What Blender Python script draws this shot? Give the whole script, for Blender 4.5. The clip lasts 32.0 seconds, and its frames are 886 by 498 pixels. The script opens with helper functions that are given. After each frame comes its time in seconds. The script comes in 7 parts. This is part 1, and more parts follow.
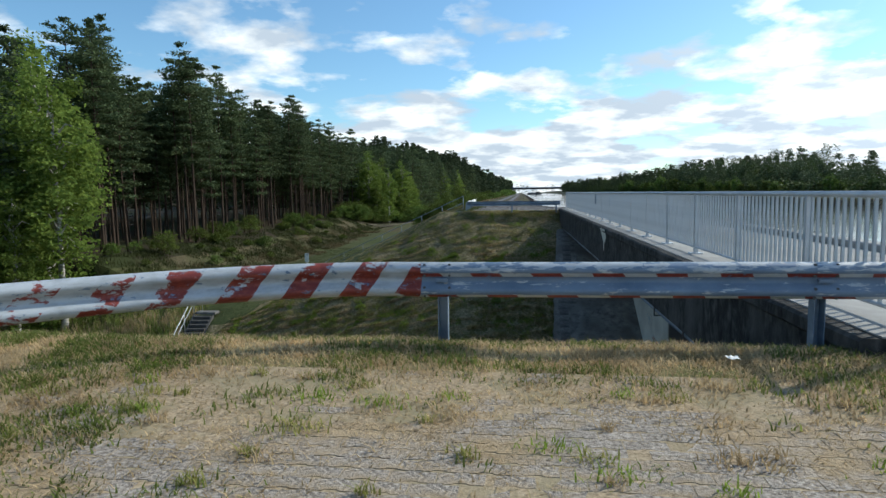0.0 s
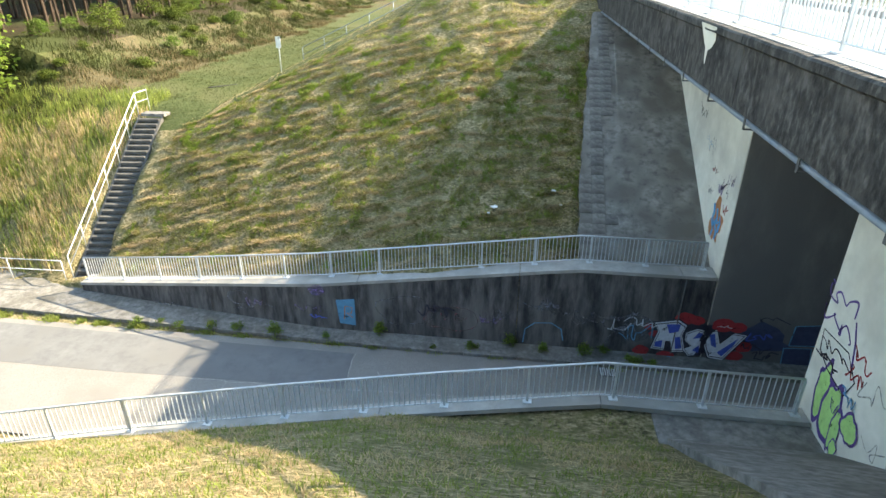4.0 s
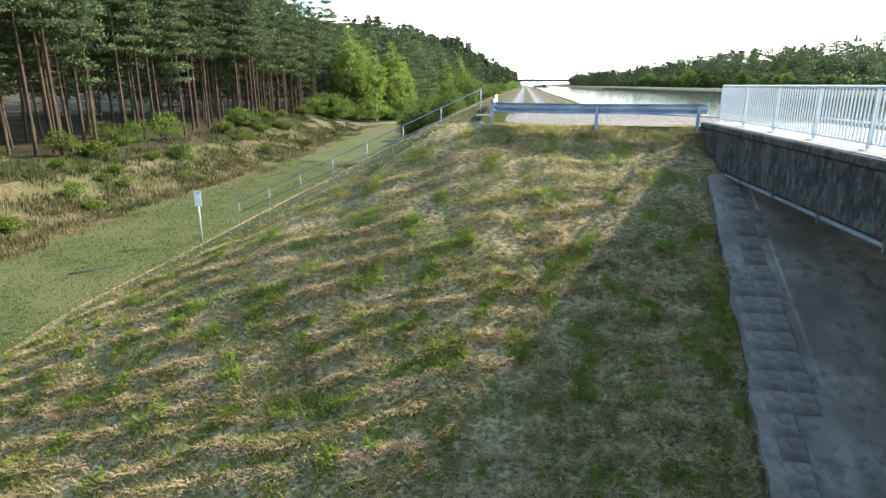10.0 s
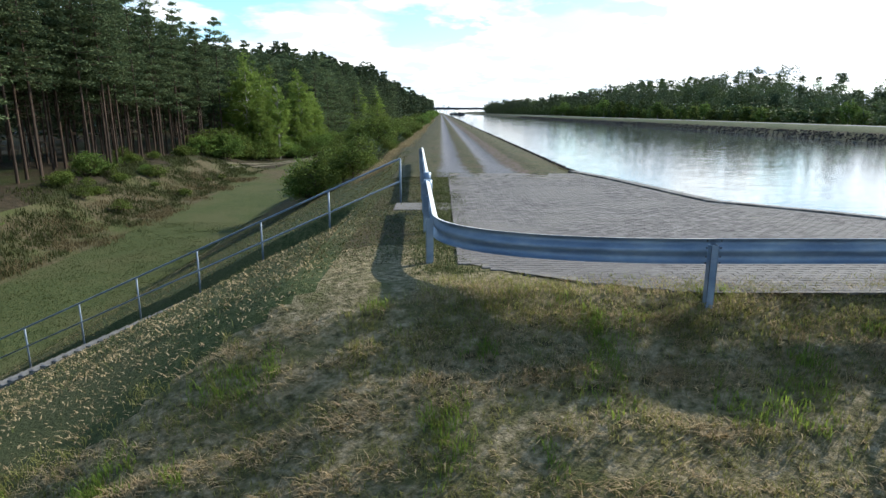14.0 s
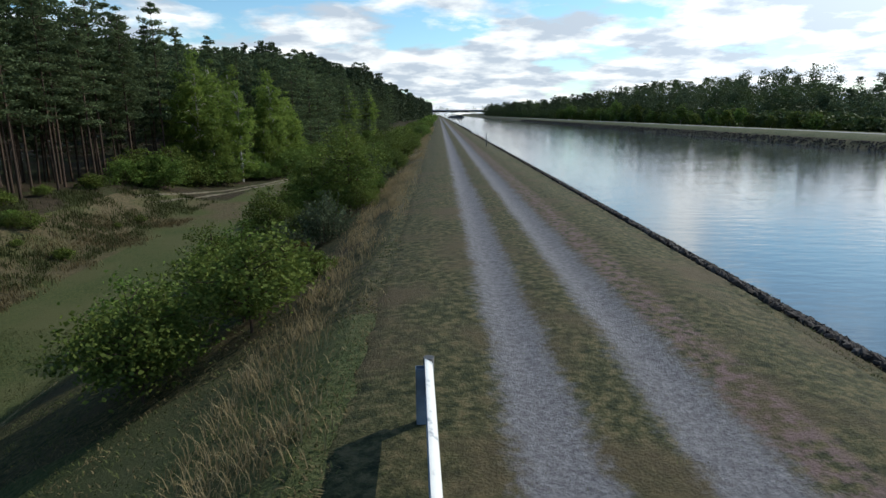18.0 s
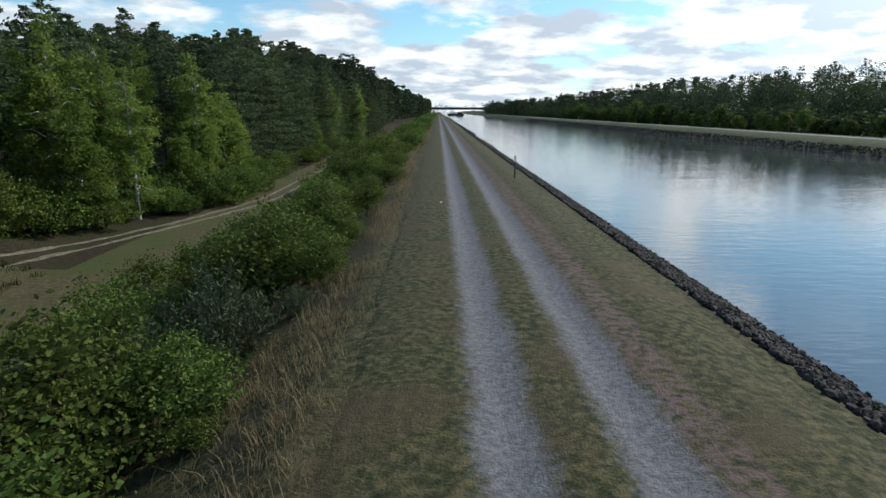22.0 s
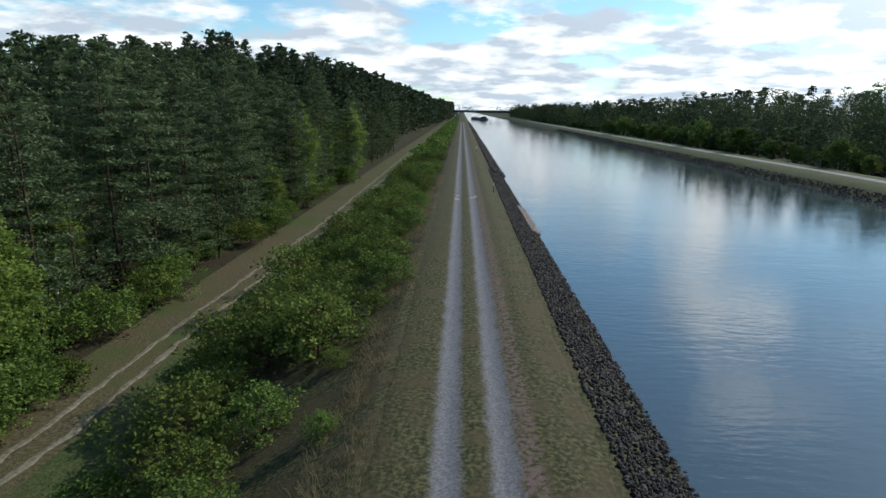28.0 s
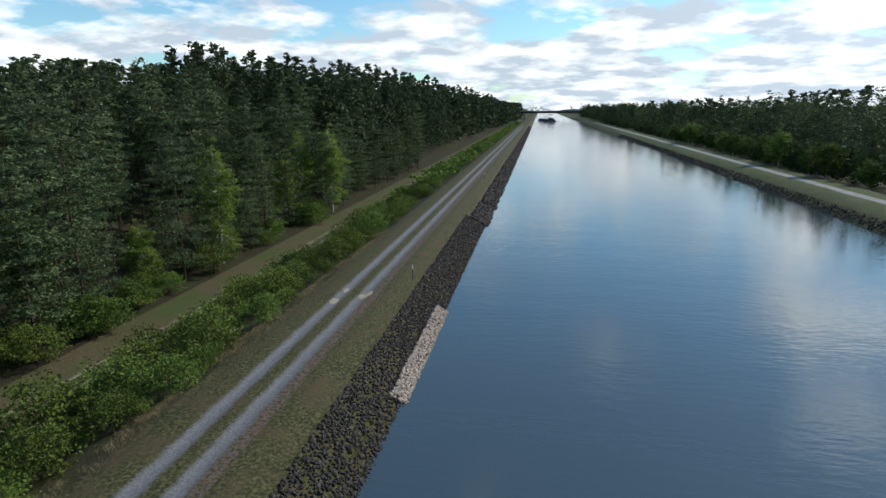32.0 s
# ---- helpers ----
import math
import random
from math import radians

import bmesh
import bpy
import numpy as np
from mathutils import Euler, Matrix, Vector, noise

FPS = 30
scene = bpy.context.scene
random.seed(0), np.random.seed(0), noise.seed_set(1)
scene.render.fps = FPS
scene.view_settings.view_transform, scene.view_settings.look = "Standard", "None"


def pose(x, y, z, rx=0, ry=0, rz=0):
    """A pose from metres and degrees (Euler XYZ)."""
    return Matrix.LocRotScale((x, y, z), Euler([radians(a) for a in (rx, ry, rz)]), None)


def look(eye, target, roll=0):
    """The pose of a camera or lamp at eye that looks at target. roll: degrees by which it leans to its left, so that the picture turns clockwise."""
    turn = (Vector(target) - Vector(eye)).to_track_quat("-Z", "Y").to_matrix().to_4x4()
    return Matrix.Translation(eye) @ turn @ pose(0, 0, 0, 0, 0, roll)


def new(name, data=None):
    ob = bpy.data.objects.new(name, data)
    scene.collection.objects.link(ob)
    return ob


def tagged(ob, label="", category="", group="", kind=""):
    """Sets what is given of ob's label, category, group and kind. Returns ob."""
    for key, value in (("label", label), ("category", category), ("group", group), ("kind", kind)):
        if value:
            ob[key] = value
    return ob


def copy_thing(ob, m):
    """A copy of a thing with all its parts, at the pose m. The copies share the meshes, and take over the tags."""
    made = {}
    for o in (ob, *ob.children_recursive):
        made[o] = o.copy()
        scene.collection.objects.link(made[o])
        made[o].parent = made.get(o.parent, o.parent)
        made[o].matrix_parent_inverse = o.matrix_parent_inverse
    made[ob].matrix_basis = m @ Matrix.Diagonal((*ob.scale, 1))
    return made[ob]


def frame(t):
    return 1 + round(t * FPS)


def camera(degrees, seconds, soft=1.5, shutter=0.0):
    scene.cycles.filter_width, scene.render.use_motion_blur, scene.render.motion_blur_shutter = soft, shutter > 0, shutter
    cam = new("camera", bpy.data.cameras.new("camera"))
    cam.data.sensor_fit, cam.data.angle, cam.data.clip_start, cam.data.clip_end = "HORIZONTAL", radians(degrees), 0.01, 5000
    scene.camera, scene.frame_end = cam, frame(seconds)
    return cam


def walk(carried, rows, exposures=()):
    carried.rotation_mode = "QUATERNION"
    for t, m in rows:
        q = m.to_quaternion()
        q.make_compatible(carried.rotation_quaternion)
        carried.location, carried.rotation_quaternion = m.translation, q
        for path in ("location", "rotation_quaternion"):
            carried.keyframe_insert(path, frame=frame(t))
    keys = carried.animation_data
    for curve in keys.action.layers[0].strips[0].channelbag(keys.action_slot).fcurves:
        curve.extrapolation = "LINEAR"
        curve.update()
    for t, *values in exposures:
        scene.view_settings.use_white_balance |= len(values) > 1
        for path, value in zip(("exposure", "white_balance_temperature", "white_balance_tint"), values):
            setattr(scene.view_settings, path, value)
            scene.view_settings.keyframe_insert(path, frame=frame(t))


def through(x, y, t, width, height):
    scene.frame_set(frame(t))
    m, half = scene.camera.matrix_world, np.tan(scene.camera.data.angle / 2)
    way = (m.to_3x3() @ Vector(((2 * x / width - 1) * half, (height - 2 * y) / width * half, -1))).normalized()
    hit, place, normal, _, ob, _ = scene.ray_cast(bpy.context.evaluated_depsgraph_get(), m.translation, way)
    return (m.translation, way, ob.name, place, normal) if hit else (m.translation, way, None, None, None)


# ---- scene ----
cam = camera(73.5, 32.0, shutter=0.0)
# seconds, x, y, z, yaw, pitch, roll
PATH = [
    (0, 2.561, -5.160, 1.316, 7.58, -5.34, -0.82),
    (0.5, 2.532, -4.632, 1.335, 7.65, -5.39, -0.72),
    (1, 2.474, -4.033, 1.341, 7.67, -5.38, -0.61),
    (1.5, 2.391, -3.344, 1.335, 7.66, -5.44, -0.49),
    (2, 2.288, -2.545, 1.321, 7.68, -7.11, -0.37),
    (2.5, 2.168, -1.635, 1.303, 7.73, -11.49, -0.25),
    (3, 2.032, -0.628, 1.281, 7.78, -16.40, -0.14),
    (3.5, 1.878, 0.463, 1.257, 7.78, -21.27, -0.03),
    (4, 1.701, 1.624, 1.234, 7.72, -25.99, 0.09),
    (4.5, 1.499, 2.833, 1.224, 7.68, -29.85, 0.19),
    (5, 1.277, 4.056, 1.234, 7.51, -33.36, 0.29),
    (5.5, 1.055, 5.276, 1.263, 7.23, -36.35, 0.36),
    (6, 0.857, 6.494, 1.302, 6.97, -38.27, 0.41),
    (6.5, 0.698, 7.726, 1.336, 6.87, -38.57, 0.42),
    (7, 0.571, 8.993, 1.360, 6.99, -36.96, 0.41),
    (7.5, 0.446, 10.310, 1.373, 7.24, -33.77, 0.37),
    (8, 0.299, 11.685, 1.372, 7.51, -30.23, 0.31),
    (8.5, 0.129, 13.116, 1.356, 7.11, -26.31, 0.24),
    (9, -0.040, 14.586, 1.327, 7.35, -22.81, 0.18),
    (9.5, -0.202, 16.044, 1.296, 7.52, -19.17, 0.12),
    (10, -0.371, 17.431, 1.282, 7.55, -15.48, 0.09),
    (10.5, -0.554, 18.719, 1.312, 7.53, -12.94, 0.08),
    (11, -0.741, 19.926, 1.402, 7.59, -12.79, 0.10),
    (11.5, -0.917, 21.102, 1.546, 7.56, -12.91, 0.13),
    (12, -1.069, 22.319, 1.711, 5.60, -12.93, 0.15),
    (12.5, -1.184, 23.700, 1.865, 1.82, -12.95, 0.17),
    (13, -1.258, 25.415, 1.996, -0.16, -12.93, 0.15),
    (13.5, -1.290, 27.581, 2.101, -0.31, -12.96, 0.10),
    (14, -1.309, 30.159, 2.177, -0.21, -12.98, 0.04),
    (14.5, -1.340, 32.978, 2.231, -0.26, -12.96, -0.00),
    (15, -1.395, 35.817, 2.303, -0.26, -12.95, -0.08),
    (15.5, -1.482, 38.464, 2.421, -0.21, -12.97, -0.15),
    (16, -1.606, 40.809, 2.587, -0.27, -12.92, -0.20),
    (16.5, -1.753, 42.923, 2.785, -0.38, -12.81, -0.24),
    (17, -1.882, 45.017, 2.984, -0.47, -12.72, -0.26),
    (17.5, -1.958, 47.342, 3.148, -0.45, -12.72, -0.25),
    (18, -1.977, 50.065, 3.244, -0.34, -12.80, -0.23),
    (18.5, -1.964, 53.163, 3.257, -0.39, -12.82, -0.20),
    (19, -1.935, 56.426, 3.203, -0.54, -12.82, -0.16),
    (19.5, -1.900, 59.645, 3.127, -0.41, -12.88, -0.11),
    (20, -1.872, 62.791, 3.084, -0.42, -12.82, -0.05),
    (20.5, -1.860, 65.942, 3.120, -0.42, -12.95, 0.02),
    (21, -1.852, 69.187, 3.264, -0.50, -13.07, 0.09),
    (21.5, -1.818, 72.607, 3.534, -0.51, -13.07, 0.16),
    (22, -1.735, 76.276, 3.933, -0.51, -13.09, 0.22),
    (22.5, -1.612, 80.234, 4.440, -0.56, -13.16, 0.25),
    (23, -1.479, 84.417, 5.002, -0.54, -13.14, 0.28),
    (23.5, -1.366, 88.643, 5.558, -0.52, -13.13, 0.29),
    (24, -1.284, 92.679, 6.081, -0.64, -13.16, 0.31),
    (24.5, -1.243, 96.347, 6.582, -0.92, -13.22, 0.35),
    (25, -1.266, 99.584, 7.085, -1.12, -13.27, 0.40),
    (25.5, -1.369, 102.438, 7.607, -0.95, -13.28, 0.48),
    (26, -1.528, 105.038, 8.146, -0.26, -13.27, 0.56),
    (26.5, -1.661, 107.559, 8.678, 0.67, -13.23, 0.64),
    (27, -1.640, 110.176, 9.166, 1.44, -13.20, 0.70),
    (27.5, -1.317, 113.022, 9.583, 1.74, -13.20, 0.72),
    (28, -0.566, 116.140, 9.925, 1.63, -13.23, 0.67),
    (28.5, 0.651, 119.461, 10.227, 1.75, -13.26, 0.56),
    (29, 2.239, 122.852, 10.536, 2.50, -13.25, 0.38),
    (29.5, 4.026, 126.210, 10.888, 4.33, -13.25, 0.16),
    (30, 5.880, 129.522, 11.303, 6.68, -13.24, -0.07),
    (30.5, 7.762, 132.844, 11.790, 7.78, -13.23, -0.27),
    (31, 9.698, 136.241, 12.362, 8.26, -13.28, -0.43),
    (31.5, 11.724, 139.753, 13.032, 8.78, -13.31, -0.54),
    (32, 13.854, 143.391, 13.808, 9.24, -13.31, -0.60),
]
EXPOSURES = [(0, 0.35, 6500, 5), (1, 0.45, 6550, 6), (2, 0.5, 6500, 6), (2.5, 0.85, 6550, 5), (3, 1.6, 7300, 6), (4, 2.8, 8700, 8), (4.5, 2.95, 9000, 8), (7, 3.3, 10000, 11), (8, 3.3, 9000, 9), (9, 2.8, 8300, 9), (10, 2.25, 7500, 7), (11, 1.75, 6900, 7), (12, 1.6, 6800, 7), (13, 1.25, 6650, 7), (14, 1.0, 6600, 7), (15, 0.55, 6650, 7), (18, 0.25, 6600, 7), (32, 0.3, 6550, 6)]
walk(cam, [(t, pose(x, y, z, 90 + p, 0, w) @ pose(0, 0, 0, 0, 0, r)) for t, x, y, z, w, p, r in PATH], EXPOSURES)

# ---- world ----
SUN = Vector((1.19, 0.78, 1.0)).normalized()
elev, azim = math.asin(SUN.z), math.atan2(SUN.x, SUN.y)
world = bpy.data.worlds.new("sky")
scene.world = world
world.use_nodes = True
wn, wl = world.node_tree.nodes, world.node_tree.links
wn.clear()


def wnode(kind, **kw):
    n = wn.new(kind)
    for k, v in kw.items():
        n.inputs[k].default_value = v
    return n


def wmath(op, a, b=None, clamp=False):
    n = wn.new("ShaderNodeMath")
    n.operation, n.use_clamp = op, clamp
    for i, v in enumerate((a, b)):
        if v is None:
            continue
        if isinstance(v, (int, float)):
            n.inputs[i].default_value = v
        else:
            wl.new(v, n.inputs[i])
    return n.outputs[0]


# clear sky, with broken cumulus laid on a flat layer over it
sky = wn.new("ShaderNodeTexSky")
sky.sky_type, sky.sun_disc, sky.sun_elevation, sky.sun_rotation = "NISHITA", False, elev, azim
sky.air_density, sky.dust_density, sky.ozone_density = 1.0, 0.45, 1.6
coord = wn.new("ShaderNodeTexCoord")
split = wn.new("ShaderNodeSeparateXYZ")
wl.new(coord.outputs["Generated"], split.inputs[0])
up = wmath("MAXIMUM", split.outputs[2], 0.0)
# clouds shrink towards the horizon
depth = wmath("ADD", up, 0.19)
flat = wn.new("ShaderNodeCombineXYZ")
wl.new(wmath("DIVIDE", split.outputs[0], depth), flat.inputs[0])
wl.new(wmath("DIVIDE", split.outputs[1], depth), flat.inputs[1])
big = wnode("ShaderNodeTexNoise", Scale=1.75, Detail=10.0, Roughness=0.54, Distortion=0.1)
wl.new(flat.outputs[0], big.inputs["Vector"])
haze = wmath("MULTIPLY", wmath("SUBTRACT", 0.25, up, True), 1.0)
thin = wmath("MULTIPLY", wmath("SUBTRACT", up, 0.28, True), -0.05)
cover = wmath("ADD", wmath("ADD", big.outputs["Fac"], haze), thin)
ramp = wn.new("ShaderNodeValToRGB")
ramp.color_ramp.elements[0].position, ramp.color_ramp.elements[1].position = 0.53, 0.63
wl.new(cover, ramp.inputs[0])
shade = wnode("ShaderNodeTexNoise", Scale=2.6, Detail=7.0, Roughness=0.55)
wl.new(flat.outputs[0], shade.inputs["Vector"])
tone = wn.new("ShaderNodeValToRGB")
tone.color_ramp.elements[0].position, tone.color_ramp.elements[0].color = 0.43, (4.2, 4.9, 5.9, 1)
tone.color_ramp.elements[1].position, tone.color_ramp.elements[1].color = 0.64, (9.8, 10.0, 10.1, 1)
wl.new(shade.outputs["Fac"], tone.inputs[0])
mix = wn.new("ShaderNodeMix")
mix.data_type = "RGBA"
wl.new(ramp.outputs[0], mix.inputs["Factor"])
tint = wn.new("ShaderNodeMix")
tint.data_type, tint.blend_type = "RGBA", "MULTIPLY"
tint.inputs["Factor"].default_value = 1.0
tint.inputs["B"].default_value = (0.80, 1.06, 1.19, 1)
wl.new(sky.outputs[0], tint.inputs["A"])
wl.new(tint.outputs["Result"], mix.inputs["A"])
# clouds glow more towards the sun
aim = wn.new("ShaderNodeVectorMath")
aim.operation = "DOT_PRODUCT"
aim.inputs[1].default_value = tuple(SUN)
wl.new(coord.outputs["Generated"], aim.inputs[0])
glow = wmath("ADD", wmath("MULTIPLY", wmath("POWER", wmath("MAXIMUM", aim.outputs["Value"], 0.0), 8.0), 2.2), 1.0)
lit = wn.new("ShaderNodeVectorMath")
lit.operation = "SCALE"
wl.new(tone.outputs[0], lit.inputs[0])
wl.new(glow, lit.inputs["Scale"])
wl.new(lit.outputs[0], mix.inputs["B"])
back = wn.new("ShaderNodeBackground")
back.inputs[1].default_value = 0.11
wl.new(mix.outputs["Result"], back.inputs[0])
wout = wn.new("ShaderNodeOutputWorld")
wl.new(back.outputs[0], wout.inputs[0])

sun = new("sun", bpy.data.lights.new("sun", "SUN"))
sun.data.energy, sun.data.angle, sun.data.color = 3.4, radians(0.6), (1.0, 0.95, 0.87)
sun.matrix_world = look(tuple(SUN * 200), (0, 0, 0))

# ---- materials ----
def material(name, stops, scale=1.0, detail=6.0, rough=0.85, bump=0.3, bump_scale=None, metal=0.0, second=None, stretch=(1, 1, 1), vary=0.0, island=False, spread=0.02, second_scale=0.15, second_range=(0.45, 0.62)):
    """stops: (position, colour) of a ramp over fine noise; second: a colour that large stains bring in; vary: change of brightness from piece to piece."""
    m = bpy.data.materials.new(name)
    m.use_nodes = True
    nt = m.node_tree
    bsdf = nt.nodes["Principled BSDF"]
    bsdf.inputs["Roughness"].default_value, bsdf.inputs["Metallic"].default_value = rough, metal
    if rough > 0.8:
        bsdf.inputs["Specular IOR Level"].default_value = 0.12
    co = nt.nodes.new("ShaderNodeTexCoord")
    mp = nt.nodes.new("ShaderNodeMapping")
    mp.inputs["Scale"].default_value = stretch
    nt.links.new(co.outputs["Object"], mp.inputs[0])

    def grain(s, d, r=0.6):
        n = nt.nodes.new("ShaderNodeTexNoise")
        n.inputs["Scale"].default_value, n.inputs["Detail"].default_value, n.inputs["Roughness"].default_value = s, d, r
        nt.links.new(mp.outputs[0], n.inputs["Vector"])
        return n.outputs["Fac"]

    def mixed(a, b, f, kind="MIX"):
        n = nt.nodes.new("ShaderNodeMix")
        n.data_type, n.blend_type = "RGBA", kind
        for k, v in (("A", a), ("B", b), ("Factor", f)):
            if isinstance(v, bpy.types.NodeSocket):
                nt.links.new(v, n.inputs[k])
            else:
                n.inputs[k].default_value = v if k == "Factor" else (*v[:3], 1)
        return n.outputs["Result"]

    r = nt.nodes.new("ShaderNodeValToRGB")
    els = r.color_ramp.elements
    while len(els) < len(stops):
        els.new(0.5)
    for e, (p, c) in zip(els, stops):
        e.position, e.color = p, (*c, 1)
    fine = grain(scale, detail, 0.65)
    nt.links.new(fine, r.inputs[0])
    col = r.outputs[0]
    if second:
        f = nt.nodes.new("ShaderNodeMapRange")
        f.inputs[1].default_value, f.inputs[2].default_value = second_range
        nt.links.new(grain(second_scale, 5.0), f.inputs[0])
        col = mixed(col, second, f.outputs[0])
    if vary:
        src = nt.nodes.new("ShaderNodeNewGeometry").outputs["Random Per Island"] if island else nt.nodes.new("ShaderNodeObjectInfo").outputs["Random"]
        f = nt.nodes.new("ShaderNodeMapRange")
        f.inputs[3].default_value, f.inputs[4].default_value = 1 - vary, 1 + vary
        nt.links.new(src, f.inputs[0])
        cc = nt.nodes.new("ShaderNodeCombineXYZ")
        for i in range(3):
            nt.links.new(f.outputs[0], cc.inputs[i])
        col = mixed(col, cc.outputs[0], 1.0, "MULTIPLY")
    nt.links.new(col, bsdf.inputs["Base Color"])
    if bump:
        b = nt.nodes.new("ShaderNodeBump")
        b.inputs["Strength"].default_value, b.inputs["Distance"].default_value = bump, spread
        nt.links.new(grain(bump_scale or scale * 3, 5.0), b.inputs["Height"])
        nt.links.new(b.outputs[0], bsdf.inputs["Normal"])
    return m


def leafy(name, dark, light, scale=0.5, through=0.25, vary=0.25):
    """Foliage: colour changes from clump to clump and from tree to tree, some light comes through."""
    m = material(name, [(0.3, dark), (0.7, light)], scale=scale, detail=3, rough=0.75, bump=0, vary=vary)
    nt = m.node_tree
    bsdf, outn = nt.nodes["Principled BSDF"], nt.nodes["Material Output"]
    bsdf.inputs["Specular IOR Level"].default_value = 0.1
    col = bsdf.inputs["Base Color"].links[0].from_socket
    isl = nt.nodes.new("ShaderNodeNewGeometry")
    f = nt.nodes.new("ShaderNodeMapRange")
    f.inputs[3].default_value, f.inputs[4].default_value = 0.8, 1.2
    nt.links.new(isl.outputs["Random Per Island"], f.inputs[0])
    hs = nt.nodes.new("ShaderNodeHueSaturation")
    nt.links.new(f.outputs[0], hs.inputs["Value"])
    nt.links.new(col, hs.inputs["Color"])
    nt.links.new(hs.outputs[0], bsdf.inputs["Base Color"])
    tr = nt.nodes.new("ShaderNodeBsdfTranslucent")
    nt.links.new(hs.outputs[0], tr.inputs[0])
    mx = nt.nodes.new("ShaderNodeMixShader")
    mx.inputs[0].default_value = through
    nt.links.new(bsdf.outputs[0], mx.inputs[1])
    nt.links.new(tr.outputs[0], mx.inputs[2])
    nt.links.new(mx.outputs[0], outn.inputs[0])
    return m


M = {}
M["meadow"] = material("meadow", [(0.36, (0.07, 0.062, 0.032)), (0.45, (0.16, 0.14, 0.066)), (0.53, (0.25, 0.205, 0.115)), (0.64, (0.40, 0.325, 0.205))], scale=9.0, detail=12, bump=1.0, bump_scale=22, spread=0.10, second=(0.13, 0.125, 0.05), second_scale=1.6, second_range=(0.52, 0.66), stretch=(0.8, 1.2, 1.2))
M["mown"] = material("mown", [(0.35, (0.026, 0.038, 0.013)), (0.5, (0.054, 0.07, 0.024)), (0.66, (0.10, 0.105, 0.045))], scale=8.0, detail=10, bump=0.8, bump_scale=18, spread=0.05, second=(0.075, 0.08, 0.034), second_scale=0.22)
M["verge"] = material("verge", [(0.36, (0.016, 0.021, 0.009)), (0.48, (0.042, 0.045, 0.018)), (0.62, (0.11, 0.092, 0.045))], scale=6.0, detail=10, bump=0.9, bump_scale=16, spread=0.06, second=(0.072, 0.056, 0.031), second_scale=0.45, second_range=(0.48, 0.66))
M["dry"] = material("dry", [(0.34, (0.14, 0.125, 0.055)), (0.5, (0.33, 0.255, 0.145)), (0.66, (0.48, 0.385, 0.235))], scale=2.4, detail=9, bump=0.9, bump_scale=12, spread=0.05, second=(0.15, 0.15, 0.055), second_scale=0.35, second_range=(0.5, 0.7))
M["forest_floor"] = material("forest_floor", [(0.3, (0.014, 0.014, 0.008)), (0.5, (0.036, 0.028, 0.017)), (0.7, (0.07, 0.052, 0.032))], scale=2.5, detail=9, bump=0.9, bump_scale=6, spread=0.12, second=(0.034, 0.042, 0.014), second_scale=0.2)
M["gravel"] = material("gravel", [(0.3, (0.17, 0.165, 0.17)), (0.55, (0.27, 0.265, 0.27)), (0.8, (0.38, 0.37, 0.37))], scale=14, detail=8, bump=0.7, bump_scale=40, spread=0.02, second=(0.20, 0.19, 0.19), second_scale=0.5)
M["sand"] = material("sand", [(0.3, (0.22, 0.19, 0.14)), (0.7, (0.36, 0.31, 0.23))], scale=5, detail=8, bump=0.4, bump_scale=20)
M["concrete"] = material("concrete", [(0.3, (0.26, 0.255, 0.24)), (0.6, (0.36, 0.35, 0.33)), (0.8, (0.43, 0.42, 0.40))], scale=2.5, detail=9, bump=0.25, bump_scale=25, second=(0.24, 0.235, 0.22), second_scale=0.4)
M["pale"] = material("pale_concrete", [(0.3, (0.56, 0.54, 0.46)), (0.6, (0.64, 0.62, 0.54)), (0.8, (0.70, 0.68, 0.60))], scale=1.6, detail=9, bump=0.15, bump_scale=20, second=(0.47, 0.45, 0.39), second_scale=0.35)
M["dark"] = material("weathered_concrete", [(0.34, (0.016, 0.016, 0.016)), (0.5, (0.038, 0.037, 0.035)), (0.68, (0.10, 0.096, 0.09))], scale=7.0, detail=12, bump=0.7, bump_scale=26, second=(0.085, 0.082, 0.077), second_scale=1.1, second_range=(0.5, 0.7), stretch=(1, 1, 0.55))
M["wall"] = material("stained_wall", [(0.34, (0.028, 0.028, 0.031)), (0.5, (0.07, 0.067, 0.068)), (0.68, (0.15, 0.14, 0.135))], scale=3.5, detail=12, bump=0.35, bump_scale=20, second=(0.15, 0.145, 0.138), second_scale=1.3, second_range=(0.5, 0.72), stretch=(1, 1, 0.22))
M["asphalt"] = material("old_asphalt", [(0.36, (0.15, 0.144, 0.135)), (0.5, (0.19, 0.182, 0.172)), (0.66, (0.235, 0.227, 0.215))], scale=30.0, detail=12, bump=0.5, bump_scale=60, second=(0.165, 0.158, 0.148), second_scale=0.35)
M["patch"] = material("asphalt_patch", [(0.3, (0.105, 0.107, 0.11)), (0.6, (0.14, 0.142, 0.145)), (0.8, (0.17, 0.172, 0.175))], scale=2.0, detail=10, bump=0.2, bump_scale=80, second=(0.125, 0.125, 0.125), second_scale=0.5)
M["crack"] = material("crack", [(0.36, (0.19, 0.185, 0.175)), (0.64, (0.33, 0.32, 0.30))], scale=9, detail=9, bump=0.3, bump_scale=50)
M["flag"] = material("pavers", [(0.34, (0.085, 0.077, 0.071)), (0.5, (0.145, 0.133, 0.125)), (0.68, (0.225, 0.208, 0.194))], scale=5, detail=12, bump=0.4, bump_scale=40, second=(0.17, 0.157, 0.144), second_scale=0.3, second_range=(0.48, 0.6), vary=0.10)
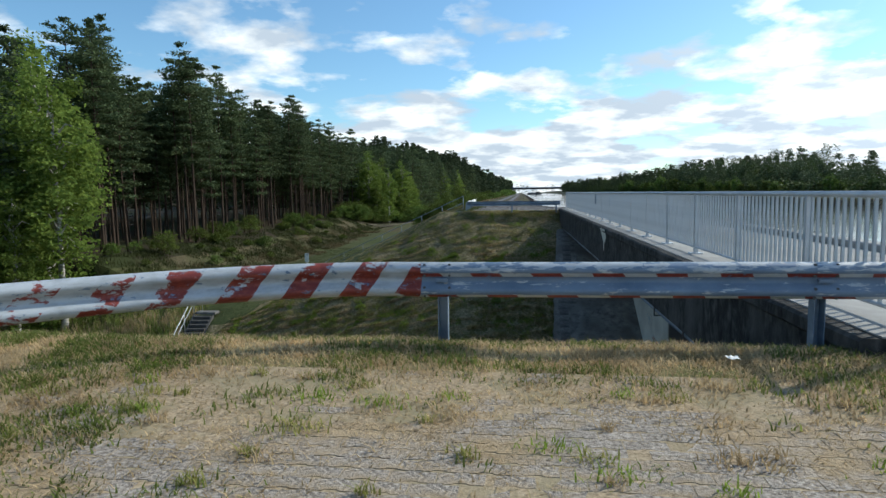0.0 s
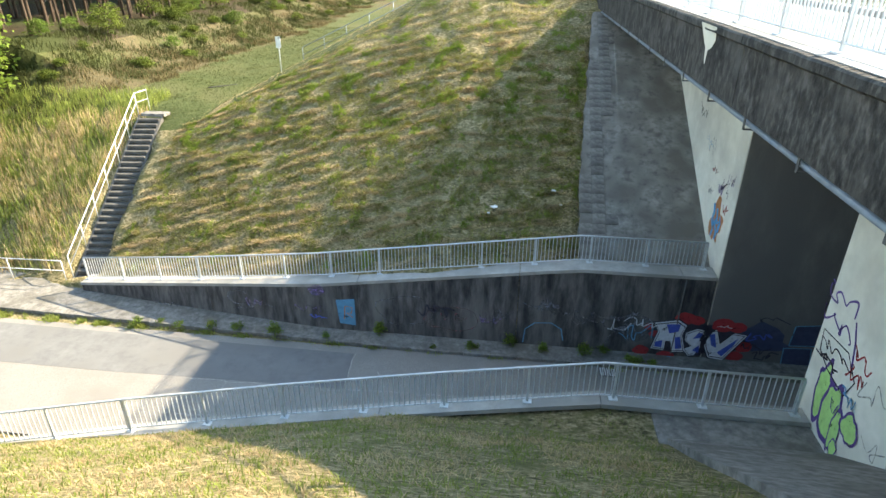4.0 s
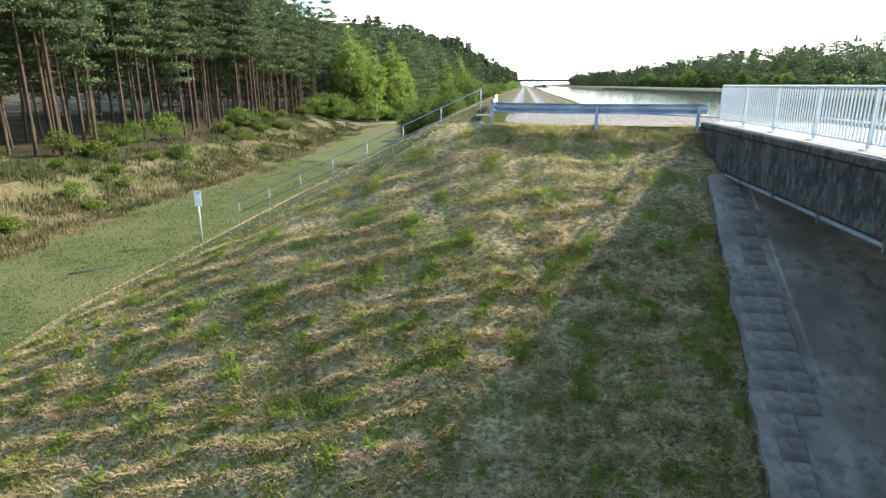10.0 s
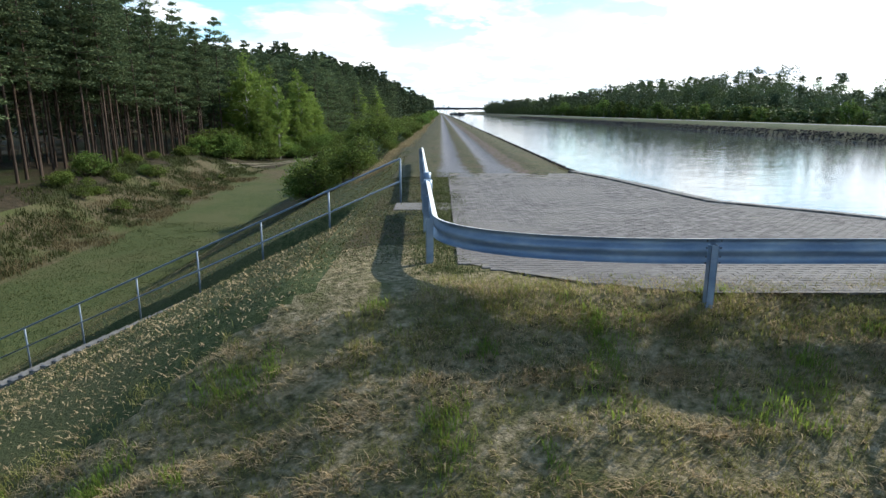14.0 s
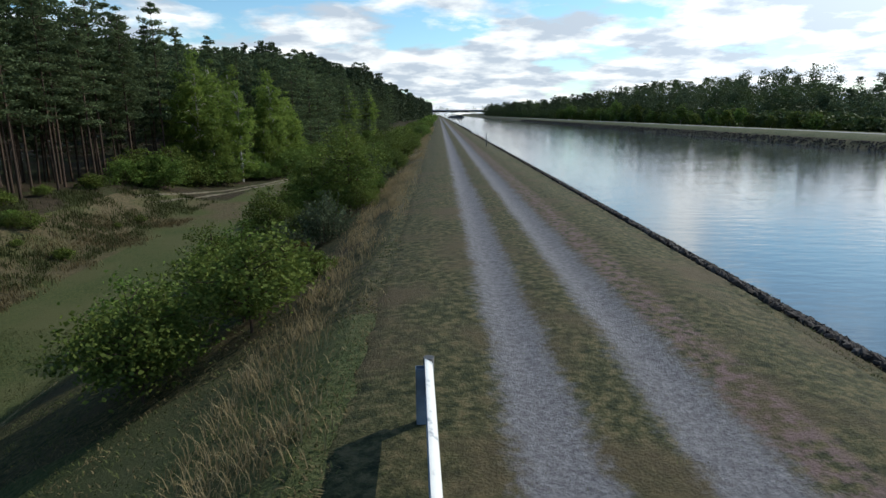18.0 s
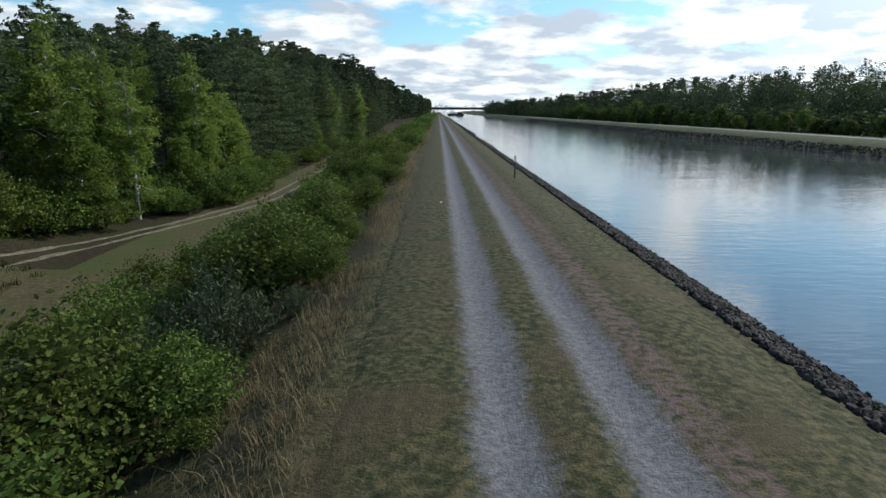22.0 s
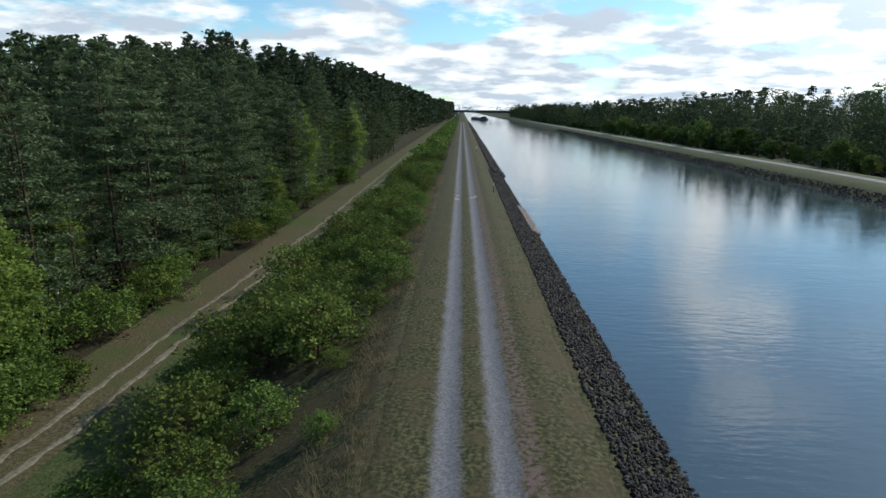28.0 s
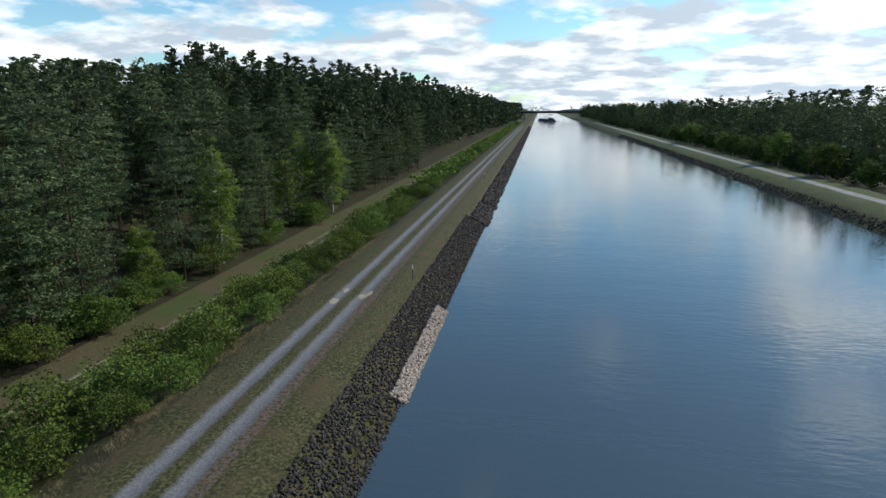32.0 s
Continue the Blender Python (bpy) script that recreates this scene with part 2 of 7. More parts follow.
M["flag_many"] = material("pavers_many", [(0.34, (0.085, 0.077, 0.071)), (0.5, (0.145, 0.133, 0.125)), (0.68, (0.225, 0.208, 0.194))], scale=5, detail=12, bump=0.4, bump_scale=40, second=(0.17, 0.157, 0.144), second_scale=0.3, second_range=(0.48, 0.6), vary=0.10, island=True)
M["slab"] = material("slope_slabs", [(0.34, (0.085, 0.08, 0.072)), (0.5, (0.15, 0.142, 0.13)), (0.68, (0.225, 0.213, 0.195))], scale=5.0, detail=9, bump=0.3, bump_scale=25, second=(0.085, 0.08, 0.072), second_scale=1.3, second_range=(0.5, 0.64), vary=0.2)
M["galva"] = material("galvanised_steel", [(0.3, (0.42, 0.45, 0.47)), (0.7, (0.58, 0.61, 0.63))], scale=4, detail=6, rough=0.5, bump=0.05, metal=0.35)
M["bluegrey"] = material("blue_grey_paint", [(0.3, (0.10, 0.15, 0.22)), (0.6, (0.17, 0.23, 0.31)), (0.85, (0.30, 0.36, 0.42))], scale=2.2, detail=9, rough=0.45, bump=0.08, metal=0.25, second=(0.24, 0.30, 0.36), second_scale=1.2, stretch=(1, 1, 2))
M["whitepaint"] = material("worn_white_paint", [(0.36, (0.30, 0.33, 0.36)), (0.44, (0.66, 0.66, 0.63)), (0.8, (0.76, 0.76, 0.73))], scale=5, detail=8, rough=0.55, bump=0.1)
M["railblue"] = material("handrail_paint", [(0.3, (0.13, 0.17, 0.22)), (0.7, (0.22, 0.27, 0.33))], scale=3, rough=0.5, bump=0.05, metal=0.2)
M["dark_metal"] = material("dark_metal", [(0.3, (0.04, 0.042, 0.045)), (0.7, (0.09, 0.09, 0.09))], scale=5, rough=0.6, bump=0.1)
M["bark"] = material("pine_bark", [(0.3, (0.035, 0.027, 0.022)), (0.6, (0.085, 0.058, 0.042)), (0.8, (0.15, 0.092, 0.06))], scale=2, detail=6, bump=0.6, bump_scale=7, stretch=(1, 1, 0.3))
M["birch"] = material("birch_bark", [(0.35, (0.08, 0.07, 0.06)), (0.5, (0.38, 0.36, 0.32)), (0.8, (0.5, 0.48, 0.44))], scale=3, bump=0.3, stretch=(1, 1, 3))
M["stone"] = material("riprap", [(0.3, (0.028, 0.024, 0.022)), (0.6, (0.064, 0.055, 0.05)), (0.85, (0.135, 0.117, 0.104))], scale=3, bump=0.5, bump_scale=15, vary=0.5, island=True)
M["stone_one"] = material("riprap_one", [(0.3, (0.028, 0.024, 0.022)), (0.6, (0.064, 0.055, 0.05)), (0.85, (0.135, 0.117, 0.104))], scale=3, bump=0.5, bump_scale=15, vary=0.5)
M["palestone"] = material("pale_riprap", [(0.3, (0.24, 0.19, 0.155)), (0.7, (0.38, 0.315, 0.27))], scale=3, bump=0.4, bump_scale=15, vary=0.25, island=True)
M["pine"] = leafy("pine_needles", (0.05, 0.076, 0.037), (0.115, 0.15, 0.067), scale=0.35, through=0.28)
M["leaf"] = leafy("leaves", (0.066, 0.115, 0.024), (0.155, 0.225, 0.05), scale=0.5, through=0.30)
M["birchleaf"] = leafy("birch_leaves", (0.095, 0.148, 0.032), (0.21, 0.28, 0.06), scale=0.5, through=0.5)
M["bushleaf"] = leafy("bush_leaves", (0.058, 0.09, 0.019), (0.145, 0.178, 0.038), scale=0.6, through=0.28)
M["sallow"] = leafy("sallow_leaves", (0.055, 0.075, 0.042), (0.11, 0.135, 0.072), scale=0.6, through=0.25)
M["rust"] = leafy("rusty_leaves", (0.06, 0.058, 0.02), (0.125, 0.095, 0.03), scale=0.6, through=0.25)
M["blade"] = leafy("grass_blades", (0.16, 0.17, 0.046), (0.31, 0.29, 0.10), scale=1.2, through=0.5)
M["green_blade"] = leafy("green_blades", (0.115, 0.155, 0.034), (0.24, 0.27, 0.08), scale=1.2, through=0.5)
M["straw"] = leafy("straw", (0.34, 0.25, 0.135), (0.62, 0.48, 0.29), scale=1.2, through=0.5)

water_m = bpy.data.materials.new("canal_water")
water_m.use_nodes = True
nt = water_m.node_tree
b = nt.nodes["Principled BSDF"]
b.inputs["Base Color"].default_value, b.inputs["Roughness"].default_value, b.inputs["IOR"].default_value = (0.036, 0.052, 0.06, 1), 0.045, 1.75
co = nt.nodes.new("ShaderNodeTexCoord")
n1 = nt.nodes.new("ShaderNodeTexNoise")
n1.inputs["Scale"].default_value, n1.inputs["Detail"].default_value = 1.5, 5
n2 = nt.nodes.new("ShaderNodeTexNoise")
n2.inputs["Scale"].default_value, n2.inputs["Detail"].default_value = 0.14, 2
mp = nt.nodes.new("ShaderNodeMapping")
mp.inputs["Scale"].default_value = (0.6, 1.7, 1)
nt.links.new(co.outputs["Object"], mp.inputs[0])
nt.links.new(mp.outputs[0], n1.inputs["Vector"])
nt.links.new(mp.outputs[0], n2.inputs["Vector"])
ad = nt.nodes.new("ShaderNodeMath")
ad.operation = "MULTIPLY_ADD"
ad.inputs[1].default_value = 0.75
nt.links.new(n1.outputs["Fac"], ad.inputs[0])
nt.links.new(n2.outputs["Fac"], ad.inputs[2])
bp = nt.nodes.new("ShaderNodeBump")
bp.inputs["Strength"].default_value, bp.inputs["Distance"].default_value = 0.26, 0.08
nt.links.new(ad.outputs[0], bp.inputs["Height"])
nt.links.new(bp.outputs[0], b.inputs["Normal"])
M["water"] = water_m

M["sandy_joint"] = material("sandy_joint", [(0.34, (0.19, 0.145, 0.09)), (0.5, (0.36, 0.275, 0.175)), (0.66, (0.50, 0.395, 0.27))], scale=40.0, detail=9, bump=0.5, bump_scale=30, second=(0.30, 0.25, 0.155), second_scale=2.0)
M["flag_worn"] = material("dusty_pavers", [(0.36, (0.15, 0.122, 0.096)), (0.5, (0.31, 0.268, 0.222)), (0.64, (0.46, 0.405, 0.345))], scale=38, detail=12, bump=0.8, bump_scale=45, second=(0.36, 0.27, 0.165), second_scale=1.3, second_range=(0.46, 0.6), vary=0.08)
M["flag_worn_many"] = material("dusty_pavers_many", [(0.36, (0.15, 0.122, 0.096)), (0.5, (0.31, 0.268, 0.222)), (0.64, (0.46, 0.405, 0.345))], scale=38, detail=12, bump=0.8, bump_scale=45, second=(0.36, 0.27, 0.165), second_scale=1.3, second_range=(0.46, 0.6), vary=0.08, island=True)
for key, c in (("p_blue", (0.05, 0.10, 0.45)), ("p_white", (0.62, 0.66, 0.70)), ("p_red", (0.38, 0.03, 0.035)), ("p_green", (0.36, 0.62, 0.20)), ("p_sky", (0.07, 0.27, 0.44)), ("p_bright", (0.06, 0.34, 0.62)), ("p_black", (0.03, 0.028, 0.045)), ("p_violet", (0.10, 0.05, 0.22)), ("p_orange", (0.50, 0.20, 0.08)), ("p_dull", (0.17, 0.18, 0.215)), ("p_rose", (0.26, 0.07, 0.09)), ("p_lilac", (0.20, 0.14, 0.31)), ):
    M[key] = material("spray_" + key[2:], [(0.3, tuple(v * 0.7 for v in c)), (0.7, c)], scale=7, detail=7, rough=0.6, bump=0.05)
    # paint that has worn through to the wall in patches
    nt = M[key].node_tree
    co, wear, cut = nt.nodes.new("ShaderNodeTexCoord"), nt.nodes.new("ShaderNodeTexNoise"), nt.nodes.new("ShaderNodeMapRange")
    wear.inputs["Scale"].default_value, wear.inputs["Detail"].default_value, wear.inputs["Roughness"].default_value = 5.0, 9.0, 0.7
    faded = key in ("p_dull", "p_rose", "p_lilac")
    cut.inputs[1].default_value, cut.inputs[2].default_value = (0.36, 0.66) if faded else (0.30, 0.42)
    clear, mx = nt.nodes.new("ShaderNodeBsdfTransparent"), nt.nodes.new("ShaderNodeMixShader")
    nt.links.new(co.outputs["Object"], wear.inputs["Vector"])
    nt.links.new(wear.outputs["Fac"], cut.inputs[0])
    nt.links.new(cut.outputs[0], mx.inputs[0])
    nt.links.new(clear.outputs[0], mx.inputs[1])
    nt.links.new(nt.nodes["Principled BSDF"].outputs[0], mx.inputs[2])
    nt.links.new(mx.outputs[0], nt.nodes["Material Output"].inputs[0])

M["litter"] = material("paper", [(0.3, (0.6, 0.6, 0.58)), (0.7, (0.75, 0.75, 0.73))], scale=7, detail=7, rough=0.6, bump=0.05)
M["mid_straw"] = leafy("mid_straw", (0.15, 0.118, 0.062), (0.31, 0.245, 0.135), scale=1.2, through=0.35)
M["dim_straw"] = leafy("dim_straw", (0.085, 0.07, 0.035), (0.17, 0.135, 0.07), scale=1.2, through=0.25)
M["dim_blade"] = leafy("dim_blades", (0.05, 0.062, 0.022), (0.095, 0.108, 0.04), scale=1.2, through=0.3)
M["bright_blade"] = leafy("bright_blades", (0.14, 0.21, 0.035), (0.29, 0.37, 0.07), scale=1.2, through=0.5)
M["brown_meadow"] = material("brown_meadow", [(0.35, (0.042, 0.04, 0.02)), (0.5, (0.085, 0.07, 0.038)), (0.66, (0.14, 0.112, 0.066))], scale=5, detail=11, bump=0.8, bump_scale=12, spread=0.06, second=(0.062, 0.075, 0.025), second_scale=0.16)


def track_material():
    """Two gravel wheel ruts that fade raggedly into worn grass; the gravel spreads over the whole width where the paving ends."""
    m = material("rutted_gravel", [(0.36, (0.016, 0.021, 0.009)), (0.48, (0.042, 0.045, 0.018)), (0.62, (0.11, 0.092, 0.045))], scale=6.0, detail=10, bump=0.8, bump_scale=26, spread=0.035, second=(0.072, 0.056, 0.031), second_scale=0.45, second_range=(0.48, 0.66))
    nt = m.node_tree
    bsdf = nt.nodes["Principled BSDF"]
    grass = bsdf.inputs["Base Color"].links[0].from_socket
    co = nt.nodes.new("ShaderNodeTexCoord").outputs["Object"]

    def node(kind, **kw):
        n = nt.nodes.new(kind)
        for k, v in kw.items():
            n.inputs[k].default_value = v
        return n

    def calc(op, a, b=None, c=None):
        n = nt.nodes.new("ShaderNodeMath")
        n.operation = op
        for i, v in enumerate((a, b, c)):
            if isinstance(v, (int, float)):
                n.inputs[i].default_value = v
            elif v is not None:
                nt.links.new(v, n.inputs[i])
        return n.outputs[0]

    def ranged(v, a, b, c=0.0, d=1.0):
        n = nt.nodes.new("ShaderNodeMapRange")
        n.interpolation_type = "SMOOTHSTEP"
        for i, k in enumerate((a, b, c, d)):
            n.inputs[i + 1].default_value = k
        nt.links.new(v, n.inputs[0])
        return n.outputs[0]

    def speckle(s, d, r=0.65):
        n = node("ShaderNodeTexNoise", Scale=s, Detail=d, Roughness=r)
        nt.links.new(co, n.inputs["Vector"])
        return n.outputs["Fac"]

    sp = nt.nodes.new("ShaderNodeSeparateXYZ")
    nt.links.new(co, sp.inputs[0])
    x, y = sp.outputs[0], sp.outputs[1]
    off = calc("ABSOLUTE", calc("SUBTRACT", calc("ABSOLUTE", x), 0.85))
    near = ranged(y, 47, 57, 1.0, 0.0)
    wide = calc("MULTIPLY_ADD", near, 0.32, 0.43)
    rag = calc("MULTIPLY_ADD", speckle(7.0, 8.0, 0.7), 0.75, calc("MULTIPLY_ADD", speckle(0.9, 3.0), 0.45, -0.60))
    d = calc("SUBTRACT", calc("ADD", off, rag), wide)
    f = ranged(d, -0.22, 0.16, 1.0, 0.0)
    g = nt.nodes.new("ShaderNodeValToRGB")
    for e, (p, c) in zip((g.color_ramp.elements[0], g.color_ramp.elements[1]), ((0.35, (0.092, 0.09, 0.097)), (0.68, (0.20, 0.196, 0.206)))):
        e.position, e.color = p, (*c, 1)
    nt.links.new(speckle(11.0, 10.0), g.inputs[0])
    # reddish grit outside the right rut
    red = nt.nodes.new("ShaderNodeMix")
    red.data_type = "RGBA"
    grit = calc("MULTIPLY", ranged(calc("ABSOLUTE", calc("SUBTRACT", x, 1.62)), 0.2, 0.5, 1.0, 0.0), ranged(speckle(5.0, 8.0), 0.42, 0.60))
    nt.links.new(calc("MULTIPLY", grit, 0.95), red.inputs["Factor"])
    nt.links.new(grass, red.inputs["A"])
    red.inputs["B"].default_value = (0.135, 0.092, 0.087, 1)
    mix = nt.nodes.new("ShaderNodeMix")
    mix.data_type = "RGBA"
    nt.links.new(f, mix.inputs["Factor"])
    nt.links.new(red.outputs["Result"], mix.inputs["A"])
    nt.links.new(g.outputs[0], mix.inputs["B"])
    nt.links.new(mix.outputs["Result"], bsdf.inputs["Base Color"])
    return m


M["track"] = track_material()
M["low_sand"] = material("low_sand", [(0.35, (0.085, 0.076, 0.05)), (0.65, (0.20, 0.176, 0.132))], scale=4, detail=8, bump=0.4, bump_scale=20)


def rail_paint(name, striped):
    """Old paint on a guard rail: slanting red bars on white, or traces of both left on blue-grey, scraped and flaked."""
    m = material(name, [(0.3, (0.10, 0.15, 0.22)), (0.6, (0.17, 0.23, 0.31)), (0.85, (0.30, 0.36, 0.42))], scale=2.2, detail=9, rough=0.5, bump=0.08, metal=0.15)
    nt = m.node_tree
    bsdf = nt.nodes["Principled BSDF"]
    steel = bsdf.inputs["Base Color"].links[0].from_socket
    uv = nt.nodes.new("ShaderNodeUVMap")
    uv.uv_map = "along"
    sp = nt.nodes.new("ShaderNodeSeparateXYZ")
    nt.links.new(uv.outputs[0], sp.inputs[0])
    u, h = sp.outputs[0], sp.outputs[1]

    def calc(op, a, b=None, c=None):
        n = nt.nodes.new("ShaderNodeMath")
        n.operation = op
        for i, v in enumerate((a, b, c)):
            if isinstance(v, (int, float)):
                n.inputs[i].default_value = v
            elif v is not None:
                nt.links.new(v, n.inputs[i])
        return n.outputs[0]

    def worn(scale, sx, sy, seed):
        mp = nt.nodes.new("ShaderNodeMapping")
        mp.inputs["Scale"].default_value, mp.inputs["Location"].default_value = (sx, sy, 1), (seed, seed, seed)
        nt.links.new(uv.outputs[0], mp.inputs[0])
        n = nt.nodes.new("ShaderNodeTexNoise")
        n.inputs["Scale"].default_value, n.inputs["Detail"].default_value, n.inputs["Roughness"].default_value = scale, 10, 0.68
        nt.links.new(mp.outputs[0], n.inputs["Vector"])
        return n.outputs["Fac"]

    def mixed(a, b, f):
        n = nt.nodes.new("ShaderNodeMix")
        n.data_type = "RGBA"
        nt.links.new(f, n.inputs["Factor"])
        for k, v in (("A", a), ("B", b)):
            if isinstance(v, tuple):
                n.inputs[k].default_value = (*v, 1)
            else:
                nt.links.new(v, n.inputs[k])
        return n.outputs["Result"]

    def step(v, a, b):
        n = nt.nodes.new("ShaderNodeMapRange")
        n.inputs[1].default_value, n.inputs[2].default_value = a, b
        nt.links.new(v, n.inputs[0])
        return n.outputs[0]

    grimy = mixed((0.46, 0.49, 0.515), (0.30, 0.315, 0.32), step(worn(7, 0.6, 2, 3), 0.45, 0.7))
    phase = calc("FRACT", calc("DIVIDE", calc("ADD", calc("MULTIPLY_ADD", h, 0.75, u), calc("MULTIPLY_ADD", worn(9, 1, 1, 7), 0.05, 0.02)), 0.52))
    bar = calc("MULTIPLY", calc("LESS_THAN", phase, 0.50), calc("GREATER_THAN", phase, 0.01))
    red = mixed((0.19, 0.03, 0.023), (0.34, 0.07, 0.042), step(worn(11, 1, 2, 5), 0.48, 0.68))
    if striped:
        # red wears off towards the free end
        left = calc("ADD", worn(5, 1.0, 2.0, 11), calc("ADD", calc("MULTIPLY", step(u, 1.6, 3.4), -0.12), calc("MULTIPLY", step(h, 0.10, 0.15), -0.09)))
        keep = step(left, 0.395, 0.43)
        body = mixed(grimy, red, calc("MULTIPLY", bar, keep))
        bare = step(calc("ADD", worn(9, 0.8, 2.0, 17), calc("MULTIPLY", bar, 0.02)), 0.60, 0.635)
        col = mixed(body, steel, bare)
    else:
        under = calc("MULTIPLY", calc("GREATER_THAN", h, 0.03), calc("LESS_THAN", h, 0.066))
        low = calc("MAXIMUM", calc("LESS_THAN", h, -0.125), under)
        edge = mixed(grimy, red, bar)
        trace = step(calc("ADD", worn(8, 0.5, 2.2, 21), calc("MULTIPLY", step(h, 0.05, 0.13), 0.12)), 0.585, 0.605)
        col = mixed(mixed(steel, grimy, trace), edge, calc("MULTIPLY", low, step(worn(6, 1, 1, 23), 0.36, 0.40)))
    nt.links.new(col, bsdf.inputs["Base Color"])
    return m


M["striped"] = rail_paint("striped_rail_paint", True)
M["flecked"] = rail_paint("flecked_rail_paint", False)
M["tunnel"] = material("tunnel_wall", [(0.3, (0.10, 0.10, 0.098)), (0.55, (0.15, 0.148, 0.142)), (0.8, (0.21, 0.205, 0.195))], scale=1.2, detail=9, bump=0.2, bump_scale=14, second=(0.12, 0.12, 0.12), second_scale=0.35, stretch=(1, 1, 0.4))
# shade on the risers is put into the colour of the whole step
M["step"] = material("shaded_steps", [(0.3, (0.055, 0.053, 0.05)), (0.55, (0.095, 0.092, 0.086)), (0.8, (0.15, 0.145, 0.135))], scale=4, detail=9, bump=0.3, bump_scale=30)
M["paving"] = material("grey_paving", [(0.34, (0.10, 0.096, 0.089)), (0.5, (0.16, 0.154, 0.143)), (0.68, (0.23, 0.221, 0.207))], scale=4.5, detail=9, bump=0.3, bump_scale=30, second=(0.105, 0.10, 0.088), second_scale=0.9, second_range=(0.5, 0.66))
M["slope_concrete"] = material("slope_concrete", [(0.34, (0.105, 0.099, 0.089)), (0.5, (0.18, 0.17, 0.155)), (0.66, (0.26, 0.247, 0.225))], scale=3.2, detail=11, bump=0.35, bump_scale=28, second=(0.12, 0.112, 0.097), second_scale=0.8, second_range=(0.46, 0.62))
M["dusty"] = material("dusty_gravel", [(0.34, (0.10, 0.092, 0.084)), (0.5, (0.17, 0.157, 0.144)), (0.66, (0.25, 0.233, 0.213))], scale=18, detail=9, bump=0.4, bump_scale=45, second=(0.19, 0.17, 0.13), second_scale=0.6)
M["soil"] = material("crumbled_soil", [(0.3, (0.08, 0.055, 0.038)), (0.6, (0.17, 0.12, 0.085)), (0.8, (0.26, 0.19, 0.14))], scale=18, detail=8, bump=1.0, bump_scale=40, spread=0.04)
M["p_navy"] = material("spray_navy", [(0.3, (0.02, 0.03, 0.07)), (0.7, (0.045, 0.06, 0.11))], scale=4, detail=7, rough=0.6, bump=0.05)
M["pine_far"] = leafy("far_needles", (0.042, 0.062, 0.034), (0.09, 0.12, 0.056), scale=0.35, through=0.18, vary=0.3)
M["leaf_far"] = leafy("far_leaves", (0.042, 0.066, 0.024), (0.09, 0.125, 0.042), scale=0.3, through=0.2, vary=0.3)
# ---- builders ----
def part(name, bm, mat, parent=None, label=""):
    """Link a bmesh as one mesh object, under a thing where one is given."""
    me = bpy.data.meshes.new(name)
    bm.to_mesh(me)
    bm.free()
    return part_mesh(name, me, mat, parent, label)


def part_mesh(name, me, mat, parent=None, label=""):
    if mat is not None and not me.materials:
        for one in mat if isinstance(mat, (list, tuple)) else [mat]:
            me.materials.append(one)
    ob = new(name, me)
    if parent:
        ob.parent = parent
    if label:
        ob["label"] = label
    return ob


def mesh_of(name, verts, faces, mat=None):
    me = bpy.data.meshes.new(name)
    me.from_pydata(verts, [], faces)
    me.update()
    if mat is not None:
        me.materials.append(mat)
    return me


def thing(name, label, category, group="", kind="", at=(0, 0, 0), mesh=None):
    ob = new(name, mesh)
    ob.location = at
    return tagged(ob, label, category, group, kind)


def add_box(bm, lo, hi, bevel=0.0):
    made = bmesh.ops.create_cube(bm, size=1.0)["verts"]
    for v in made:
        v.co = Vector([lo[i] + (v.co[i] + 0.5) * (hi[i] - lo[i]) for i in range(3)])
    if bevel:
        edges = list({e for v in made for e in v.link_edges})
        bmesh.ops.bevel(bm, geom=edges, offset=bevel, segments=1, affect="EDGES")


def boxed(lo, hi, bevel=0.0):
    bm = bmesh.new()
    add_box(bm, lo, hi, bevel)
    return bm


def add_tube(bm, points, radius, sides=8, cap=True):
    """A tube along a line of points; radius may be one number or one for each point."""
    pts = [Vector(p) for p in points]
    rings = []
    for i, p in enumerate(pts):
        a = (pts[min(i + 1, len(pts) - 1)] - pts[max(i - 1, 0)]).normalized()
        side = a.cross(Vector((0, 0, 1)) if abs(a.z) < 0.95 else Vector((1, 0, 0))).normalized()
        over = side.cross(a)
        r = radius[i] if isinstance(radius, (list, tuple)) else radius
        rings.append([bm.verts.new(p + r * (math.cos(k * math.tau / sides) * side + math.sin(k * math.tau / sides) * over)) for k in range(sides)])
    for a, b in zip(rings, rings[1:]):
        for k in range(sides):
            bm.faces.new((a[k], a[(k + 1) % sides], b[(k + 1) % sides], b[k])).smooth = True
    if cap:
        bm.faces.new(rings[0])
        bm.faces.new(rings[-1][::-1])


def tube(points, radius, sides=8):
    bm = bmesh.new()
    add_tube(bm, points, radius, sides)
    bmesh.ops.recalc_face_normals(bm, faces=bm.faces)
    return bm


def smooth(a, b, x):
    t = min(max((x - a) / (b - a), 0.0), 1.0)
    return t * t * (3 - 2 * t)


def wall_top(x):
    """Top of the far retaining wall beside the underpass."""
    return -8.85 - 0.139 * max(0.0, 4.0 - x)


def near_top(x):
    return -8.6 - 0.13 * max(0.0, 4.0 - x)


ROAD = -12.25


def wall_y(x):
    """Face of the far retaining wall; it swings away from the road at its low end."""
    return 20.95 + 0.125 * max(0.0, -6.0 - max(x, -17.5))


def near_y(x):
    d = min(max(0.0, 4.0 - x), 22.0)
    return 13.8 - 0.05 * d - 0.0035 * d * d


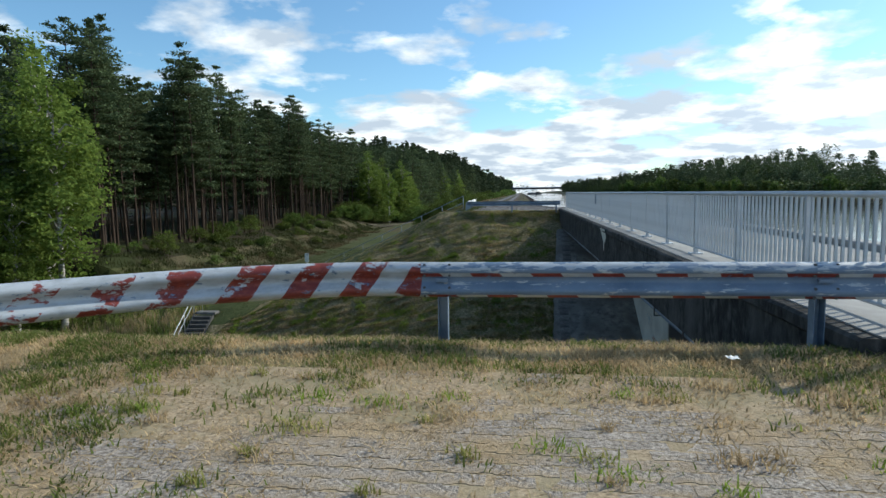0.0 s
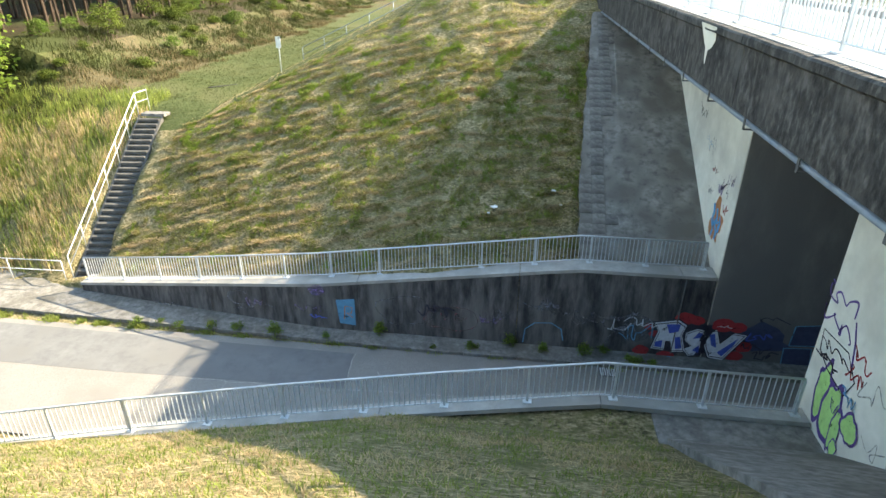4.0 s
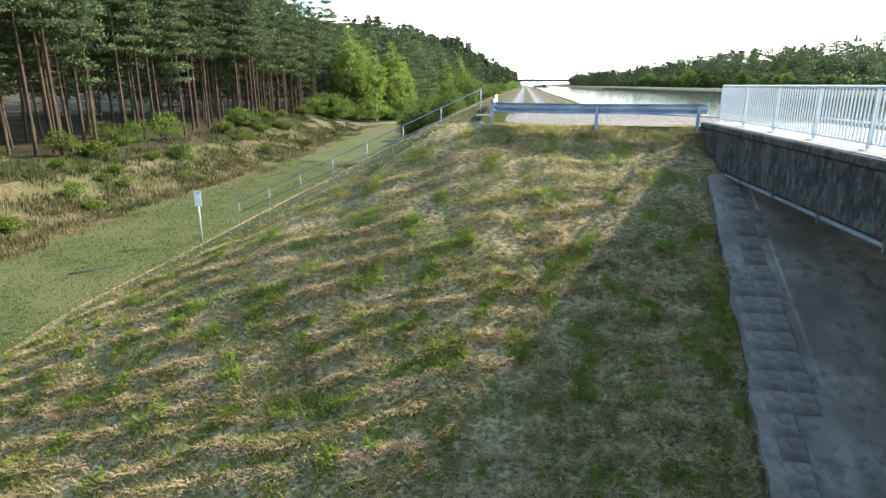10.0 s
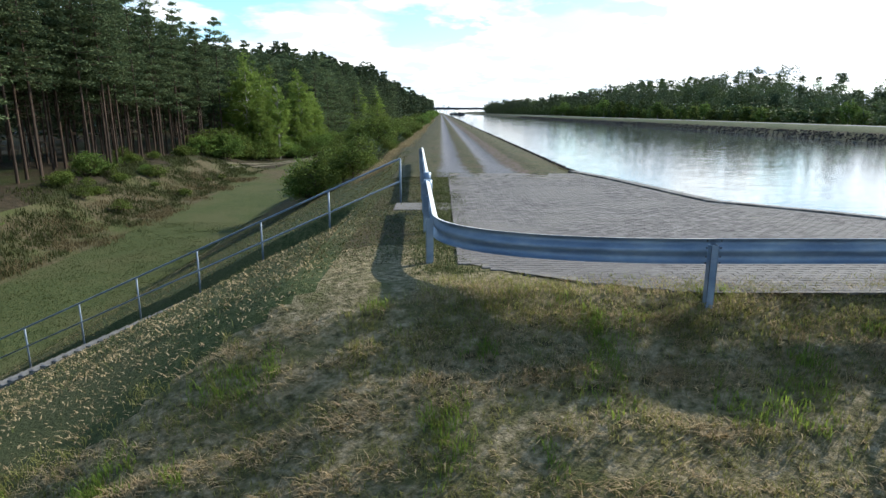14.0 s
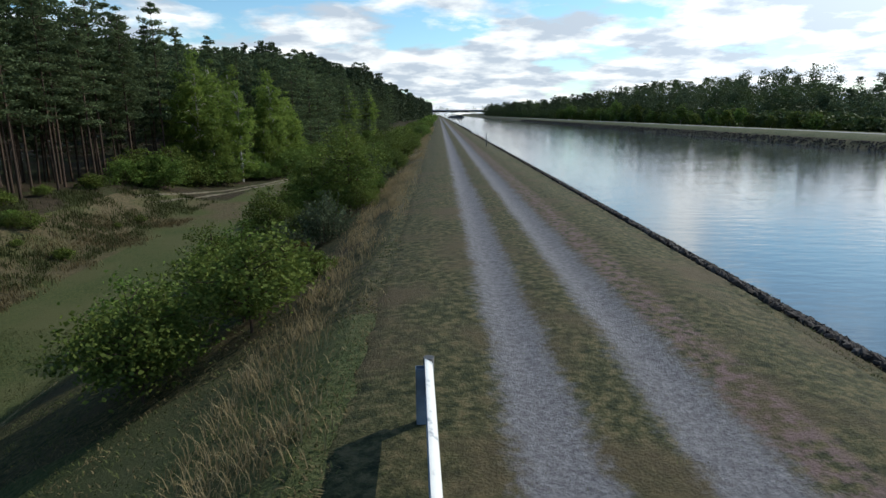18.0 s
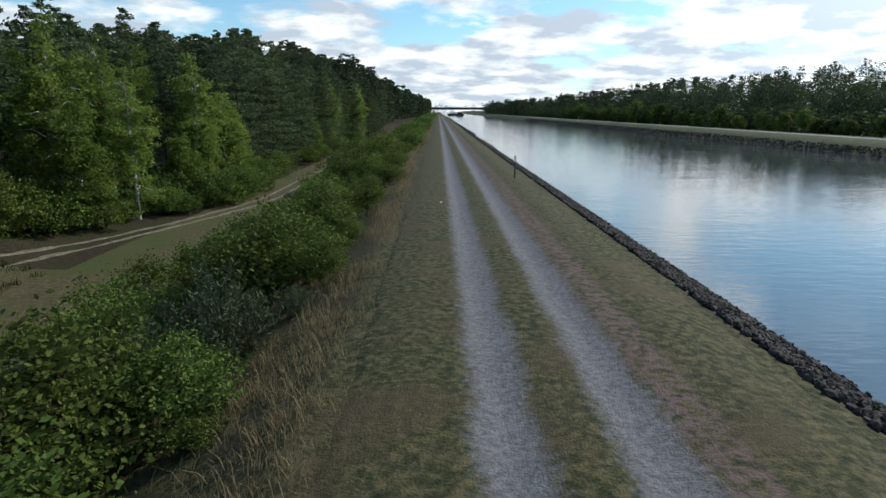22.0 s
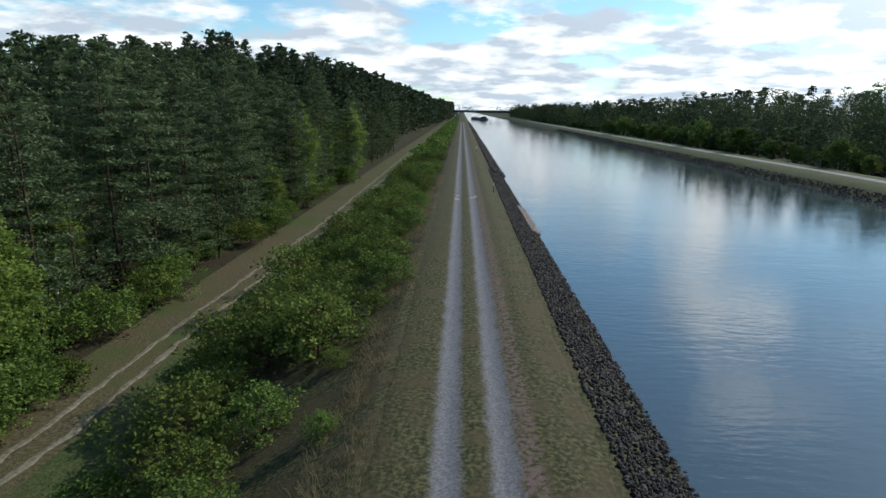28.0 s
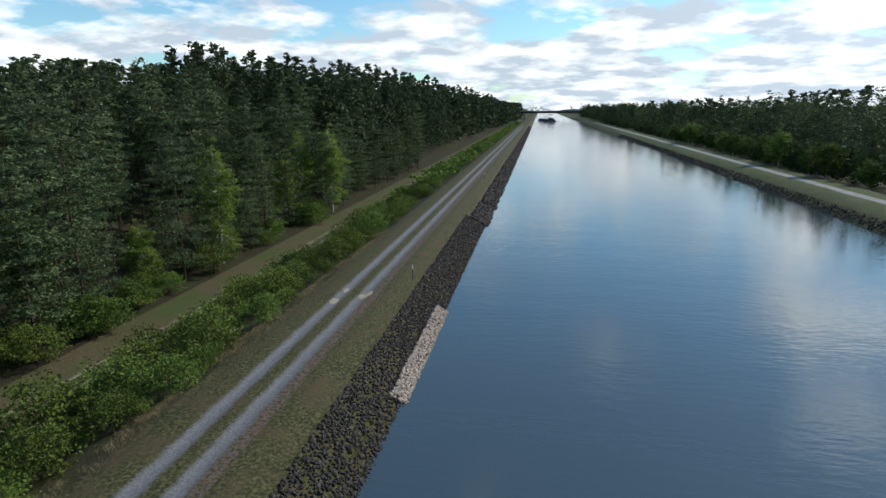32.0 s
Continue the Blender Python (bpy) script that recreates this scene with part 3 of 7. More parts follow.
def warped(x, y):
    """Ground lines follow the two retaining walls."""
    a = smooth(15.5, 20, y) * (1 - smooth(22, 31, y)) if y > 17 else 0.0
    b = smooth(4, 12.5, y) * (1 - smooth(14, 17, y)) if y < 17 else 0.0
    return y + (wall_y(x) - 20.95) * a + (near_y(x) - 13.8) * b


def paved_x(y):
    """Ragged border between the grass and the slabs on the slope beside the bridge."""
    return 4.1 + 0.075 * max(0.0, y - 25.0) + 0.10 * noise.noise((y * 1.4, 2, 5)) + 0.05 * noise.noise((y * 5, 2, 5)) + 3.0 * smooth(35.1, 35.5, y)


def side_fall(y):
    """How steeply the embankment falls to the low meadow."""
    return 0.505 - 0.045 * smooth(55, 85, y)


def hay_row(x, y):
    """Rows in which the mown hay lies, slightly slanting across the slope."""
    q = (y - 0.10 * x + 0.35 * noise.noise((x * 0.35, y * 0.35, 51)) + 0.12 * noise.noise((x * 1.5, y * 1.5, 52))) / 0.62
    return smooth(0.35, 0.85, 0.5 + 0.5 * math.sin(math.tau * q)) * smooth(-0.45, 0.15, noise.noise((x * 0.55, y * 0.8, 53)))


def soft_min(a, b, k):
    h = max(k - abs(a - b), 0.0) / k
    return min(a, b) - h * h * k / 4


def cut_plane(x, y):
    """The mown slope that falls from the far apron to the road."""
    return -0.12 - 0.59 * (37.0 - y) + min(0.0, 0.2 * (x + 1))


def apron_x(y):
    """Canal edge of the far apron: it runs out to the end of the bridge trough."""
    for (ya, xa), (yb, xb) in zip(APRON, APRON[1:]):
        if y < yb:
            return xa + (xb - xa) * max(0.0, y - ya) / (yb - ya)
    return APRON[-1][1]


APRON = ((36.8, 8.84), (41.0, 8.84), (43.0, 7.0), (44.6, 5.25), (49.8, 4.15), (52.2, 3.4))


def land(x, y):
    """Height of the ground: canal bank, embankment, the cut with the road, low meadow and wood floor."""
    low = -6.3 + 1.1 * smooth(60, 115, y)
    rough = 0.05 * noise.noise((x * 0.6, y * 0.6, 0))
    # across the canal
    if x < -3.3:
        z = max(low, -side_fall(y) * (-3.3 - x) + 0.12 * noise.noise((x * 0.25, y * 0.12, 3)))
        z += (0.7 + 1.9 * (1 - smooth(100, 125, y))) * smooth(-25.0, -33.5, x)
        z += rough + 8.0 * smooth(-34, -70, x) * smooth(120, 270, y) + 8.0 * smooth(-70, -190, x) * smooth(20, 120, y) + 7.0 * smooth(220, 520, y) * smooth(-27, -60, x)
    elif x < (edge := max(4.2, apron_x(y) + 0.02) if y > 36.8 else 4.2 + 1.5 * (1 - smooth(1.0, 1.6, y))):
        z = 0.5 * rough - 0.09 * smooth(-2.2, -3.3, x)
        if -0.3 < y < 3:
            z -= 0.27 * smooth(-0.25, 0.75, y)
        z -= 0.08 * (math.exp(-((x - 0.85) / 0.35) ** 2) + math.exp(-((x + 0.85) / 0.35) ** 2)) * smooth(52, 60, y)
        z -= 0.28 * smooth(2.4, 4.2, x) * (smooth(44, 52, y) if y > 36.8 else smooth(1.0, 1.6, y))
    elif x < 31:
        z = max(-0.28 - 0.52 * (x - edge), -4.5)
    elif x < 57.5:
        z = max(-0.5 - 0.52 * (57.5 - x), -4.5)
    else:
        z = -0.5 + 0.7 * smooth(57.5, 60, x) - 2.2 * smooth(66, 76, x) + rough + 7.0 * smooth(82, 150, x) * smooth(120, 270, y)
    if -16 < x < -2.3 and abs(y - (44.05 - (x + 2.3) * 0.145)) < 2.6:
        dy = y - (44.05 - (x + 2.3) * 0.145)
        z -= 0.55 * smooth(-2.6, -0.7, dy) * smooth(0.95, 0.7, dy) * smooth(-3.0, -4.5, x)  # bed of the embankment stairs
    # the cut of the road under the canal
    if x < 9.0 and -0.5 < y < 38.5:
        shift = min(0.0, 0.2 * (x + 1))
        if y >= wall_y(x) + 0.17:
            far = cut_plane(x, y)
            if x > -17.5:
                far = max(far, wall_top(x) - 0.06)
            else:
                far = max(far, ROAD + 0.12)
            z = soft_min(z, far + 2.2 * rough + 0.045 * hay_row(x, y) + 0.05 * noise.noise((x * 1.9, y * 1.9, 6)), 1.7 * smooth(-2.5, -6.0, x) + 0.01) - (0.3 if x > paved_x(y) else 0.0)
        elif y <= near_y(x) - 0.17:
            near = -0.05 - 0.74 * (y - 0.75) + shift
            near = max(near, near_top(x) - 0.06) if x > -17.5 else max(near, ROAD + 0.12)
            z = min(z, near + rough - (0.3 if x > 5.5 else 0.0))
        else:
            z = min(z, ROAD - 0.06)
    if -19.8 < x < -17.0 and 23.0 < y < 32.0:
        z = min(z, -6.5 - 0.651 * (31.9 - y) - 0.22) if abs(x + 18.75 - (31.9 - y) * 0.1047) < 0.8 else z
    if x >= 9.0 and 0.5 < y < 36.5:
        z = ROAD - 0.06 if 13.6 < y < 21.1 else z
    return z


def lines(*spans):
    out = []
    for a, b, step in spans:
        n = max(1, round((b - a) / step))
        out += [a + (b - a) * i / n for i in range(n)]
    return out + [spans[-1][1]]


XS = lines((-2500, -400, 350), (-400, -100, 40), (-100, -40, 6), (-40, -20, 1.2), (-20, -2.4, 0.28), (-2.4, 2.4, 0.16), (2.4, 7, 0.25), (7, 9, 0.4), (9, 50, 5), (50, 80, 1.5), (80, 160, 10), (160, 500, 60), (500, 2600, 350))
YS = lines((-400, -40, 40), (-40, -8, 4), (-8, 0, 0.5), (0, 13.2, 0.4), (13.2, 13.55, 0.35), (13.55, 13.65, 0.1), (13.65, 21.05, 0.8), (21.05, 21.15, 0.1), (21.15, 39, 0.17), (39, 49.5, 0.3), (49.5, 70, 0.6), (70, 200, 1.6), (200, 420, 6), (420, 1000, 40), (1000, 3200, 300))
# ---- ground, water, road ----
def kind_of(x, y, z):
    """Which surface lies there."""
    if x > 4.2 and x < 57.5:
        return 2 if y > 40 else 0
    if x <= -3.0:
        if x < -24 and z > -7:
            return 3 if x < -30.5 or y > 110 else 5
        if y > 60 and x > -15:
            return 2
        if x < -15.5 and x > -24 and y > 31:
            return 5 if y > 95 and x < -18.2 else 1
        if z > -5.9 and x > -16 and y > 31 and cut_plane(x, y) > -side_fall(y) * (-3.3 - x) - 0.25:
            return 1
        return 0
    if y < 0.3:
        return 4
    if x > 57.5:
        return 1 if x < 67 else 3
    return 2 if y > 40 else 0


verts, faces, kinds = [], [], []
for y in YS:
    for x in XS:
        yy = warped(x, y)
        verts.append((x, yy, land(x, yy)))
w = len(XS)
for j in range(len(YS) - 1):
    for i in range(w - 1):
        cx, cy = (XS[i] + XS[i + 1]) / 2, (YS[j] + YS[j + 1]) / 2
        if 9.0 <= cx <= 57 and -3 < cy < 38 or (8.6 < cx < 9 and 0 < cy < 37):
            continue
        a = j * w + i
        faces.append((a, a + 1, a + w + 1, a + w))
        kinds.append(kind_of(cx, cy, verts[a][2]))
me = mesh_of("ground", verts, faces)
for k in ("meadow", "mown", "verge", "forest_floor", "dry", "brown_meadow"):
    me.materials.append(M[k])
me.polygons.foreach_set("material_index", kinds)
me.polygons.foreach_set("use_smooth", [True] * len(faces))
ground = thing("ground", "mown grass embankment, dry verge and wood floor", "ground", kind="structure", mesh=me)

bm = bmesh.new()
for lo, hi in (((7.6, -300), (58.5, -1.0)), ((7.6, -1.0), (58.5, 38.0)), ((4.0, 38.0), (58.5, 3000))):
    vs = [bm.verts.new((x, y, -1.6)) for x, y in ((lo[0], lo[1]), (hi[0], lo[1]), (hi[0], hi[1]), (lo[0], hi[1]))]
    bm.faces.new(vs)
tagged(part("water", bm, M["water"]), "calm blue canal water reflecting clouds", "water", kind="structure")

bm = boxed((-120, 14.0, ROAD - 0.05), (70, 20.0, ROAD))
road = tagged(part("road", bm, M["asphalt"]), "old grey asphalt road through the underpass", "road", kind="structure")
bm = bmesh.new()
edge = [(-40, 19.93), (-10.9, 19.6), (-4.15, 19.55), (-4.05, 18.6), (-3.96, 17.5), (-6.2, 17.46), (-9.6, 17.4), (-12.5, 17.3), (-40, 17.2)]
low = [bm.verts.new((x, y, ROAD - 0.004)) for x, y in edge]
top = [bm.verts.new((x, y, ROAD + 0.005)) for x, y in edge]
bm.faces.new(top)
for k in range(len(edge)):
    j = (k + 1) % len(edge)
    bm.faces.new((low[k], low[j], top[j], top[k]))
bmesh.ops.recalc_face_normals(bm, faces=bm.faces)
part("asphalt_patch", bm, M["patch"], road, "smooth blue-grey asphalt patch")
CRACKS = (((-9.6, 17.31), (-3.9, 17.4)), ((-3.9, 17.45), (-2.4, 17.58), (2.8, 17.48)), ((-6.37, 17.31), (-6.24, 16.3), (-6.5, 15.4)), ((-4.29, 17.33), (-4.23, 15.6)), ((-4.1, 19.5), (-3.94, 17.56)), ((-1.12, 17.5), (-0.98, 16.1), (-1.2, 15.2)), ((1.0, 18.4), (0.9, 16.6)), ((2.85, 18.93), (2.89, 17.6)), ((-8.19, 17.35), (-7.98, 15.9)), ((10.26, 18.94), (10.2, 18.0)), ((-10.5, 17.2), (-10.2, 15.2)), ((4.6, 17.9), (7.4, 17.6)), ((-3.0, 18.6), (-2.5, 17.6)), ((-0.4, 18.5), (-0.1, 17.55)), ((3.6, 17.5), (3.4, 16.0)), ((-9.6, 15.5), (-4.0, 15.75)), ((-4.0, 15.75), (1.5, 15.6)))
for n, line in enumerate(CRACKS):
    bm, prev = bmesh.new(), None
    pts = []
    for (xa, ya), (xb, yb) in zip(line, line[1:]):
        m = max(3, int(math.hypot(xb - xa, yb - ya) / 0.09))
        pts += [(xa + (xb - xa) * k / m, ya + (yb - ya) * k / m) for k in range(m)]
    for k, (x, y) in enumerate(pts):
        dx, dy = 0.10 * noise.noise((x * 1.8, y * 1.8, n)), 0.10 * noise.noise((x * 1.8, y * 1.8, n + 20))
        w = 0.02 * max(0.1, 0.8 + 1.6 * noise.noise((x * 3, y * 3, n + 40)))
        a, b = pts[max(k - 1, 0)], pts[min(k + 1, len(pts) - 1)]
        ln = math.hypot(b[0] - a[0], b[1] - a[1])
        u, v = -(b[1] - a[1]) / ln * w, (b[0] - a[0]) / ln * w
        now = [bm.verts.new((x + dx + s * u, y + dy + s * v, ROAD + 0.008)) for s in (-1, 1)]
        if prev:
            bm.faces.new((prev[0], prev[1], now[1], now[0]))
        prev = now
    bmesh.ops.recalc_face_normals(bm, faces=bm.faces)
    part("crack", bm, M["crack"], road, "pale worn crack")
# ---- canal bridge over the road ----
def structure(name, bm, mat, label, category):
    return tagged(part(name, bm, mat), label, category, kind="structure")


bridge = thing("canal_bridge", "weathered concrete canal bridge with dark stained fascia", "bridge", kind="structure")
# fascia: a shallow profile, worn at its upper edge, in lengths with open joints
for a, b in ((-0.3, 12.3), (12.33, 24.8), (24.83, 37.3)):
    bm = bmesh.new()
    prof = [(5.20, -1.02), (5.20, -0.02), (5.14, 0.02), (5.14, 0.13), (5.17, 0.16), (8.85, 0.16), (8.85, -1.05), (5.42, -1.05)]
    n = max(2, int((b - a) / 0.35))
    rings = []
    for i in range(n + 1):
        y = a + (b - a) * i / n
        rings.append([bm.verts.new((x + (0.012 * noise.noise((y * 2.2, z * 3, 1)) if x < 5.3 else 0), y, z + (0.012 * noise.noise((y * 3, x, 7)) if x < 5.3 else 0))) for x, z in prof])
    for r, q in zip(rings, rings[1:]):
        for k in range(len(prof)):
            bm.faces.new((r[k], r[(k + 1) % len(prof)], q[(k + 1) % len(prof)], q[k]))
    bm.faces.new(rings[0])
    bm.faces.new(rings[-1][::-1])
    bmesh.ops.recalc_face_normals(bm, faces=bm.faces)
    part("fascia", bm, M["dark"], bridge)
part("walkway", boxed((5.3, -0.3, 0.162), (8.8, 37.3, 0.175)), M["concrete"], bridge, "pale dusty concrete walkway")
part("trough_wall", boxed((8.86, -1.2, -2.0), (9.2, 38.2, 0.30), 0.02), M["concrete"], bridge)
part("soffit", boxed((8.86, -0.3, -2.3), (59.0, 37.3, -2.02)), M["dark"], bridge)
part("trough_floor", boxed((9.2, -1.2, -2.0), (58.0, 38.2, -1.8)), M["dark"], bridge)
part("far_walkway", boxed((58.0, -1.2, -2.9), (60.5, 38.2, 0.2)), M["concrete"], bridge)
# white lime run on the fascia
bm = bmesh.new()
pts = [(13.75, 0.13), (14.85, 0.13), (14.8, -0.05), (14.66, -0.22), (14.5, -0.32), (14.44, -0.55), (14.36, -0.62), (14.3, -0.34), (14.1, -0.28), (13.9, -0.12)]
bm.faces.new([bm.verts.new((5.122 if z > 0 else 5.182, y, z)) for y, z in pts])
part("lime_run", bm, M["pale"], bridge, "pale lime run")

bm = tube([(5.37, y, -1.17) for y in lines((2, 36.5, 1.5))], 0.05, 10)
pipe = tagged(part("drain_pipe", bm, M["railblue"]), "grey drain pipe hung below the bridge slab", "pipe")
for y in lines((3, 36, 2.2)):
    bm = bmesh.new()
    add_box(bm, (5.28, y - 0.03, -1.265), (5.46, y + 0.03, -1.247))
    add_box(bm, (5.27, y - 0.03, -1.265), (5.288, y + 0.03, -1.03))
    add_box(bm, (5.452, y - 0.03, -1.265), (5.47, y + 0.03, -1.03))
    part("bracket", bm, M["dark_metal"], pipe)


# ---- underpass walls ----
def prism(face, x0, x1):
    """A wall whose side outline is given in (y, z), between two x."""
    bm = bmesh.new()
    a = [bm.verts.new((x0, y, z)) for y, z in face]
    b = [bm.verts.new((x1, y, z)) for y, z in face]
    bm.faces.new(a)
    bm.faces.new(b[::-1])
    for k in range(len(face)):
        j = (k + 1) % len(face)
        bm.faces.new((a[k], b[k], b[j], a[j]))
    bmesh.ops.recalc_face_normals(bm, faces=bm.faces)
    return bm


structure("abutment_far", prism([(20.97, -13), (20.97, -2.32), (37.2, -2.32), (37.2, -13)], 8.8, 59), M["pale"], "pale painted abutment wall with scrawls", "wall")
structure("abutment_near", prism([(14.2, -13), (14.2, -2.32), (-0.2, -2.32), (-0.2, -13)], 8.8, 59), M["pale"], "pale painted abutment wall with scrawls", "wall")
structure("abutment_head_far", boxed((8.8, 20.97, -2.318), (8.855, 37.2, -1.06)), M["pale"], "pale head of the abutment wall below the deck", "wall")
structure("abutment_head_near", boxed((8.8, -0.2, -2.318), (8.855, 14.2, -1.06)), M["pale"], "pale head of the abutment wall below the deck", "wall")
structure("tunnel_wall_far", boxed((8.83, 20.945, -12.4), (59, 20.968, -2.31)), M["tunnel"], "grey board-marked concrete wall of the underpass", "wall")
structure("tunnel_wall_near", boxed((8.83, 14.202, -12.4), (59, 14.225, -2.31)), M["tunnel"], "grey concrete wall of the underpass", "wall")

JOINTS = [-17.4, -10.8, -4.27, 1.92, 7.6, 8.78]
wall_far = thing("retaining_wall", "stained dark concrete retaining wall with faded graffiti", "wall", kind="structure")
for a, b in zip(JOINTS, JOINTS[1:]):
    bm = bmesh.new()
    xs = lines((a + 0.012, b - 0.012, 1.2))
    rows = []
    for x in xs:
        y, t = wall_y(x), wall_top(x)
        rows.append([bm.verts.new(p) for p in ((x, y - 0.05, -12.6), (x, y, t), (x, y + 0.38, t), (x, y + 0.38, -12.6))])
    for r, q in zip(rows, rows[1:]):
        for k in range(4):
            bm.faces.new((r[k], r[(k + 1) % 4], q[(k + 1) % 4], q[k]))
    bm.faces.new(rows[0])
    bm.faces.new(rows[-1][::-1])
    bmesh.ops.recalc_face_normals(bm, faces=bm.faces)
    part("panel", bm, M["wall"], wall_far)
    bm = bmesh.new()
    rows = []
    for x in xs:
        y, t = wall_y(x), wall_top(x)
        rows.append([bm.verts.new(p) for p in ((x, y - 0.06, t + 0.003), (x, y - 0.06, t + 0.13), (x, y + 0.75, t + 0.13), (x, y + 0.75, t + 0.003))])
    for r, q in zip(rows, rows[1:]):
        for k in range(4):
            bm.faces.new((r[k], r[(k + 1) % 4], q[(k + 1) % 4], q[k]))
    bm.faces.new(rows[0])
    bm.faces.new(rows[-1][::-1])
    bmesh.ops.recalc_face_normals(bm, faces=bm.faces)
    part("coping", bm, M["concrete"], wall_far, "pale concrete coping")

wall_near = thing("retaining_wall_near", "concrete retaining wall with pale coping", "wall", kind="structure")
for a, b in ((-22, -15), (-15, -8), (-8, -1.5), (-1.5, 4), (4, 8.78)):
    bm, cm = bmesh.new(), bmesh.new()
    xs = lines((a + 0.01, b - 0.01, 1.0))
    for one, prof in ((bm, ((-0.35, -12.6, 0), (-0.35, 0, 1), (0.0, 0, 1), (0.05, -12.6, 0))), (cm, ((-0.45, 0.003, 1), (-0.45, 0.13, 1), (0.06, 0.13, 1), (0.06, 0.003, 1)))):
        rows = [[one.verts.new((x, near_y(x) + dy, dz + (near_top(x) if top else 0))) for dy, dz, top in prof] for x in xs]
        for r, q in zip(rows, rows[1:]):
            for k in range(4):
                one.faces.new((r[k], r[(k + 1) % 4], q[(k + 1) % 4], q[k]))
        one.faces.new(rows[0])
        one.faces.new(rows[-1][::-1])
        bmesh.ops.recalc_face_normals(one, faces=one.faces)
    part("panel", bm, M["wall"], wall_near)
    part("coping", cm, M["concrete"], wall_near, "grey concrete coping")

# pavement strip with kerb stones
bm = bmesh.new()
xs = lines((-60, -20, 4), (-20, 59, 1.0))
rows = []
for x in xs:
    yk = 20.0 + 0.03 * max(0, -x - 2) * (1 if x > -22 else 0) + (0.6 if x <= -22 else 0)
    y1 = wall_y(x) + 0.02 if x > -17.5 else 23.6
    rows.append([bm.verts.new((x, yk + 0.12, ROAD + 0.12)), bm.verts.new((x, y1, ROAD + 0.14)), bm.verts.new((x, y1, ROAD - 0.1)), bm.verts.new((x, yk + 0.12, ROAD - 0.1))])
for r, q in zip(rows, rows[1:]):
    for k in range(4):
        bm.faces.new((r[k], r[(k + 1) % 4], q[(k + 1) % 4], q[k]))
bmesh.ops.recalc_face_normals(bm, faces=bm.faces)
pavement = structure("pavement", bm, M["paving"], "grey concrete pavement along the retaining wall", "pavement")
x = -30.0
while x < 30:
    yk = 20.0 + 0.03 * max(0, -x - 2) * (1 if x > -22 else 0) + (0.6 if x <= -22 else 0)
    part("kerb_stone", boxed((x + 0.008, yk, ROAD - 0.05), (x + 0.992, yk + 0.118, ROAD + 0.122 + 0.008 * random.random()), 0.012), M["paving"], pavement)
    x += 1.0


# ---- railings ----
def bar_railing(name, label, line, height, step, post_step, mat, bar=0.011, base=0.10, group=""):
    """Upright bars between two rails along a line of points; posts with foot plates. line: list of (x, y, z)."""
    pts = [Vector(p) for p in line]
    ts = [0.0]
    for a, b in zip(pts, pts[1:]):
        ts.append(ts[-1] + (b - a).length)

    def at(s):
        for i in range(len(pts) - 1):
            if s <= ts[i + 1] or i == len(pts) - 2:
                return pts[i].lerp(pts[i + 1], (s - ts[i]) / (ts[i + 1] - ts[i]))

    rail = thing(name, label, "railing", group=group)
    full = ts[-1]
    for h, r in ((height, 0.032), (base, 0.02)):
        part("top_rail" if h == height else "bottom_rail", tube([p + Vector((0, 0, h)) for p in pts], r, 8), mat, rail)
    n = max(1, round(full / post_step))
    pm = boxed((-0.03, -0.03, 0), (0.03, 0.03, height - 0.02))
    pm_mesh = bpy.data.meshes.new("post")
    pm.to_mesh(pm_mesh)
    pm.free()
    fm_mesh = bpy.data.meshes.new("foot_plate")
    fb = boxed((-0.11, -0.09, -0.01), (0.11, 0.09, 0.022), 0.006)
    fb.to_mesh(fb_mesh := fm_mesh)
    fb.free()
    bb = boxed((-bar, -bar, base), (bar, bar, height - 0.02))
    bar_mesh = bpy.data.meshes.new("bar")
    bb.to_mesh(bar_mesh)
    bb.free()
    for k in range(n + 1):
        p = at(full * k / n)
        post = part_mesh("post", pm_mesh, mat, rail)
        post.location = p
        foot = part_mesh("foot_plate", fm_mesh, mat, post)
    m = int(full / step)
    for k in range(m):
        s = full * (k + 0.5) / m
        if min(abs(s - full * j / n) for j in range(n + 1)) < 0.04:
            continue
        part_mesh("bar", bar_mesh, mat, rail).location = at(s)
    return rail


bridge_rail = bar_railing("bridge_railing", "light grey galvanised bar railing on the canal bridge", [(5.66, -0.3 + 37.5 * i / 3, 0.175) for i in range(4)], 1.08, 0.128, 2.13, M["galva"], bar=0.013, base=0.12)
part("plate", boxed((5.62, 20.15, 0.80), (5.64, 20.50, 1.20), 0.004), M["bluegrey"], bridge_rail, "small grey metal plate")
LOWX = [8.4, 4.0, -1.0, -6.0, -11.5, -17.2]
bar_railing("wall_railing", "galvanised bar railing on the far retaining wall", [(x, wall_y(x) + (0.55 if x > -10 else 0.3), wall_top(x) + 0.13) for x in LOWX], 1.05, 0.135, 2.05, M["galva"], group="railings over the underpass")
bar_railing("wall_railing", "galvanised bar railing on the near retaining wall", [(x, near_y(x) - 0.2, near_top(x) + 0.13) for x in (8.5, 4.0, 0.0, -4.0, -8.0, -12.0, -16.0, -20.5)], 1.05, 0.135, 2.05, M["galva"], group="railings over the underpass")


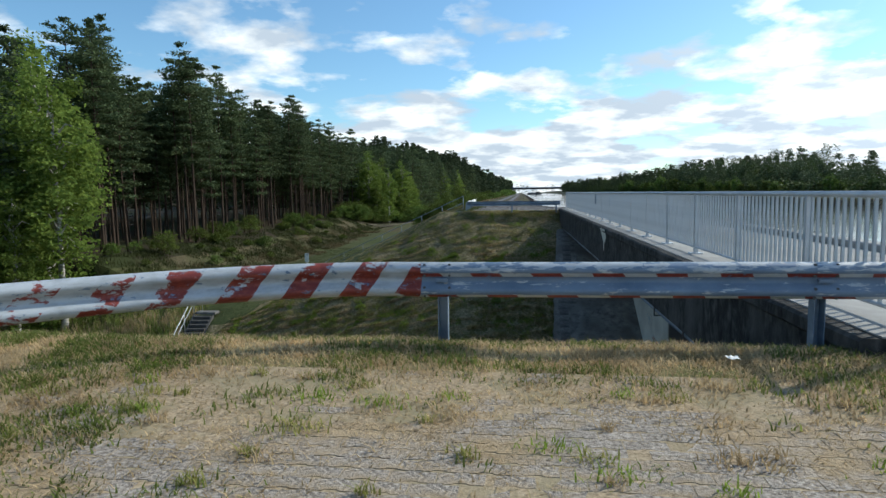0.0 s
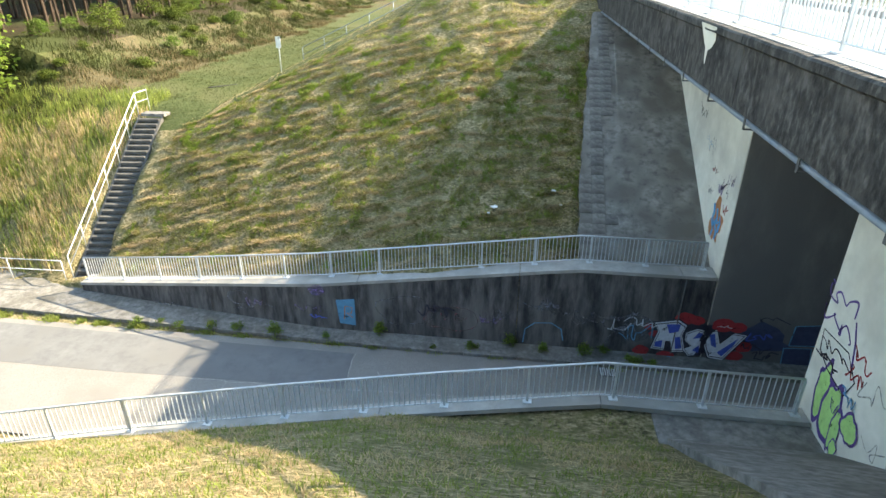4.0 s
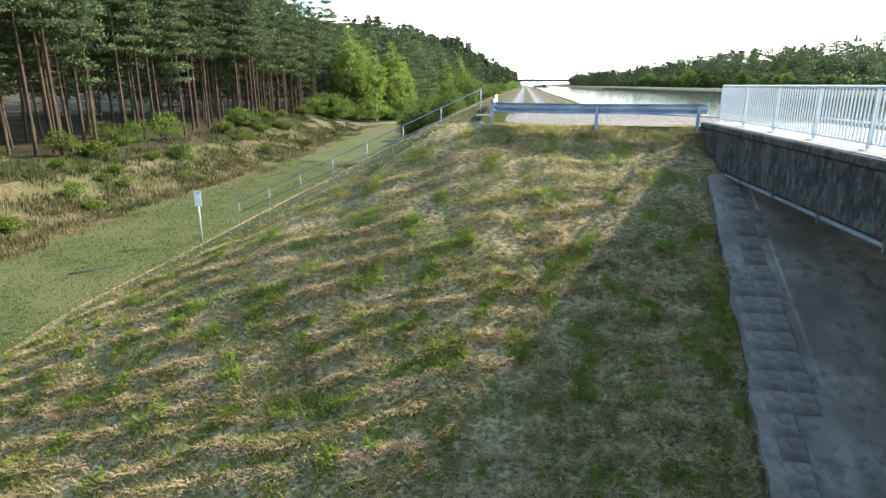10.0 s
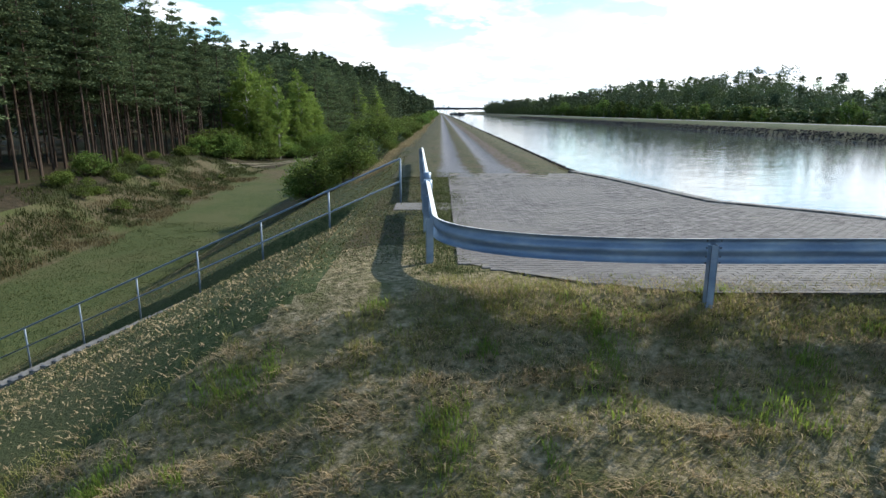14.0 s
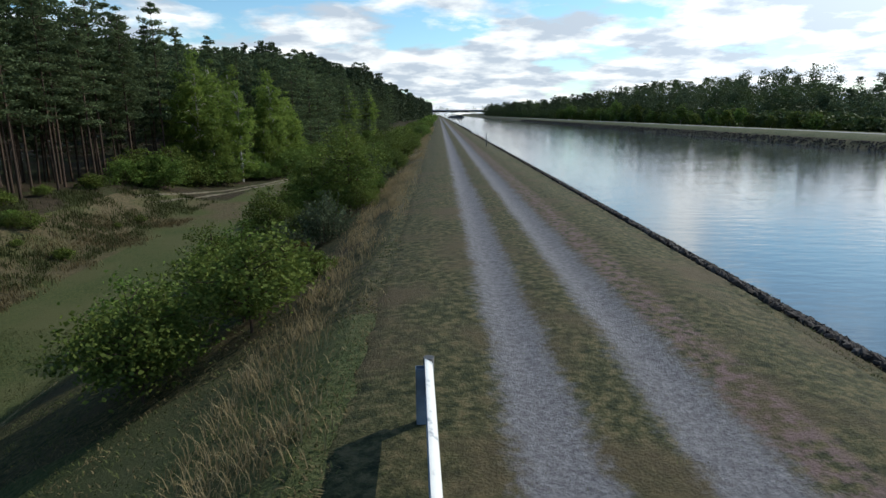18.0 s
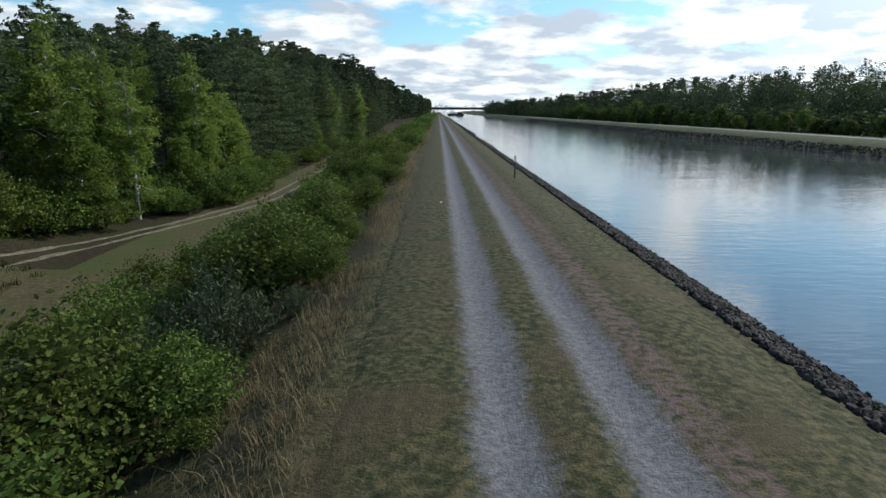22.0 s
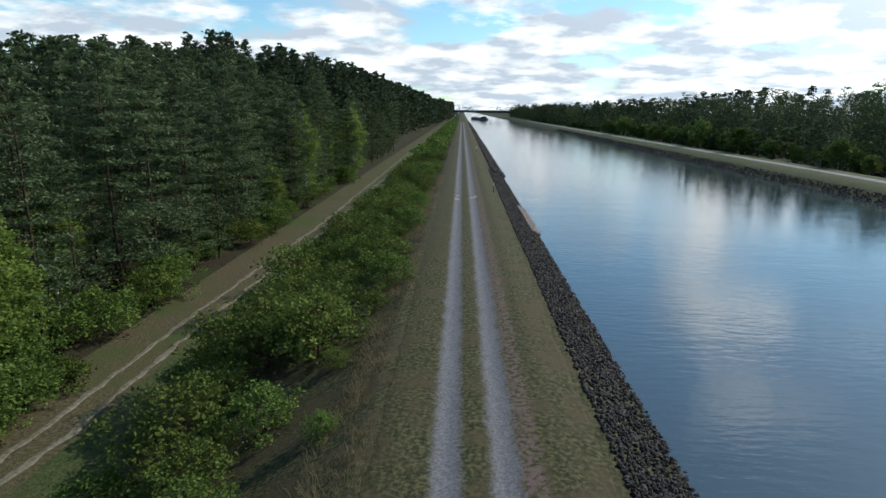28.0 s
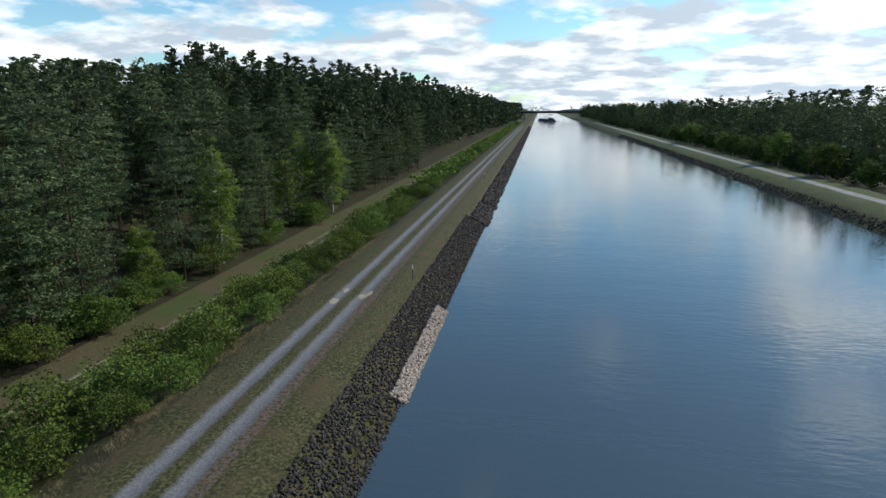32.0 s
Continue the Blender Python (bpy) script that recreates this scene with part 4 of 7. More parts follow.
def pipe_rail(name, label, top, posts, mat, height=1.0, mid=0.5, r=0.024, end=True):
    """A handrail of two pipes on posts along a sloping line from top[0] to top[1]."""
    a, b = Vector(top[0]), Vector(top[1])
    ob = thing(name, label, "handrail")
    upv = Vector((0, 0, height))
    part("top_rail", tube([a + upv - Vector((0, 0, 0.06)), a + upv] + [a.lerp(b, k / 8) + upv for k in range(1, 8)] + [b + upv, b + upv - Vector((0, 0, 0.06))], r, 8), mat, ob)
    part("mid_rail", tube([a + upv * mid, b + upv * mid], r * 0.85, 8), mat, ob)
    for k in range(posts):
        p = a.lerp(b, k / (posts - 1))
        part("post", tube([p - Vector((0, 0, 0.25)), p + upv - Vector((0, 0, 0.01))], r, 8), mat, ob)
    return ob


# ---- stairs ----
def flight(name, label, top, foot, width, count, mat):
    """Steps with side strings from top to foot (both at the middle of the flight)."""
    a, b = Vector(top), Vector(foot)
    flatv = Vector((b.x - a.x, b.y - a.y, 0))
    run, rise = flatv.length / count, (a.z - b.z) / count
    d = flatv.normalized()
    s = Vector((-d.y, d.x, 0))
    ob = thing(name, label, "stairs", kind="structure")
    bm = boxed((-0.02, -width / 2, -0.17), (run + 0.05, width / 2, 0), 0.008)
    sm = bpy.data.meshes.new("step")
    bm.to_mesh(sm)
    bm.free()
    rot = Matrix((d, s, Vector((0, 0, 1)))).transposed().to_4x4()
    for k in range(count):
        st = part_mesh("step", sm, mat, ob)
        p = a + d * (run * k) - Vector((0, 0, rise * (k + 1)))
        st.matrix_basis = Matrix.Translation(p) @ rot
    for side in (-1, 1):
        bm = bmesh.new()
        o = s * side * (width / 2 + 0.06)
        q = []
        for p in (a, b):
            for dz in (-0.5, -0.07):
                for ds in (-0.055, 0.055):
                    q.append(bm.verts.new(p + o + s * ds + Vector((0, 0, dz))))
        for f in ((0, 1, 3, 2), (4, 6, 7, 5), (0, 4, 5, 1), (2, 3, 7, 6), (0, 2, 6, 4), (1, 5, 7, 3)):
            bm.faces.new([q[i] for i in f])
        bmesh.ops.recalc_face_normals(bm, faces=bm.faces)
        part("string", bm, mat, ob)
    return ob


flight("stairs_low", "steep concrete stairs down to the road", (-18.75, 31.9, -6.45), (-17.85, 23.3, -12.05), 1.15, 27, M["step"])
structure("landing_low", boxed((-19.35, 31.9, -6.6), (-17.95, 32.55, -6.44), 0.01), M["paving"], "small concrete landing above the stairs", "landing")
rail = pipe_rail("stair_handrail", "galvanised two-pipe handrail beside the stairs", ((-19.45, 31.9, -6.35), (-18.55, 23.3, -11.95)), 7, M["galva"])
part("return", tube([(-19.45, 31.9, -5.35), (-19.45, 33.0, -5.35), (-19.45, 33.0, -6.5)], 0.024, 8), M["galva"], rail)
part("return", tube([(-19.45, 31.9, -5.85), (-19.45, 33.0, -5.85)], 0.02, 8), M["galva"], rail)
pipe_rail("path_handrail", "galvanised two-pipe handrail beside the pavement", ((-18.6, 22.9, -12.0), (-26.5, 22.6, -12.0)), 4, M["galva"])

flight("stairs_high", "concrete stairs down the embankment", (-2.3, 44.05, -0.02), (-15.0, 45.89, -5.85), 1.2, 36, M["paving"])
structure("landing_high", boxed((-2.4, 43.55, -0.12), (-0.95, 44.6, 0.015), 0.008), M["flag"], "small paved landing at the head of the stairs", "landing")
pipe_rail("embankment_handrail", "blue-grey painted two-pipe handrail down the embankment", ((-2.3, 44.72, -0.02), (-15.1, 46.56, -5.8)), 8, M["railblue"], height=1.1)

# slope paving beside the bridge
pad = thing("slope_paving", "grey concrete slabs and smooth concrete on the slope", "paving", kind="structure")


def slope_z(y):
    return -0.12 - 0.59 * (37.0 - y)


bm = bmesh.new()
ys = lines((21.5, 35.6, 0.12))
rows = []
for y in ys:
    a = min(paved_x(y), 5.6) + 0.03
    rows.append([bm.verts.new((x, y, slope_z(y) + h)) for x, h in ((a, -0.3), (a, 0.06), (min(a + 1.3, 5.85), 0.065), (5.9, 0.10), (8.8, 0.10), (8.8, -0.3))])
for r, q in zip(rows, rows[1:]):
    for k in range(6):
        bm.faces.new((r[k], r[(k + 1) % 6], q[(k + 1) % 6], q[k]))
bm.faces.new(rows[0])
bm.faces.new(rows[-1][::-1])
bmesh.ops.recalc_face_normals(bm, faces=bm.faces)
part("smooth_concrete", bm, M["slope_concrete"], pad)
sm = bpy.data.meshes.new("slab")
bm = boxed((-0.248, -0.248, -0.1), (0.248, 0.248, 0.0), 0.004)
bm.to_mesh(sm)
bm.free()
ang = math.atan(0.59)
for row in range(31):
    for col in range(4):
        y = 21.75 + (row + 0.5) * 0.5 * math.cos(ang)
        x = 4.36 + col * 0.5 + 0.012 * (row % 3)
        j = random.random
        worn = j()
        if x - 0.24 < paved_x(y) or y > 35.2 or x > paved_x(y) + 0.75 + 0.5 * worn:
            continue
        ob = part_mesh("slab", sm, M["slab"], pad)
        ob.matrix_basis = pose(x + 0.01 * j(), y, slope_z(y) + 0.098 + 0.004 * j(), math.degrees(ang) + 0.6 * (j() - 0.5), 0.8 * (j() - 0.5), 1.2 * (j() - 0.5))
bm = bmesh.new()
top = [(x, y, -0.05 - 0.74 * (y - 0.9) + 0.08) for y in (1.2, 12.4) for x in (5.4, 8.8)]
vs = [bm.verts.new(p) for p in top] + [bm.verts.new((p[0], p[1], p[2] - 0.4)) for p in top]
for f in ((0, 1, 3, 2), (4, 6, 7, 5), (0, 4, 5, 1), (2, 3, 7, 6), (0, 2, 6, 4), (1, 5, 7, 3)):
    bm.faces.new([vs[i] for i in f])
bmesh.ops.recalc_face_normals(bm, faces=bm.faces)
structure("slope_concrete", bm, M["paving"], "smooth concrete on the near slope under the bridge", "paving")
structure("toe_slab", boxed((5.2, 11.2, -8.8), (8.8, 13.4, -8.61)), M["paving"], "flat concrete strip behind the near wall", "paving")

# ---- guard rails ----
WAVE = [(0.0, 0.155), (0.035, 0.15), (0.075, 0.118), (0.083, 0.09), (0.075, 0.062), (0.03, 0.03), (0.022, 0.0), (0.03, -0.03), (0.075, -0.062), (0.083, -0.09), (0.075, -0.118), (0.035, -0.15), (0.0, -0.155)]


def resample(pts, step):
    pts = [Vector(p) for p in pts]
    out, s = [pts[0]], 0.0
    for a, b in zip(pts, pts[1:]):
        n = max(1, round((b - a).length / step))
        out += [a.lerp(b, k / n) for k in range(1, n + 1)]
    return out


def bend(p0, p1, p2, n=24):
    p0, p1, p2 = Vector(p0), Vector(p1), Vector(p2)
    return [(1 - t) ** 2 * p0 + 2 * t * (1 - t) * p1 + t * t * p2 for t in [k / n for k in range(n + 1)]]


def beam(parent, line, side, paint, z=0.555, coats=("bluegrey", "whitepaint")):
    """A wave-profile beam along line; side: +1 if its face lies to the left of the line. paint(s, h, front) gives a material number."""
    pts = resample(line, 0.035)
    me_v, me_f, mats, s, along = [], [], [], 0.0, []
    P = len(WAVE)
    for i, p in enumerate(pts):
        d = (pts[min(i + 1, len(pts) - 1)] - pts[max(i - 1, 0)])
        d.z = 0
        d.normalize()
        nrm = Vector((-d.y, d.x, 0)) * side
        along += [(0.035 * i, h) for dep, h in WAVE] * 2
        for dep, h in WAVE:
            me_v.append(p + nrm * (dep + 0.02) + Vector((0, 0, z + h)))
        for dep, h in WAVE:
            me_v.append(p + nrm * (dep + 0.013) + Vector((0, 0, z + h)))
    for i in range(len(pts) - 1):
        s += (pts[i + 1] - pts[i]).length
        a, b = i * 2 * P, (i + 1) * 2 * P
        for k in range(P - 1):
            me_f.append((a + k, a + k + 1, b + k + 1, b + k))
            mats.append(paint(s, WAVE[k][1], True))
            me_f.append((a + P + k, b + P + k, b + P + k + 1, a + P + k + 1))
            mats.append(paint(s, WAVE[k][1], False))
        for k in (0, P - 1):
            me_f.append((a + k, b + k, b + P + k, a + P + k))
            mats.append(paint(s, WAVE[k][1], True))
    me = mesh_of("beam", [tuple(v) for v in me_v], me_f)
    for m in coats:
        me.materials.append(M[m])
    uv = me.uv_layers.new(name="along")
    uv.data.foreach_set("uv", [c for lp in me.loops for c in along[lp.vertex_index]])
    me.polygons.foreach_set("material_index", mats)
    me.polygons.foreach_set("use_smooth", [True] * len(me_f))
    return part_mesh("beam", me, None, parent)


def rail_post(parent, x, y, side_vec, foot=-0.15, top=0.66):
    o = Vector((x, y, 0)) + Vector(side_vec).normalized() * -0.045
    bm = bmesh.new()
    sx = Vector(side_vec).normalized()
    ty = Vector((-sx.y, sx.x, 0))
    # a channel section
    for lo, hi in (((-0.05, -0.045), (-0.044, 0.045)), ((-0.05, -0.045), (0.05, -0.039)), ((-0.05, 0.039), (0.05, 0.045))):
        q = [o + sx * u + ty * w + Vector((0, 0, h)) for h in (foot, top) for u, w in ((lo[0], lo[1]), (hi[0], lo[1]), (hi[0], hi[1]), (lo[0], hi[1]))]
        v = [bm.verts.new(p) for p in q]
        for f in ((0, 1, 2, 3), (4, 5, 6, 7), (0, 1, 5, 4), (1, 2, 6, 5), (2, 3, 7, 6), (3, 0, 4, 7)):
            bm.faces.new([v[i] for i in f])
    bmesh.ops.recalc_face_normals(bm, faces=bm.faces)
    return part("post", bm, M["bluegrey"], parent)


def bolts(parent, p, along, face, z=0.555):
    """Splice bolts on a beam joint."""
    for u in (-0.085, 0.085):
        for h in (0.135, 0.045, -0.062, -0.14):
            q = Vector(p) + Vector(along) * u + Vector(face) * (0.055 if abs(h) > 0.1 else 0.075 if h < 0 else 0.06) + Vector((0, 0, z + h))
            part("bolt", tube([q, q + Vector(face) * 0.02], 0.013, 6), M["dark_metal"], parent)


def plain(s, h, front):
    return 0


def coated(s, h, front):
    return 1 if front else 0


near_rail = thing("guard_rail", "dented blue-grey guard rail with worn red and white stripes", "guard rail", group="guard rails")
curve = [(1.66 - 0.1 * k, 0.045 - 0.195 * (0.1 * k) ** 2 + 0.07 * 0.1 * k, 0) for k in range(38)]
beam(near_rail, [(1.72, 0.045, 0)] + curve, 1, coated, coats=("bluegrey", "striped"))
beam(near_rail, [(1.68, 0.036, 0), (5.12, 0.10, 0)], -1, coated, coats=("bluegrey", "flecked"))
beam(near_rail, [(4.95, 0.09, 0), (5.5, 0.10, 0)], -1, coated, coats=("bluegrey", "flecked"))
for x, y in ((1.86, 0.05), (5.03, 0.10), (-1.55, 0.045 - 0.195 * 3.21 ** 2 + 0.225)):
    rail_post(near_rail, x, y, (0.02, -1, 0))
bolts(near_rail, (1.82, 0.036, 0), (1.3, 0.024, 0), (0.02, -1, 0))
bolts(near_rail, (5.03, 0.09, 0), (1.0, 0.02, 0), (0.02, -1, 0))
for x, y in ((1.86, -0.03), (5.03, 0.025)):
    part("washer_plate", boxed((x - 0.055, y - 0.012, 0.54), (x + 0.055, y + 0.03, 0.575), 0.004), M["bluegrey"], near_rail, "small grey plate")

far_rail = thing("guard_rail", "blue-grey curved guard rail at the paved apron", "guard rail", group="guard rails")
beam(far_rail, [(5.25, 37.05, 0), (1.95, 37.05, 0)], -1, plain)
beam(far_rail, [(2.0, 37.05, 0)] + bend((1.8, 37.05, 0), (-1.35, 37.1, 0), (-1.46, 38.9, 0)), -1, lambda s, h, f: 1 if f and h > 0.1 else 0)
beam(far_rail, [(-1.455, 38.8, 0), (-1.66, 43.4, 0)], -1, coated)
for x, y, v in ((4.95, 37.0, (0, 1, 0)), (1.9, 37.0, (0, 1, 0)), (-1.43, 38.7, (1, 0.15, 0)), (-1.54, 41.0, (1, 0, 0)), (-1.63, 43.2, (1, 0, 0))):
    rail_post(far_rail, x, y, v)
part("end_cap", tube([(-1.60, 43.4, 0.40), (-1.60, 43.4, 0.71)], 0.10, 12), M["bluegrey"], far_rail)
for p, a, f in (((1.95, 37.05, 0), (1, 0, 0), (0, 0, 0)), ((4.95, 37.05, 0), (1, 0, 0), (0, 0, 0))):
    bolts(far_rail, p, a, (0, -0.02, 0))
last_rail = thing("guard_rail", "white-faced straight guard rail along the embankment crest", "guard rail", group="guard rails")
beam(last_rail, [(-1.71, 45.1, 0), (-2.16, 56.0, 0)], -1, coated)
for k in range(4):
    rail_post(last_rail, -1.72 - 0.14 * k, 45.2 + 3.55 * k, (1, 0.06, 0))
part("end_cap", tube([(-1.66, 45.1, 0.40), (-1.66, 45.1, 0.71)], 0.10, 12), M["bluegrey"], last_rail)
part("end_cap", tube([(-2.10, 56.0, 0.40), (-2.10, 56.0, 0.71)], 0.06, 10), M["dark_metal"], last_rail)

# ---- service road ----
def strip(name, edges, y0, y1, step, mat, lift, label, category, n=7):
    """A thin surface laid on the ground between two wandering edges; edges(y) gives both x."""
    vs, fs = [], []
    ys = lines((y0, y1, step))
    for y in ys:
        a, b = edges(y)
        for k in range(n):
            x = a + (b - a) * k / (n - 1)
            vs.append((x, y, land(x, y) + lift * (-1.0 if k in (0, n - 1) else 1.0)))
    for j in range(len(ys) - 1):
        for k in range(n - 1):
            q = j * n + k
            fs.append((q, q + 1, q + n + 1, q + n))
    me = mesh_of(name, vs, fs, mat)
    me.polygons.foreach_set("use_smooth", [True] * len(fs))
    return thing(name, label, category, kind="structure", mesh=me)


def wob(y, seed, a=0.09):
    return a * noise.noise((y * 0.35, seed, 0)) + 0.7 * a * noise.noise((y * 1.7, seed, 4)) + 0.4 * a * noise.noise((y * 6, seed, 9))


def track_edges(y):
    return -3.15 + wob(y, 3, 0.15), 4.0 + wob(y, 6, 0.15)


strip("track", track_edges, 50.5, 130, 0.25, M["track"], 0.03, "two grey gravel wheel ruts with worn grass between them", "track", 47)
strip("track_further", track_edges, 130, 620, 0.9, M["track"], 0.03, "two grey gravel wheel ruts running on along the canal", "track", 47)
for y, a, b in ((183.6, -1.35, -0.5), (184.9, 0.4, 1.35), (186.3, -1.15, -0.6), (185.6, 0.9, 1.5)):
    strip("bare_patch", lambda q, a=a, b=b, y=y: ((a + b) / 2 - (b - a) / 2 * math.sqrt(max(0.02, 1 - ((q - y) / 0.6) ** 2)) + wob(q, y, 0.15), (a + b) / 2 + (b - a) / 2 * math.sqrt(max(0.02, 1 - ((q - y) / 0.6) ** 2))), y - 0.6, y + 0.6, 0.1, M["sand" if y > 180 else "low_sand"], 0.045, "bare sandy patch in the verge", "ground")


def low_line(y):
    """Middle of the sandy track in the low meadow."""
    return -19.6 - 9.5 * (1 - smooth(100, 142, y)) + 1.2 * smooth(150, 200, y)


for off, seed in ((-0.75, 41), (0.75, 47)):
    strip("low_track", lambda y, off=off, seed=seed: (low_line(y) + off - 0.22 + wob(y, seed, 0.4), low_line(y) + off + 0.22 + wob(y, seed + 3, 0.4)), 104, 330, 0.8, M["low_sand"], 0.05, "sandy wheel rut in the low meadow", "track")

# far service road
strip("far_road", lambda y: (61.2 + wob(y, 51), 63.6 + wob(y, 57)), 60, 700, 3.0, M["gravel"], 0.04, "gravel road on the opposite bank", "track")

# ---- paved aprons ----
def apron(name, label, x0, y0, y1, right, base_mat, keep, nearest, lift=0.0, mats=("flag", "flag_many"), proud=0.014, left=None):
    """Concrete pavers in courses; those nearest to the stretch are single pieces."""
    ob = thing(name, label, "paving", kind="structure")
    L, W, H = 0.225, 0.1125, 0.08
    vs, fs = [], []
    ys = lines((y0, y1, 0.5))
    for y in ys:
        for x in (left(y) if left else x0 - 0.06, right(y) + 0.03):
            vs.append((x, y, 0.0 + lift))
    for j in range(len(ys) - 1):
        fs.append((2 * j, 2 * j + 1, 2 * j + 3, 2 * j + 2))
    part_mesh("bedding", mesh_of("bedding", vs, fs, base_mat), None, ob)
    pm = bpy.data.meshes.new("paver")
    bm = bmesh.new()
    pts = [(-0.109, -0.05), (-0.04, -0.05), (-0.025, -0.038), (0.025, -0.038), (0.04, -0.05), (0.109, -0.05), (0.109, 0.05), (0.04, 0.05), (0.025, 0.062), (-0.025, 0.062), (-0.04, 0.05), (-0.109, 0.05)]
    topv = [bm.verts.new((a, b, 0.0)) for a, b in pts]
    low = [bm.verts.new((a * 1.02, b * 1.04, -0.05)) for a, b in pts]
    bm.faces.new(topv)
    for k in range(len(pts)):
        j = (k + 1) % len(pts)
        bm.faces.new((topv[j], topv[k], low[k], low[j]))
    bmesh.ops.recalc_face_normals(bm, faces=bm.faces)
    bm.to_mesh(pm)
    bm.free()
    pv = [tuple(v.co) for v in pm.vertices]
    pf = [tuple(p.vertices) for p in pm.polygons]
    many_v, many_f, count = [], [], 0
    row, y = 0, y0
    rnd = random.Random(5)
    while y < y1:
        x = x0 + (L / 2 if row % 2 else 0)
        if row % 2 and keep(x, y) > rnd.random():
            b0 = len(many_v)
            many_v += [(x0 - 0.055 + a * 0.5, y + b, lift + proud + c) for a, b, c in pv]
            many_f += [tuple(i + b0 for i in f) for f in pf]
        while x < right(y) - 0.1:
            z = lift + proud + 0.004 * noise.noise((x, y, 0)) + 0.003 * rnd.random()
            if keep(x, y) > rnd.random():
                if nearest(x, y) and count < 300:
                    o = part_mesh("paver", pm, M[mats[0]], ob)
                    o.matrix_basis = pose(x, y, z, rnd.uniform(-0.8, 0.8), rnd.uniform(-0.8, 0.8), rnd.uniform(-1, 1))
                    count += 1
                else:
                    b0, tx, ty = len(many_v), rnd.uniform(-0.006, 0.006), rnd.uniform(-0.006, 0.006)
                    many_v += [(x + a, y + b, z + c + a * tx + b * ty) for a, b, c in pv]
                    many_f += [tuple(i + b0 for i in f) for f in pf]
            x += L
        y += W
        row += 1
    rest = part_mesh("pavers", mesh_of("pavers", many_v, many_f, M[mats[1]]), None, ob)
    rest["kind"] = "stuff"
    return ob


apron("far_apron", "worn concrete paver apron beyond the guard rail", -0.95, 37.1, 51.6, lambda y: min(apron_x(y), 5.12 if y < 37.45 else 99) - 0.06, M["dusty"], lambda x, y: (0.995 - 0.6 * smooth(48.0, 51.5, y)) * smooth(-0.03, 0.12, y - 37.12 - 0.3 * max(0.0, 1.9 - x) ** 1.5 + 0.12 * noise.noise((x * 3, y * 3, 2))), lambda x, y: y < 41 and x < 1.6, 0.03, proud=0.003, left=lambda y: max(-1.0, 1.9 - (max(0.0, y - 37.1) / 0.3) ** 0.667))
apron("near_apron", "overgrown concrete paver apron before the guard rail", -1.2, -9.0, -0.95, lambda y: 7.5, M["sandy_joint"], lambda x, y: smooth(-0.5, 0.4, 0.7 * noise.noise((x * 0.45, y * 0.6, 4)) + 0.3 * noise.noise((x * 2, y * 2, 1)) + 1.1 * smooth(-1.4, 1.0, x + 0.4 * y + 1.2) - 1.2 * smooth(-2.4, -1.3, y) - 0.25), lambda x, y: 1.2 < x < 3.6 and -4.5 < y < -2.4, 0.02, ("flag_worn", "flag_worn_many"), 0.0003)

# concrete edge of the canal where the bridge ends
bm = bmesh.new()
edge = [(x, y) for y, x in APRON[1:]]
edge = [(8.84, 38.25)] + edge
for (xa, ya), (xb, yb) in zip(edge, edge[1:]):
    q = [(xa, ya, -0.5), (xa + 0.32, ya, -0.5), (xb + 0.32, yb, -0.5), (xb, yb, -0.5)]
    v = [bm.verts.new(p) for p in q] + [bm.verts.new((a, b, 0.07)) for a, b, c in q]
    for f in ((0, 1, 2, 3), (4, 5, 6, 7), (0, 1, 5, 4), (1, 2, 6, 5), (2, 3, 7, 6), (3, 0, 4, 7)):
        bm.faces.new([v[i] for i in f])
bmesh.ops.recalc_face_normals(bm, faces=bm.faces)
structure("canal_kerb", bm, M["slab"], "low concrete kerb between apron and water", "kerb")
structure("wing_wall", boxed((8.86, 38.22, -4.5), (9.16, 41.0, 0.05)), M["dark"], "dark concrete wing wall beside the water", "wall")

# ---- riprap ----
def stone_shape(seed, n=1):
    bm = bmesh.new()
    bmesh.ops.create_icosphere(bm, subdivisions=n, radius=0.5)
    r = random.Random(seed)
    off = Vector((r.random() * 9, r.random() * 9, r.random() * 9))
    for v in bm.verts:
        v.co *= 0.78 + 0.5 * noise.noise(v.co * 1.7 + off)
        v.co.z *= 0.72
    out = [tuple(v.co) for v in bm.verts], [tuple(v.index for v in f.verts) for f in bm.faces]
    bm.verts.ensure_lookup_table()
    bm.free()
    return out


SHAPES = [stone_shape(i) for i in range(6)]
SHAPE_MESH = [mesh_of("stone", *s, M["stone_one"]) for s in SHAPES]
riprap = thing("riprap", "dark angular riprap stones along the canal edge", "stones", kind="structure")
rnd = random.Random(8)


def heap(count, xr, yr, size, single=None):
    vs, fs, one = [], [], 0
    for i in range(count):
        y = yr(rnd)
        x = xr[0] + (xr[1] - xr[0]) * rnd.random()
        z = land(x, y) + 0.05
        s = size * rnd.uniform(0.6, 1.35)
        e = Euler((rnd.random() * 6, rnd.random() * 6, rnd.random() * 6)).to_matrix()
        k = rnd.randrange(6)
        if single and single(x, y) and one < 300:
            o = part_mesh("stone", SHAPE_MESH[k], None, riprap)
            o.matrix_basis = Matrix.Translation((x, y, z)) @ e.to_4x4() @ Matrix.Diagonal((s, s, s, 1))
            one += 1
            continue
        b0 = len(vs)
        A = np.array(SHAPES[k][0]) @ np.array(e).T * s + (x, y, z)
        vs += A.tolist()
        fs += [(a + b0, b + b0, c + b0) for a, b, c in SHAPES[k][1]]
    return vs, fs


